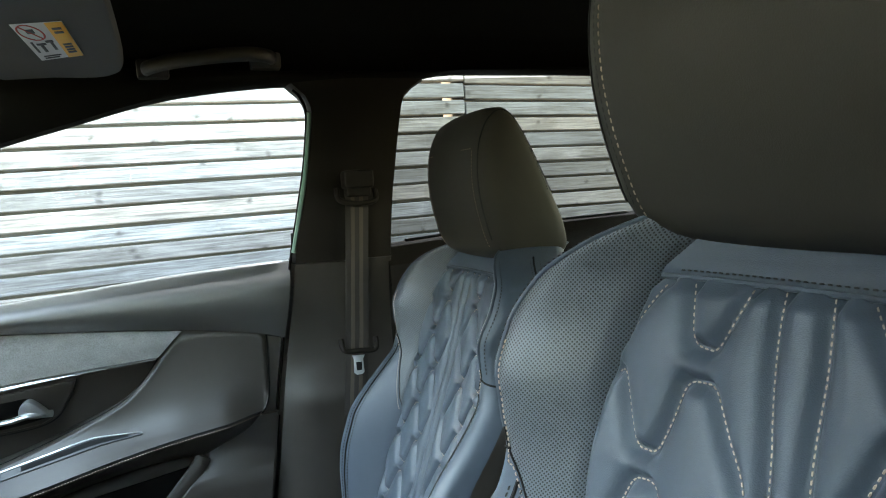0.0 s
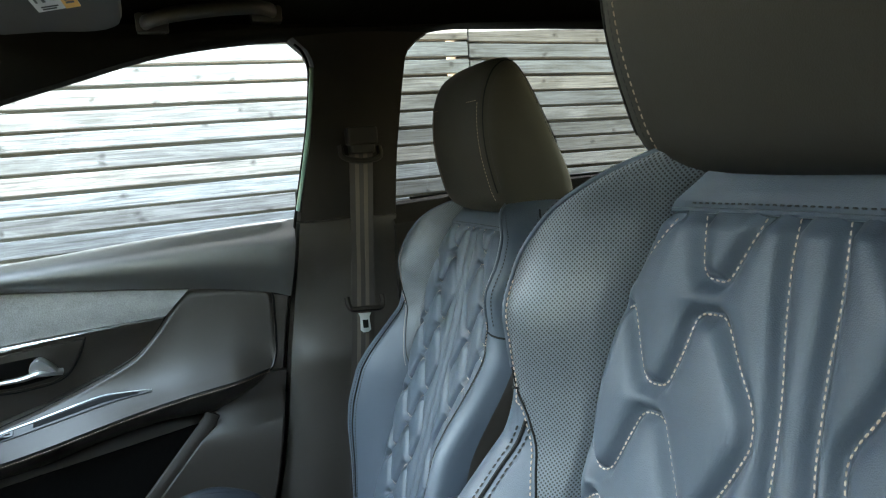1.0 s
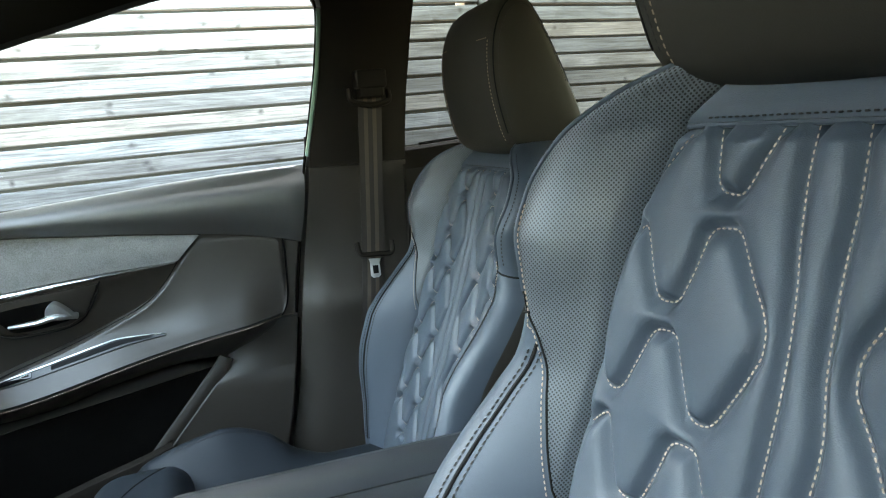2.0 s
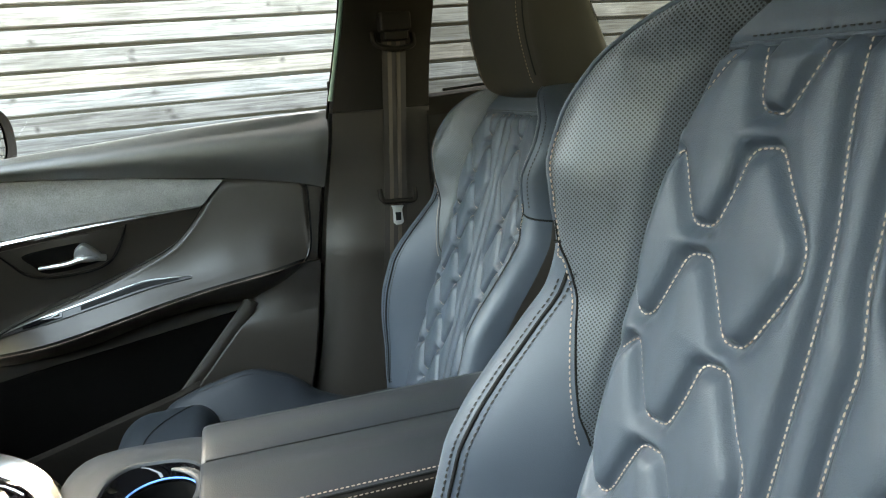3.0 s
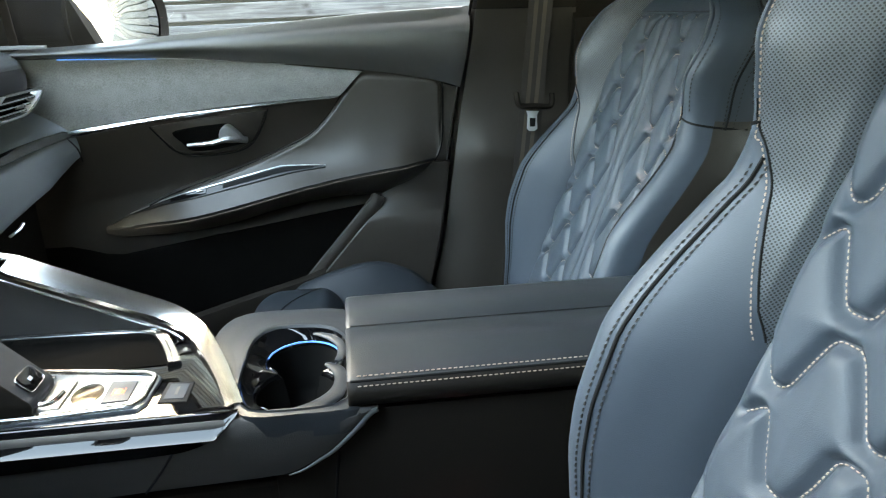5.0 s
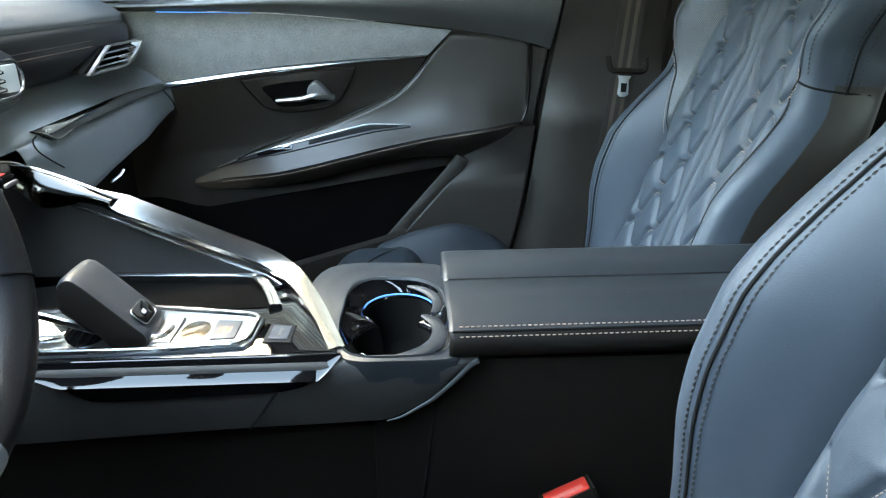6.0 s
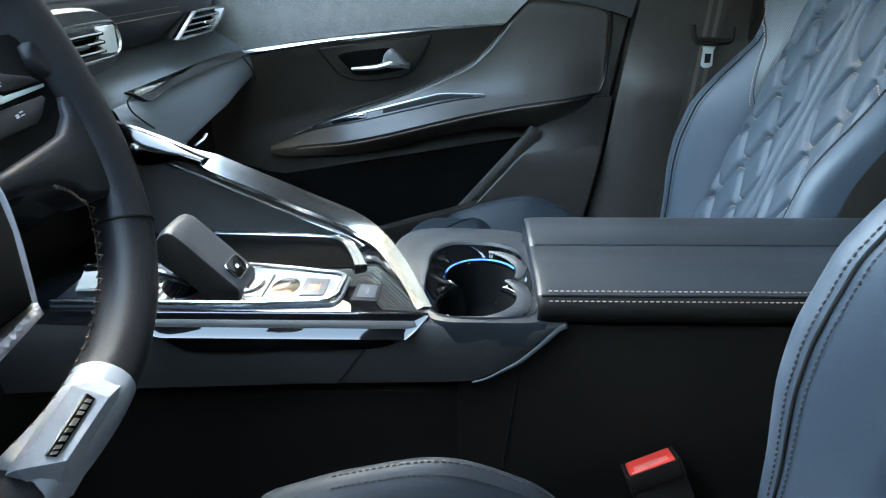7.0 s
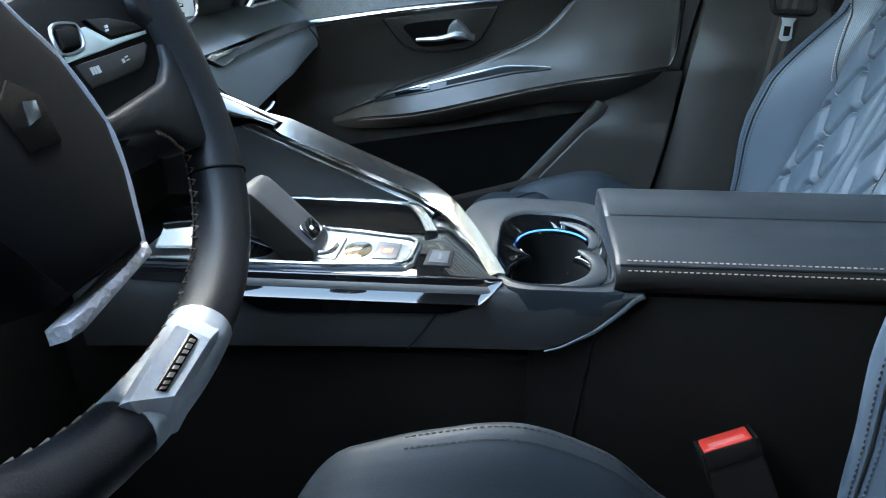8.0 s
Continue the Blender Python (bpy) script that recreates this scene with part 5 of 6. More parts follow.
hood_low = spline([(-0.500, 0.699, 0.624), (-0.526, 0.698, 0.631), (-0.548, 0.697, 0.627), (-0.573, 0.696, 0.626), (-0.586, 0.690, 0.640), (-0.597, 0.674, 0.660), (-0.602, 0.658, 0.668)], 5)
rows = [[(a[0] + (b[0] - a[0]) * k, a[1] + (b[1] - a[1]) * k - 0.006 * math.sin(math.pi * k), a[2] + (b[2] - a[2]) * k + 0.004 * math.sin(math.pi * k)) for k in np.linspace(0, 1, 9)] for a, b in zip(hood_top, hood_low)]
part("rail_hood", slab(rows, (-0.004, 0.010, -0.004)), mottled("dark_chrome", (0.055, 0.053, 0.050), 0.12, metal=1.0, grain=60, bump=0.02, vary=0.03, voronoi=False, rough_vary=0.03), console, "dark chrome hood where the rail curls round the keys", sharp=60)
part("hood_edge", tube(hood_top, disc(0.0018, 0.0018, 8)), CHROME, console, "bright chrome edge")
rows = []
for p in rail_path[:34]:
    rows.append([(p[0] - 0.003, p[1] - 0.004, p[2] - 0.012), (p[0] - 0.003, p[1] + 0.002, p[2] * 0.6 + 0.528 * 0.4), (p[0], p[1] - 0.002, 0.529)])
part("rail_side", slab(rows, (0, 0.03, 0)), mottled("rail_side_plastic", (0.033, 0.03, 0.028), 0.6, grain=1300, bump=0.25, vary=0.15), console, "dark matt side under the rail")
rows = [[(p[0] + 0.004, p[1] + 0.006, p[2] - 0.004), (p[0] + 0.012, p[1] + 0.028, p[2] - 0.02), (p[0] + 0.02, p[1] + 0.045, p[2] * 0.3 + 0.30), (p[0] + 0.02, p[1] + 0.05, 0.25)] for p in rail_path[:38]]
part("far_side", grid(rows), SOFT, console)

# tray with bright U-shaped edging
# The tray's hollow is drawn as a flat black plate.
part("tray", plate([(-0.50, 0.690), (-0.34, 0.680), (-0.322, 0.668), (-0.298, 0.610), (-0.44, 0.606), (-0.50, 0.608)], lambda u, v, d: (u, v, 0.5285 + d), 0.0008, 0.0004), FLAT_BLACK, console, "flat black plate in place of the tray's hollow")
part("tray_edging", tube(spline([(-0.51, 0.694, 0.537), (-0.40, 0.689, 0.537), (-0.345, 0.684, 0.537), (-0.322, 0.671, 0.5365), (-0.304, 0.636, 0.535), (-0.293, 0.606, 0.532)], 6), [(-0.0085, -0.008), (-0.0085, 0.000), (-0.0065, 0.0018), (-0.0012, 0.0022), (-0.0004, 0.0006), (0.0006, 0.0026), (0.0050, 0.0030), (0.006, 0.0015), (0.006, -0.008)], up=(0, 0, 1)), CHROME, console, "bright chrome tray edging", sharp=30)
part("tray_edging", tube(spline([(-0.40, 0.700, 0.534), (-0.335, 0.694, 0.534), (-0.318, 0.695, 0.533)], 5), disc(0.002, 0.003, 6)), CHROME, console)

# selector plate with its keys
sel_out = [(-0.60, 0.604), (-0.424, 0.6105), (-0.368, 0.600), (-0.308, 0.588), (-0.2985, 0.576), (-0.3010, 0.526), (-0.308, 0.5145), (-0.393, 0.5085), (-0.60, 0.5085)]
sel = part("selector_plate", plate(sel_out, lambda u, v, d: (u, v, 0.527 + d), 0.0055, 0.002), SATIN, console, "bright aluminium selector plate")
frame_line = resample([(-0.60, 0.601, 0.5335), (-0.43, 0.607, 0.5335), (-0.370, 0.5955, 0.5335), (-0.312, 0.583, 0.5335), (-0.3045, 0.574, 0.5335), (-0.3065, 0.529, 0.5335), (-0.3125, 0.519, 0.5335), (-0.393, 0.5125, 0.5335), (-0.60, 0.5125, 0.5335)], 0.008)
part("selector_frame", tube(frame_line, [(-0.0040, -0.004), (-0.0034, 0.0014), (-0.0022, 0.0026), (0.0018, 0.0026), (0.0030, 0.0012), (0.0036, -0.004)], up=(0, 0, 1)), CHROME, sel, "polished bright frame", sharp=35)
part("step_key", plate([(-0.430, 0.596), (-0.410, 0.592), (-0.408, 0.526), (-0.425, 0.526)], lambda u, v, d: (u, v, 0.5320 + d), 0.0045, 0.0015), CHROME, sel)
part("key_block", plate([(-0.404, 0.582), (-0.383, 0.577), (-0.383, 0.524), (-0.404, 0.524)], lambda u, v, d: (u, v, 0.5320 + d), 0.004, 0.0015), mottled("pale_key", (0.42, 0.41, 0.38), 0.35, metal=0.6, grain=500, bump=0.05, vary=0.1), sel)
part("thumb_hollow", plate([(x, y) for x, y in [(-0.365 + 0.015 * math.cos(a), 0.551 + 0.021 * math.sin(a)) for a in np.linspace(0, 2 * math.pi, 20)[:-1]]], lambda u, v, d: (u, v, 0.5322 + d), 0.0012, 0.0005), mottled("bronze_key", (0.20, 0.16, 0.12), 0.2, metal=1.0, grain=500, bump=0.05, vary=0.2), sel)
pk = part("parking_key", plate([(-0.346, 0.571), (-0.320, 0.568), (-0.320, 0.530), (-0.346, 0.529)], lambda u, v, d: (u, v, 0.5324 + d), 0.0018, 0.0008), mottled("key_grey", (0.05, 0.055, 0.062), 0.5, spec=0.3, grain=700, bump=0.1, vary=0.1), sel, "grey parking brake key")
part("red_sign", join(plate([(x, y) for x, y in [(-0.3335 + 0.0045 * math.cos(a), 0.548 + 0.006 * math.sin(a)) for a in np.linspace(0, 2 * math.pi, 14)[:-1]]], lambda u, v, d: (u, v, 0.5342 + d), 0.0005, 0.0002), box(-0.3395, -0.3385, 0.542, 0.554, 0.5342, 0.5347, 0), box(-0.3285, -0.3275, 0.542, 0.554, 0.5342, 0.5347, 0)), glowing("red_key_light", (1.0, 0.10, 0.05), 0.03), pk, "lit red parking brake sign")
md = part("mode_switch", plate([(-0.2895, 0.567), (-0.262, 0.564), (-0.2625, 0.525), (-0.292, 0.527)], lambda u, v, d: (u, v, 0.528 + d), 0.0018, 0.0008), mottled("switch_grey", (0.012, 0.0125, 0.014), 0.6, spec=0.06, grain=700, bump=0.1, vary=0.1), console, "grey mode switch")
part("rocker", plate([(-0.2855, 0.562), (-0.266, 0.559), (-0.2665, 0.530), (-0.287, 0.532)], lambda u, v, d: (u, v, 0.5296 + d), 0.0012, 0.0005), mottled("rocker_grey", (0.04, 0.047, 0.057), 0.6, spec=0.08, grain=700, bump=0.1, vary=0.1), md)
part("bar_mark", box(-0.2775, -0.2745, 0.538, 0.554, 0.5308, 0.5311, 0), PRINT_BLACK, md)
part("start_key", tube([(-0.515 + 0.022 * math.cos(a), 0.545 + 0.018 * math.sin(a), 0.538) for a in np.linspace(0, 2 * math.pi, 24)[:-1]], disc(0.003, 0.003, 8), closed=True), CHROME, sel, "chrome ringed start key")

# gear selector
gear = thing("gear_selector", (-0.45, 0.555, 0.53), "black leather-topped electronic gear selector with framed key", "gear selector")
gear_side = spline([(-0.500, 0.560), (-0.501, 0.580), (-0.494, 0.590), (-0.478, 0.593), (-0.444, 0.575), (-0.411, 0.556), (-0.403, 0.549), (-0.403, 0.540), (-0.412, 0.523), (-0.424, 0.514), (-0.434, 0.517), (-0.462, 0.540)], 3, closed=True)
gear_side = [(x, z - 0.002 - 0.03 * max(0, x + 0.49) + 0.018 * min(1, max(0, (-0.41 - x) / 0.07))) for x, z in gear_side]
gear_side = [(-0.403 + (x + 0.403) * 0.82, z) for x, z in gear_side]
gc = np.array((-0.447, 0.546))
GRIP_RINGS = ((0.5455, 0.0), (0.5455, 0.90), (0.547, 0.955), (0.550, 0.985), (0.554, 1.0), (0.568, 1.005), (0.582, 1.0), (0.586, 0.985), (0.589, 0.955), (0.5905, 0.90), (0.5905, 0.0))


def grip_rings(rings):
    return [[(gc[0] + (x - gc[0]) * k, 0.546 + (y - 0.568) * 1.3, gc[1] + (z - gc[1]) * k) for x, z in gear_side] for y, k in rings]


part("grip", grid(grip_rings(GRIP_RINGS[2:9]), wrap=True), mottled("grip_leather", (0.024, 0.026, 0.030), 0.5, spec=0.3, grain=900, bump=0.2, vary=0.1), gear, "soft black grip", sharp=50)
# The grip's sides get a darker material that carries their shade.
for rings in (GRIP_RINGS[:3], GRIP_RINGS[8:]):
    part("shaded_cheek", grid(grip_rings(rings), wrap=True), HARD, gear, "side of the grip, its shade given as matt black", sharp=50)
gup = Vector((-0.68, 0, 0.73)).normalized()
gside = Vector((0, 1, 0))
gd = Vector((0.73, 0, 0.68)).normalized()
GK = Vector((-0.4140, 0.546, 0.5580))


def key_place(u, v, d):
    return tuple(GK + gside * u + gup * v + gd * d)


part("key_frame", tube([key_place(u, v, 0.0012) for u, v in disc(0.0170, 0.0105, 24, 5)], disc(0.0006, 0.0006, 6), up=gd, closed=True), CHROME, gear, "chrome key frame")
part("release_key", plate(disc(0.0164, 0.0099, 24, 5), lambda u, v, d: key_place(u, v, d - 0.003), 0.0045, 0.001), PIANO, gear)
part("key_mark", plate([(-0.003, -0.002), (0.003, -0.002), (0.003, 0.002), (-0.003, 0.002)], lambda u, v, d: key_place(u, v, 0.0016 + d), 0.0003, 0.0001), PRINT_WHITE, gear)
part("skirt", tube([(-0.475, 0.548, 0.532), (-0.468, 0.548, 0.543), (-0.462, 0.547, 0.555)], lambda k: disc(0.028 - 0.012 * k, 0.020 - 0.008 * k, 16, 2.6), up=(1, 0, 0)), PIANO, gear)
part("collar", tube(spline([(-0.57, 0.535, 0.560), (-0.52, 0.531, 0.566), (-0.47, 0.528, 0.552), (-0.43, 0.526, 0.540), (-0.398, 0.530, 0.536), (-0.390, 0.538, 0.536), (-0.388, 0.552, 0.536)], 6), disc(0.0026, 0.0042, 8)), CHROME, gear, "bright chrome collar")
part("inlay", plate([(-0.58, 0.556), (-0.52, 0.556), (-0.49, 0.530), (-0.58, 0.526)], lambda u, v, d: (u, v, 0.535 + (v - 0.52) * 0.5 + d), 0.003, 0.001), mottled("pale_inlay", (0.55, 0.55, 0.50), 0.4, metal=0.5, grain=300, bump=0.05, vary=0.1), gear)

# cup holder deck
hole = spline([(-0.2155, 0.561), (-0.2145, 0.610), (-0.213, 0.640), (-0.2065, 0.665), (-0.189, 0.684), (-0.160, 0.685), (-0.127, 0.676), (-0.107, 0.652), (-0.100, 0.615), (-0.0985, 0.560), (-0.100, 0.522), (-0.110, 0.499), (-0.152, 0.4925), (-0.194, 0.4975), (-0.2095, 0.518)], 4, closed=True)
outer_line = spline([(-0.262, 0.668), (-0.232, 0.589), (-0.2185, 0.512), (-0.196, 0.4885), (-0.150, 0.4865), (-0.105, 0.4865), (-0.085, 0.500), (-0.083, 0.590), (-0.083, 0.69), (-0.10, 0.735), (-0.16, 0.748), (-0.24, 0.742)], 4, closed=True)


def by_angle(line, c, n=64):
    ang = np.array([math.atan2(p[1] - c[1], p[0] - c[0]) for p in line])
    o = np.argsort(ang)
    ang, pts = ang[o], np.array(line)[o]
    ang = np.concatenate([ang - 2 * math.pi, ang, ang + 2 * math.pi])
    pts = np.concatenate([pts, pts, pts])
    return [(float(np.interp(a, ang, pts[:, 0])), float(np.interp(a, ang, pts[:, 1]))) for a in np.linspace(-math.pi, math.pi, n + 1)[:-1]]


HC = (-0.150, 0.592)
hin, hout = by_angle(hole, HC), by_angle(outer_line, HC)
rings = [[(x, y, 0.50) for x, y in hout], [(x, y, 0.523) for x, y in hout]]
for k, z in ((0.12, 0.5262), (0.5, 0.527), (0.80, 0.5275), (0.90, 0.5295), (0.97, 0.529), (1.0, 0.526)):
    rings.append([(x + (u - x) * k, y + (v - y) * k, z) for (x, y), (u, v) in zip(hout, hin)])
part("cup_deck", grid(rings, wrap=True), PAD, console, "grey plastic surround of the cup holder", sharp=50)
CUPS = ((-0.153, 0.633, 0.0435), (-0.157, 0.559, 0.0455))


def cup_edge(a, grow=0.0):
    """The joined outline of the two round cups, seen from their middle in the direction a."""
    far = 0.0
    for x, y, r in CUPS:
        px, py = HC[0] - x, HC[1] - y
        b = px * math.cos(a) + py * math.sin(a)
        q = b * b - (px * px + py * py - (r + grow) ** 2)
        if q > 0:
            far = max(far, -b + math.sqrt(q))
    return HC[0] + far * math.cos(a), HC[1] + far * math.sin(a)


TURNS = np.linspace(-math.pi, math.pi, 129)[:-1]
hin2 = by_angle(hole, HC, 128)
rings = [[(u, v, 0.526) for u, v in hin2]]
for k, z in ((0.10, 0.5235), (0.55, 0.5170), (0.92, 0.5125)):
    rings.append([(u + (p - u) * k, v + (q - v) * k, z) for (u, v), (p, q) in zip(hin2, [cup_edge(a) for a in TURNS])])
for g, z in ((0.0, 0.5115), (-0.0012, 0.508), (-0.003, 0.49), (-0.005, 0.45), (-0.010, 0.443)):
    rings.append([(*cup_edge(a, g), z) for a in TURNS])
rings.append([(HC[0], HC[1] + 0.001 * math.sin(a), 0.4425) for a in TURNS])
cup = part("cup_well", grid(rings, wrap=True), PIANO, console, "gloss black twin cup well", sharp=40)
WELL = mottled("well_rubber", (0.006, 0.0055, 0.005), 0.8, spec=0.1, grain=900, bump=0.2, vary=0.2)
part("well_liner", grid([[(*cup_edge(a, g), z) for a in TURNS] for g, z in ((-0.0022, 0.506), (-0.004, 0.49), (-0.006, 0.452), (-0.012, 0.4445), (-0.04, 0.4440))], wrap=True), WELL, cup, "matt black liner", sharp=60)


def cup_arc(i, a0, a1, grow, z, n=24):
    x, y, r = CUPS[i]
    return [(x + (r + grow) * math.cos(a), y + (r + grow) * math.sin(a), z) for a in np.radians(np.linspace(a0, a1, n))]


part("light_guide", tube(cup_arc(0, 22, 172, -0.0015, 0.5105), disc(0.0008, 0.0012, 6)), LED, cup, "glowing blue light line")
part("cup_rim", tube(cup_arc(0, -38, 78, 0.0055, 0.5185), lambda k: disc(0.0105 * math.sin(math.pi * (0.03 + 0.94 * k)) ** 0.5, 0.0034 * math.sin(math.pi * (0.03 + 0.94 * k)) ** 0.3, 14)), PAD, cup, "grey rounded rim")
part("cup_rim", tube(cup_arc(1, -88, 52, 0.0050, 0.5185), lambda k: disc(0.0105 * math.sin(math.pi * (0.03 + 0.94 * k)) ** 0.5, 0.0034 * math.sin(math.pi * (0.03 + 0.94 * k)) ** 0.3, 14)), PAD, cup, "grey rounded rim")
for i, a in ((0, 207), (0, -27), (1, 221), (1, -42)):
    x, y, r = CUPS[i]
    c, q = math.cos(radians(a)), math.sin(radians(a))
    part("grip_fin", tube(spline([(x + (r - 0.001) * c, y + (r - 0.001) * q, 0.509), (x + (r - 0.007) * c, y + (r - 0.007) * q, 0.502), (x + (r - 0.010) * c, y + (r - 0.010) * q, 0.488), (x + (r - 0.008) * c, y + (r - 0.008) * q, 0.470)], 4), disc(0.0045, 0.0022, 10), up=(c, q, 0.05)), STEEL, cup, "pale cup grip")

# padded armrest lid
sec = [(0.500, 0.521), (0.490, 0.527), (0.4855, 0.538), (0.4875, 0.5475), (0.4935, 0.5535), (0.506, 0.5575), (0.55, 0.5607), (0.597, 0.5625), (0.5985, 0.5613), (0.600, 0.5627), (0.64, 0.5660), (0.672, 0.5668), (0.690, 0.561), (0.697, 0.548), (0.697, 0.532), (0.690, 0.521)]
rows = []
cy = 0.59
for x, k in ((-0.0985, 0.86), (-0.1015, 0.93), (-0.1005, 0.972), (-0.096, 0.992), (-0.085, 1.0), (0.0, 1.0), (0.1, 1.0), (0.2, 1.0), (0.30, 1.0), (0.355, 0.99), (0.365, 0.95)):
    rows.append([(x, cy + (y - cy) * (0.5 + 0.5 * k), 0.521 + (z - 0.521) * k) for y, z in sec])
n = len(sec)
lid = part("armrest_lid", join(grid([row[4:] for row in rows]), (rows[0], [tuple(range(n - 1, -1, -1))]), (rows[-1], [tuple(range(n))])), PAD, console, "dark grey padded armrest lid", sharp=60)
# Unlit side of the lid: dimness put into a browner, darker leatherette.
part("lid_side", grid([row[:5] for row in rows]), mottled("unlit_side_leatherette", (0.015, 0.0122, 0.0102), 0.5, spec=0.2, grain=800, bump=0.15, vary=0.1), lid, "lid side under the seam, its shade painted brown-black", sharp=60)
part("lid_crease", tube([(x, 0.5985, 0.5625) for x in np.linspace(-0.096, 0.35, 12)], disc(0.0011, 0.0011, 6)), GROOVE, lid)
part("lid_stitching", stitches([(x, 0.4978, 0.5559) for x in np.linspace(-0.092, 0.34, 30)], (0, -0.6, 0.8), 0.0056, 0.0042, 0.0007), THREAD, lid, "tan stitching")
part("lid_stitching", stitches([(x, 0.4884, 0.5496) for x in np.linspace(-0.092, 0.34, 30)], (0, -1, 0.1), 0.0056, 0.0042, 0.0007), COPPER, lid, "copper stitching")
part("lid_seam", tube([(x, 0.4928, 0.5533) for x in np.linspace(-0.098, 0.35, 12)], disc(0.0013, 0.0013, 6)), GROOVE, lid)

# buckle of the driver's belt
buckle = thing("belt_buckle", (0.02, 0.472, 0.30), "black seat belt buckle with bright red release button", "belt buckle")
bm_tilt = Matrix.Translation((0.020, 0.468, 0.372)) @ Euler((radians(-16), radians(-22), radians(6))).to_matrix().to_4x4()
part("body", moved(join(box(-0.029, 0.029, -0.014, 0.016, -0.10, -0.001, 0.005, 3), box(-0.029, -0.0255, -0.0155, 0.016, -0.016, 0.0025, 0.001, 2), box(0.0255, 0.029, -0.0155, 0.016, -0.016, 0.0025, 0.001, 2), box(-0.0254, 0.0254, -0.0160, -0.0130, -0.016, 0.0020, 0.001, 2), box(-0.0254, 0.0254, 0.0135, 0.0165, -0.016, 0.0020, 0.001, 2)), bm_tilt), HARD, buckle)
rb = part("release_button", moved(box(-0.0245, 0.0245, -0.0125, 0.013, -0.012, 0.004, 0.003, 3), bm_tilt), RED, buckle, "bright red release button")
# Paler red strip paints the brighter lower facet of the button.
part("light_facet", moved(box(-0.018, 0.018, -0.0105, -0.003, 0.004, 0.0046, 0.0003, 1), bm_tilt), mottled("light_facet_red", (0.75, 0.16, 0.13), 0.5, grain=900, bump=0.05, vary=0.05), rb)

# ---- dashboard ----
dash = thing("dashboard", (-0.85, 0.55, 0.6), "grey and black dashboard with vents and gloss strip", "dashboard")


def along(prof, y0, y1, n, bend=lambda y: (0.0, 0.0)):
    """A profile (x, z) carried along y; bend(y) shifts it."""
    rows = []
    for y in np.linspace(y0, y1, n):
        dx, dz = bend(y)
        rows.append([(x + dx, y, z + dz) for x, z in prof])
    return rows


def wrap_bend(y):
    k = max(0.0, (y - 1.12) / 0.2)
    return 0.02 * k * k, 0.006 * k


def pad_bend(y):
    k = max(0.0, (y - 1.24) / 0.09)
    return -0.03 - 0.04 * k * k, 0.0


part("upper_pad", grid(along(spline([(-1.11, 0.80), (-1.0, 0.852), (-0.85, 0.868), (-0.70, 0.853), (-0.655, 0.838), (-0.632, 0.822), (-0.628, 0.812)], 4), -0.2, 1.33, 50, pad_bend)), DASH, dash, "soft grey dashboard top", sharp=60)
part("front_band", grid(along(spline([(-0.629, 0.812), (-0.624, 0.800), (-0.630, 0.765), (-0.655, 0.735), (-0.70, 0.722)], 4), -0.2, 1.33, 50, pad_bend)), LEATHER_WHEEL, dash, "black stitched front band")
part("band_stitching", stitches([(-0.6255 + pad_bend(y)[0], y, 0.786) for y in np.linspace(0.5, 1.10, 30)], (1, 0, 0.2), 0.006, 0.0048, 0.0009), THREAD, dash, "copper stitching on the band")
part("band_stitching", stitches([(-0.6265 + pad_bend(y)[0], y, 0.777) for y in np.linspace(0.80, 1.10, 20)], (1, 0, 0.2), 0.006, 0.0048, 0.0009), THREAD, dash, "copper stitching on the band")
part("fabric_ledge", grid(along(spline([(-0.76, 0.735), (-0.71, 0.722), (-0.665, 0.694), (-0.650, 0.680), (-0.648, 0.672)], 4), 0.66, 1.335, 40, wrap_bend)), DASH_BRIGHT, dash, "grey soft dashboard ledge", sharp=60)
knee_rows = []
for y in np.linspace(0.80, 1.335, 40):
    zk, (dx, dz) = float(np.interp(y, [0.80, 1.0, 1.06, 1.215, 1.33], [0.548, 0.570, 0.578, 0.592, 0.624])), wrap_bend(y)
    knee_rows.append([(x + dx, y, z + dz) for x, z in spline([(-0.655, 0.676), (-0.646, 0.671), (-0.641, 0.662), (-0.638, 0.645), (-0.638, zk + 0.020), (-0.640, zk + 0.006), (-0.648, zk), (-0.70, zk - 0.004), (-0.80, zk - 0.006)], 4)])
part("knee_panel", grid(knee_rows), DASH_BRIGHT, dash, "smooth grey glove box front", sharp=50)
strip_rows = []
for k in np.linspace(0, 1, 40):
    yu, yl = 0.851 + 0.462 * k, 0.884 + 0.429 * k
    u, l = (-0.652 + wrap_bend(yu)[0], yu, 0.686 + 0.003 * k), (-0.6375 + wrap_bend(yl)[0], yl, 0.6715 - 0.005 * math.exp(-((k - 0.06) / 0.06) ** 2) + 0.006 * k)
    strip_rows.append([(u[0] + (l[0] - u[0]) * q + 0.002 * math.sin(math.pi * q), u[1] + (l[1] - u[1]) * q, u[2] + (l[2] - u[2]) * q + 0.002 * math.sin(math.pi * q)) for q in np.linspace(0, 1, 7)])
part("gloss_strip", slab(strip_rows, (-0.009, 0, -0.006)), mottled("dark_lacquer", (0.016, 0.0145, 0.014), 0.10, coat=0.8, grain=300, bump=0.03, vary=0.15, voronoi=False), dash, "gloss black decorative strip", sharp=50)
part("strip_tip", tube(spline([strip_rows[0][0], strip_rows[0][3], strip_rows[0][6], strip_rows[2][6], strip_rows[5][6]], 4), disc(0.0015, 0.0015, 6)), CHROME, dash, "chrome tip of the strip")
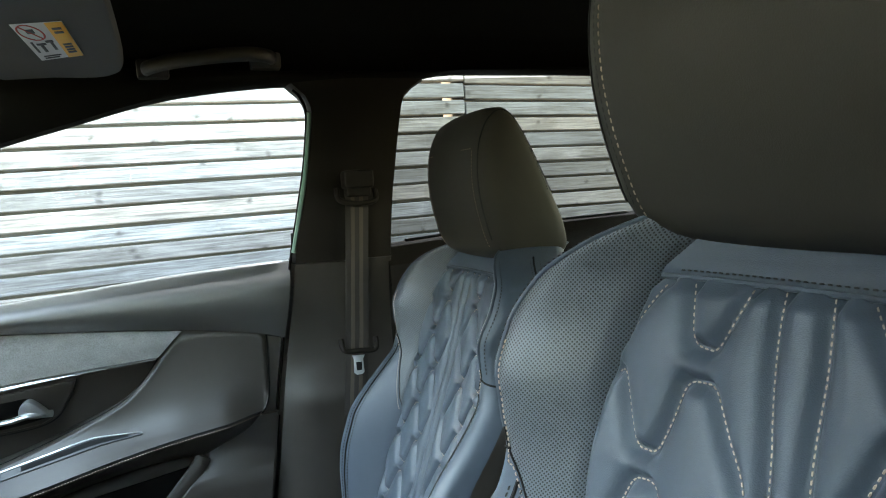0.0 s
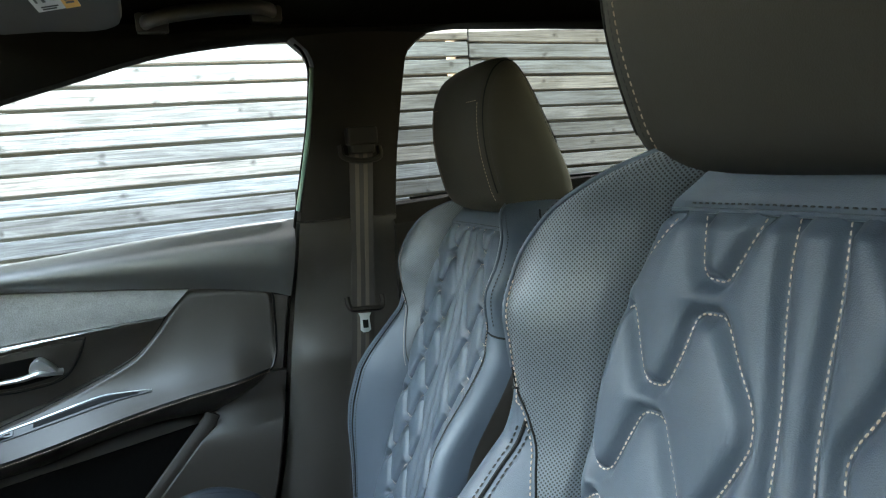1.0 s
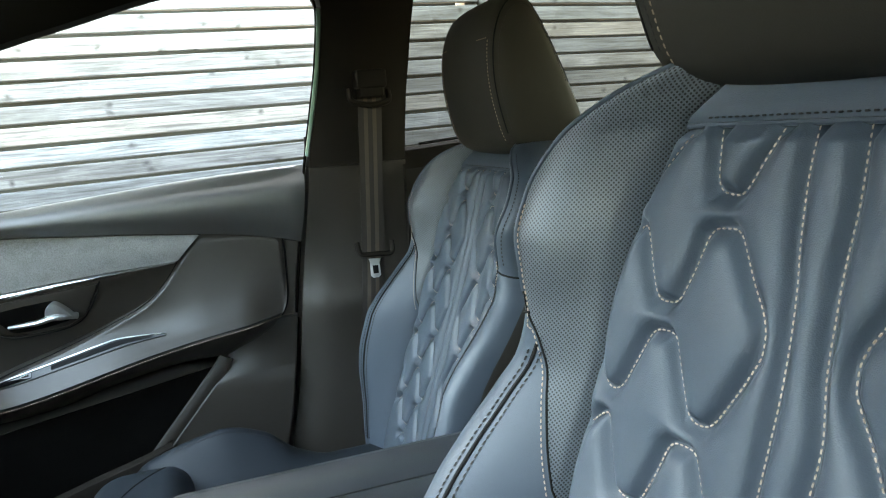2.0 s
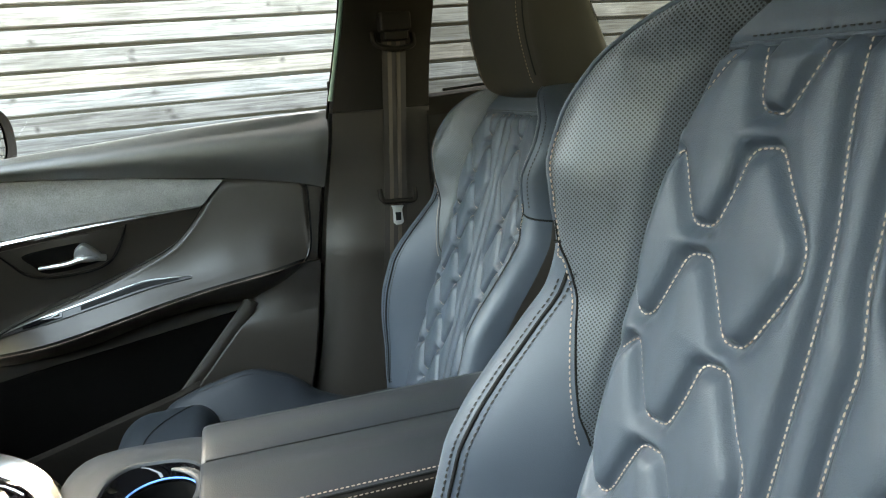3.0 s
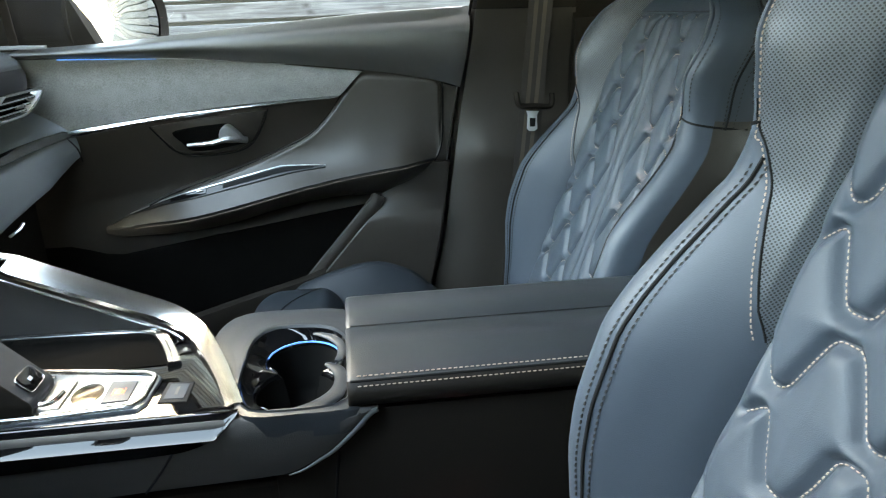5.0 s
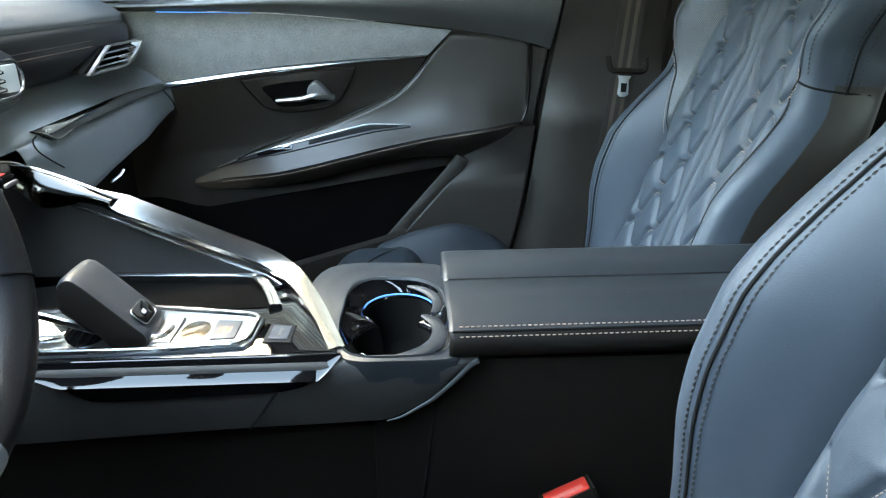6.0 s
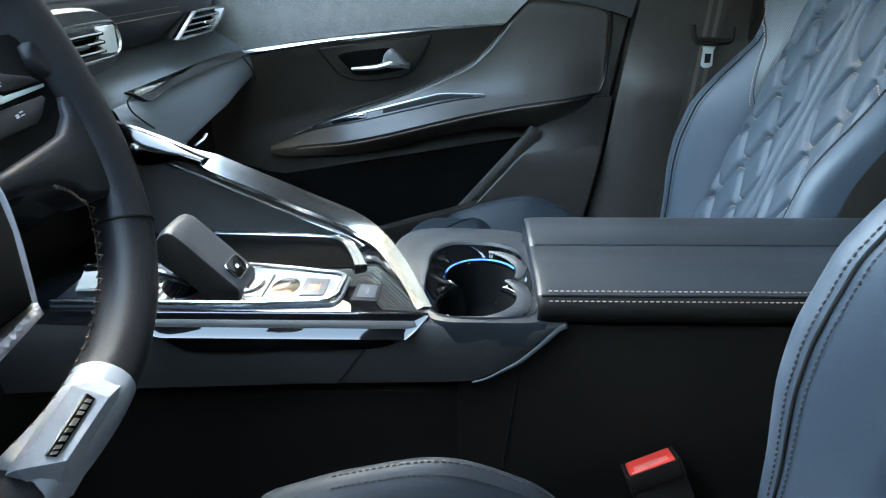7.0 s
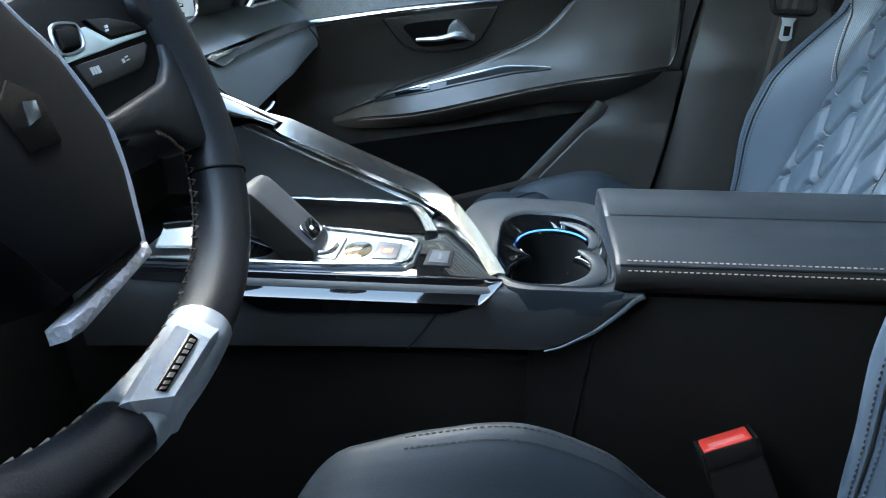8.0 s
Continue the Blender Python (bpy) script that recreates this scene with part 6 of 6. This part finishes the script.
part("panel_joint", tube(spline([(-0.640, 0.842, 0.682), (-0.6375, 0.826, 0.678), (-0.6365, 0.830, 0.665), (-0.6365, 0.855, 0.647), (-0.6365, 0.890, 0.626)], 5), disc(0.0012, 0.0012, 6), up=(1, 0, 0)), GROOVE, dash)
part("ledge_joint", tube(spline([(-0.686, 1.300, 0.708), (-0.660, 1.306, 0.697), (-0.636, 1.310, 0.683), (-0.612, 1.312, 0.655), (-0.606, 1.312, 0.628)], 5), disc(0.0015, 0.0015, 6), up=(0, 1, 0)), GROOVE, dash)
# Instrument hood out of view, raised to keep windscreen light off the driver seat.
hood = [[(x, y, 0.845 + h * max(0.0, 1 - abs((y - 0.14) / 0.30) ** 4)) for y in np.linspace(-0.16, 0.44, 21)] for x, h in ((-0.92, 0.0), (-0.86, 0.11), (-0.78, 0.165), (-0.70, 0.175), (-0.665, 0.165), (-0.655, 0.14), (-0.66, 0.0))]
part("instrument_hood", grid(hood), HARD, dash, "unseen black instrument hood, sized to shade the driver seat", sharp=50)
part("lower_dash", box(-1.10, -0.70, -0.2, 1.30, 0.25, 0.72, 0.02, 3), HARD, dash)
part("glove_latch", tube([(-0.650, 1.060, 0.556), (-0.638, 1.074, 0.565), (-0.634, 1.082, 0.573)], disc(0.004, 0.002, 6)), STEEL, dash)


VENT_END = mottled("vent_end_silver", (0.82, 0.84, 0.86), 0.42, metal=0.35, grain=600, bump=0.03, vary=0.05, voronoi=False)


def vent(y0, y1, z0, z1, x, lean, bar, name):
    """An air vent: bright frame with a rounded outer end, dark throat, three blades and a slider; bar adds the slanted inner bar."""
    def at(u, v, d=0.0):
        return (x + d, y0 + (y1 - y0) * u + lean * (v - 0.5), z0 + (z1 - z0) * v)
    vt = part(name, slab([[at(u, v, -0.010) for u in np.linspace(0, 0.98, 8)] for v in (0.03, 0.5, 0.97)], (-0.02, 0, 0)), GROOVE, dash, "dark vent throat")
    r = 0.42 * (z1 - z0) / (y1 - y0)
    end = [(0.0, 0.0), (0.35, 0.0), (0.7, 0.0), (1 - r, 0.01), (1 - 0.35 * r, 0.10), (1.0, 0.32), (1.0, 0.68), (1 - 0.35 * r, 0.90), (1 - r, 0.99), (0.7, 1.0), (0.35, 1.0), (0.0, 1.0)]
    part("vent_frame", tube([at(u, v, 0.004) for u, v in spline(end, 4)], lambda k: disc(0.0022, 0.0009 + 0.0026 * math.exp(-((k - 0.5) / 0.13) ** 2), 8), up=(1, 0, 0)), CHROME, vt, "bright vent frame")
    for v in (0.26, 0.5, 0.74):
        part("blade", slab([[at(u, v, 0.003) for u in np.linspace(0.03, 0.84, 8)], [at(u, v + 0.10, -0.010) for u in np.linspace(0.03, 0.84, 8)]], (0, 0, -0.0035)), PIANO, vt)
        part("blade_edge", tube([at(u, v - 0.02, 0.0032) for u in np.linspace(0.03, 0.82, 6)], disc(0.0009, 0.0012, 6)), STEEL, vt)
    part("end_plate", slab([[at(0.85 + 0.12 * k, v, 0.004 - 0.009 * (1 - k) ** 2) for k in (0, 0.33, 0.66, 1)] for v in np.linspace(0.12, 0.88, 5)], (-0.003, 0, 0)), VENT_END, vt, "bright hollowed end")
    part("slider", box(x + 0.003, x + 0.010, y0 + (y1 - y0) * 0.40, y0 + (y1 - y0) * 0.60, (z0 + z1) / 2 - 0.005, (z0 + z1) / 2 + 0.001, 0.0015), CHROME, vt)
    if bar:
        part("vent_bar", slab([[at(u, v, 0.004) for u in (-0.04, 0.02)] for v in (0, 0.5, 1)], (-0.006, 0, 0)), STEEL, vt, "slanted pale vent bar")


vent(1.082, 1.245, 0.738, 0.776, -0.642, 0.092, True, "vent")
vent(0.60, 0.815, 0.742, 0.786, -0.632, 0.0, False, "vent")
part("vent_pod", tube([(-0.74, 0.715, 0.762), (-0.68, 0.715, 0.762), (-0.652, 0.715, 0.762), (-0.640, 0.715, 0.762)], lambda k: disc(0.128 - 0.006 * max(0, k - 0.66) * 3, 0.043 - 0.004 * max(0, k - 0.66) * 3, 32, 3.2), up=(0, 0, 1)), DASH, dash, "rounded vent surround")
screen = thing("touch_screen", (-0.66, 0.58, 0.80), "black touch screen on top of the dashboard", "screen")
part("screen_body", box(-0.70, -0.683, 0.40, 0.735, 0.825, 0.97, 0.005, 3), PIANO, screen)
part("screen_edge", box(-0.6845, -0.6815, 0.403, 0.732, 0.827, 0.831, 0.001), STEEL, screen)
keys = thing("toggle_keys", (-0.60, 0.62, 0.64), "row of black and chrome toggle keys with a red hazard key", "toggle switches")
for i in range(4):
    y = 0.552 + 0.033 * i
    k = part("toggle_key", box(-0.640, -0.585, y, y + 0.027, 0.655 + 0.002 * i, 0.668 + 0.002 * i, 0.003), PIANO, keys)
    if i == 3:
        part("hazard_mark", box(-0.606, -0.592, y + 0.007, y + 0.020, 0.668 + 0.002 * i, 0.6688 + 0.002 * i, 0.0003), RED, k, "red hazard mark")
    part("key_tip", box(-0.586, -0.582, y + 0.001, y + 0.026, 0.656 + 0.002 * i, 0.661 + 0.002 * i, 0.0015), STEEL, k)
part("key_carrier", box(-0.72, -0.62, 0.50, 0.70, 0.60, 0.69, 0.008, 3), PIANO, keys)

# ---- steering wheel ----
WC = Vector((-0.437, 0.161, 0.7765))
WN = Vector((0.934, -0.040, 0.3535)).normalized()
WU = Vector((0.043, 0.999, 0)).normalized()
WV = WN.cross(WU)


def wheel_at(u, v, d=0.0):
    return tuple(WC + WU * u + WV * v + WN * d)


wheel = thing("steering_wheel", tuple(WC), "compact black leather steering wheel with copper stitching and aluminium inserts", "steering wheel")
rim_line = [(0.1755 * math.copysign(abs(math.cos(q)) ** 0.88, math.cos(q)), 0.161 * math.copysign(abs(math.sin(q)) ** 0.88, math.sin(q))) for q in np.linspace(math.pi / 2, -1.5 * math.pi, 133)[:-1]]
part("rim", tube([wheel_at(u, v) for u, v in rim_line], disc(0.0175, 0.0185, 20), up=WN, closed=True), LEATHER_WHEEL, wheel, "black leather rim", sharp=180)


def rim_skin(k, turn, out=0.0):
    """On the rim's skin, k along its line, turned by degrees from the inside towards the front."""
    i, f = int(k) % len(rim_line), k - int(k)
    p, q = rim_line[i], rim_line[(i + 1) % len(rim_line)]
    u, v = p[0] + (q[0] - p[0]) * f, p[1] + (q[1] - p[1]) * f
    r = math.hypot(u, v)
    inward = (0.0176 + out) * math.cos(radians(turn)) / r
    return wheel_at(u * (1 - inward), v * (1 - inward), (0.0186 + out) * math.sin(radians(turn)))


def zigzag(k0, k1):
    return [rim_skin(k, -27 + (13 if i % 2 else -13), 0.0004) for i, k in enumerate(np.arange(k0, k1, 0.62))]


part("rim_stitching", tube(zigzag(38, 92), disc(0.00085, 0.00085, 6), up=WN), COPPER, wheel, "copper zigzag stitching")
part("rim_seam", tube([rim_skin(k, -27) for k in np.linspace(38, 92, 120)], disc(0.0008, 0.0008, 6), up=WN), GROOVE, wheel)
for i in (44, 88):
    u, v = rim_line[i]
    ring = [tuple(Vector(wheel_at(u, v)) + (Vector((wheel_at(u, v))) - WC).normalized() * 0.0180 * math.cos(a) + WN * 0.0190 * math.sin(a)) for a in np.linspace(0, 2 * math.pi, 20)[:-1]]
    part("rim_joint", tube(ring, disc(0.0009, 0.0009, 6), up=(0, 0, 1), closed=True), GROOVE, wheel)
# faceted aluminium insert let into the lower rim
iA, iB, iC, iD, iE, iF = [wheel_at(*q) for q in ((0.0250, -0.1340, 0.018), (0.0734, -0.1584, 0.012), (0.0589, -0.1669, 0.012), (-0.0063, -0.1771, 0.012), (-0.0186, -0.1722, 0.012), (-0.0277, -0.1435, 0.018))]
iP, iQ = wheel_at(0.0336, -0.1504, 0.025), wheel_at(-0.0098, -0.1558, 0.025)
skirt = [wheel_at(*q) for q in ((0.0250, -0.1350, 0.011), (0.0720, -0.1570, 0.005), (0.0580, -0.1655, 0.005), (-0.0060, -0.1753, 0.005), (-0.0180, -0.1708, 0.005), (-0.0270, -0.1445, 0.011))]
SILVER = mottled("satin_silver_paint", (0.50, 0.535, 0.58), 0.38, metal=0.35, grain=500, bump=0.04, vary=0.05, voronoi=False)
ins_v = [iA, iB, iC, iD, iE, iF, iP, iQ] + skirt
ins_f = [(0, 1, 6), (1, 2, 6), (2, 3, 7, 6), (3, 4, 7), (4, 5, 7), (5, 0, 6, 7)] + [(i, 8 + i, 8 + (i + 1) % 6, (i + 1) % 6) for i in range(6)]
ins_p = part("insert", (ins_v, ins_f), SILVER, wheel, "faceted aluminium insert with dark badge plate", sharp=5)

sleeve = [(0.1755 * math.copysign(abs(math.cos(q)) ** 0.88, math.cos(q)), -0.161 * abs(math.sin(q)) ** 0.88) for q in np.radians(np.linspace(-72.0, -96.0, 20))]
part("sleeve", tube([wheel_at(u, v) for u, v in sleeve], disc(0.0181, 0.0191, 20), up=WN), SILVER, ins_p)


def on_insert(s, t, d):
    """On the insert's inner facet: s along it, t across from the inner edge to the ridge."""
    a = Vector(iA).lerp(Vector(iF), s)
    b = Vector(iP).lerp(Vector(iQ), s)
    return tuple(a.lerp(b, t) + WN * d)


part("badge_plate", plate([(0.05, 0.42), (0.88, 0.42), (0.92, 0.68), (0.09, 0.68)], lambda u, v, d: on_insert(u, v, d), 0.0012, 0.0), PIANO, ins_p)
part("lettering", join(*[plate([(k, 0.48), (k + w, 0.48), (k + w, 0.62), (k, 0.62)], lambda u, v, d: on_insert(u, v, 0.0013 + d), 0.0004, 0.0) for k, w in ((0.12, 0.05), (0.20, 0.07), (0.30, 0.05), (0.40, 0.10), (0.54, 0.05), (0.64, 0.07), (0.76, 0.05), (0.84, 0.04))]), STEEL, ins_p)
# hub, spokes, keys
side_out = [(0.022, 0.050), (0.033, 0.027), (0.0455, 0.005), (0.0525, -0.030), (0.0465, -0.055), (0.0385, -0.073), (0.0300, -0.0905)]
hub_out = [(-u, v) for u, v in side_out[::-1]] + side_out
hub_out = hub_out[::-1]
hub = part("airbag_cover", plate(hub_out, lambda u, v, d: wheel_at(u, v, -0.035 + d), 0.062, 0.012), HUB, wheel, "matt black airbag cover")
HUB_STEEL = mottled("hub_steel", (0.5, 0.54, 0.63), 0.4, metal=0.1, grain=500, bump=0.03, vary=0.05)
for sgn in (1, -1):
    part("hub_line", tube([wheel_at(sgn * u * 1.03, v * 1.02, 0.017) for u, v in spline(side_out if sgn > 0 else side_out[:4], 5)], lambda k: disc(0.0022 + 0.0012 * k, 0.0042, 8), up=WN), HUB_STEEL, hub, "bright hub edging")
part("badge", plate([(-0.010, -0.030), (0.010, -0.030), (0.013, -0.010), (0.0, 0.0), (-0.013, -0.010)], lambda u, v, d: wheel_at(u, v, 0.027 + d), 0.0012, 0.0006), HARD, hub, "plain dark maker's shield")
part("bright_patch", plate([(-0.003, -0.020), (0.006, -0.018), (0.008, -0.011), (0.001, -0.010)], lambda u, v, d: wheel_at(u, v, 0.0281 + d), 0.0008, 0.0003), SATIN, hub)
part("lower_band", plate([(0.0315, -0.0890), (0.0310, -0.0960), (-0.0300, -0.1040), (-0.0405, -0.1030), (-0.0385, -0.0965), (0.0100, -0.0918)][::-1], lambda u, v, d: wheel_at(u, v, 0.012 + d), 0.012, 0.0025), mottled("pitted_silver", (0.5, 0.49, 0.52), 0.45, metal=0.2, grain=330, bump=1.0, vary=0.3), hub, "pitted silver insert")
for sgn in (1, -1):
    sp = part("spoke", plate([(sgn * 0.035, 0.035), (sgn * 0.10, 0.046), (sgn * 0.168, 0.044), (sgn * 0.168, -0.012), (sgn * 0.140, -0.032), (sgn * 0.085, -0.048), (sgn * 0.045, -0.045)][::sgn], lambda u, v, d: wheel_at(u, v, -0.024 + d), 0.026, 0.008), HUB, wheel)
    kp = part("key_pad", plate([(sgn * u, v) for u, v in ((0.070, 0.026), (0.100, 0.034), (0.132, 0.0285), (0.150, 0.019), (0.1605, 0.008), (0.153, -0.009), (0.138, -0.0195), (0.116, -0.0225), (0.082, -0.026), (0.060, -0.012))][::sgn], lambda u, v, d: wheel_at(u, v, -0.008 + d), 0.009, 0.003), mottled("key_pad_black", (0.007, 0.007, 0.008), 0.10, spec=0.5, grain=900, bump=0.03, vary=0.1), sp, "gloss black key pad")
    for outline in (((0.0735, 0.0012), (0.0775, -0.0125), (0.128, -0.0100), (0.1347, -0.0065), (0.145, 0.0015), (0.1438, 0.0040)), ((0.115, 0.0110), (0.149, 0.0120), (0.1428, 0.0165), (0.122, 0.0215), (0.101, 0.0225), (0.1085, 0.0160))):
        part("key", plate([(sgn * u, v) for u, v in outline][::sgn], lambda u, v, d: wheel_at(u, v, 0.0005 + d), 0.005, 0.0015), mottled("key_grey", (0.019, 0.020, 0.022), 0.45, spec=0.4, grain=900, bump=0.08, vary=0.1), kp, "dark satin key")
    part("bright_bar", plate([(sgn * u, v) for u, v in ((0.069, 0.0032), (0.105, 0.0052), (0.1505, 0.0084), (0.1512, 0.0104), (0.1137, 0.0094), (0.1060, 0.0147), (0.0985, 0.0190), (0.0930, 0.0186), (0.0890, 0.0085), (0.0705, 0.0064))][::sgn], lambda u, v, d: wheel_at(u, v, 0.0030 + d), 0.002, 0.0006), mottled("pale_key_bar", (0.52, 0.62, 0.63), 0.42, metal=0.3, grain=500, bump=0.03, vary=0.05), kp, "pale satin bar running out into a wedge")
    part("roller_frame", tube([wheel_at(sgn * u, v, 0.0045) for u, v in spline([(0.0725, 0.0215), (0.0870, 0.0222), (0.0925, 0.0192), (0.0885, 0.0090), (0.0700, 0.0080)], 4, closed=True)], disc(0.0011, 0.0011, 6), up=WN, closed=True), SATIN, kp, "satin frame round the roller")
    part("roller", plate([(sgn * u, v) for u, v in ((0.0720, 0.0100), (0.0870, 0.0105), (0.0905, 0.0185), (0.0860, 0.0205), (0.0735, 0.0200))][::sgn], lambda u, v, d: wheel_at(u, v, 0.0012 + d), 0.005, 0.0015), HUB, kp)
    for u0, v0, bars in ((0.0868, -0.0048, ((-0.004, -0.0012, 0.0018, 0.0042), (-0.0015, -0.0012, 0.0018, 0.0042), (0.001, -0.0012, 0.0028, 0.0042))), (0.1162, -0.0031, ((-0.004, -0.0014, 0.0026, 0.0026), (0.0002, -0.0008, 0.0034, 0.0010), (0.0002, 0.0010, 0.0030, 0.0012))), (0.1140, 0.0158, ((-0.0022, -0.0018, 0.0032, 0.0014), (-0.0010, 0.0, 0.0030, 0.0018)))):
        part("key_mark", join(*[plate([(sgn * (u0 + x), v0 + y), (sgn * (u0 + x + w), v0 + y + 0.0003), (sgn * (u0 + x + w), v0 + y + h), (sgn * (u0 + x), v0 + y + h - 0.0003)][::sgn], lambda p, q, d: wheel_at(p, q, 0.0056 + d), 0.0004, 0.0) for x, y, w, h in bars]), PRINT_WHITE, kp, "white key marks")
FLARE = [(0.060, -0.029), (0.084, -0.0268), (0.116, -0.0232), (0.138, -0.0203), (0.1525, -0.0105), (0.1615, 0.006), (0.1585, 0.0130), (0.148, 0.0215), (0.150, 0.034), (0.168, 0.040), (0.176, 0.020), (0.1755, -0.010), (0.170, -0.042), (0.163, -0.060), (0.150, -0.066), (0.138, -0.0645), (0.1285, -0.059), (0.1225, -0.0525), (0.110, -0.0465), (0.0835, -0.042), (0.062, -0.040)]
for sgn in (1, -1):
    part("leather_flare", plate([(sgn * u, v) for u, v in FLARE][::sgn], lambda u, v, d: wheel_at(u, v, -0.018 + d), 0.027, 0.005), LEATHER_WHEEL, wheel, "black leather where the spoke meets the rim", sharp=60)
low_edge = resample(spline([(0.107, -0.0462), (0.1135, -0.0485), (0.1205, -0.0522), (0.127, -0.0585), (0.134, -0.0640)], 6), 0.0019)
part("rim_stitching", tube([wheel_at(u, v - (0.0005 if i % 2 else -0.0030), 0.0068 - 0.007 * i / len(low_edge)) for i, (u, v) in enumerate(low_edge)], disc(0.00085, 0.00085, 6), up=WN), COPPER, wheel, "copper zigzag stitching")
part("column", tube([wheel_at(0, -0.01, -0.035), wheel_at(0, -0.02, -0.12), wheel_at(0, -0.03, -0.30)], disc(0.055, 0.05, 16), up=(0, 1, 0)), HARD, wheel)
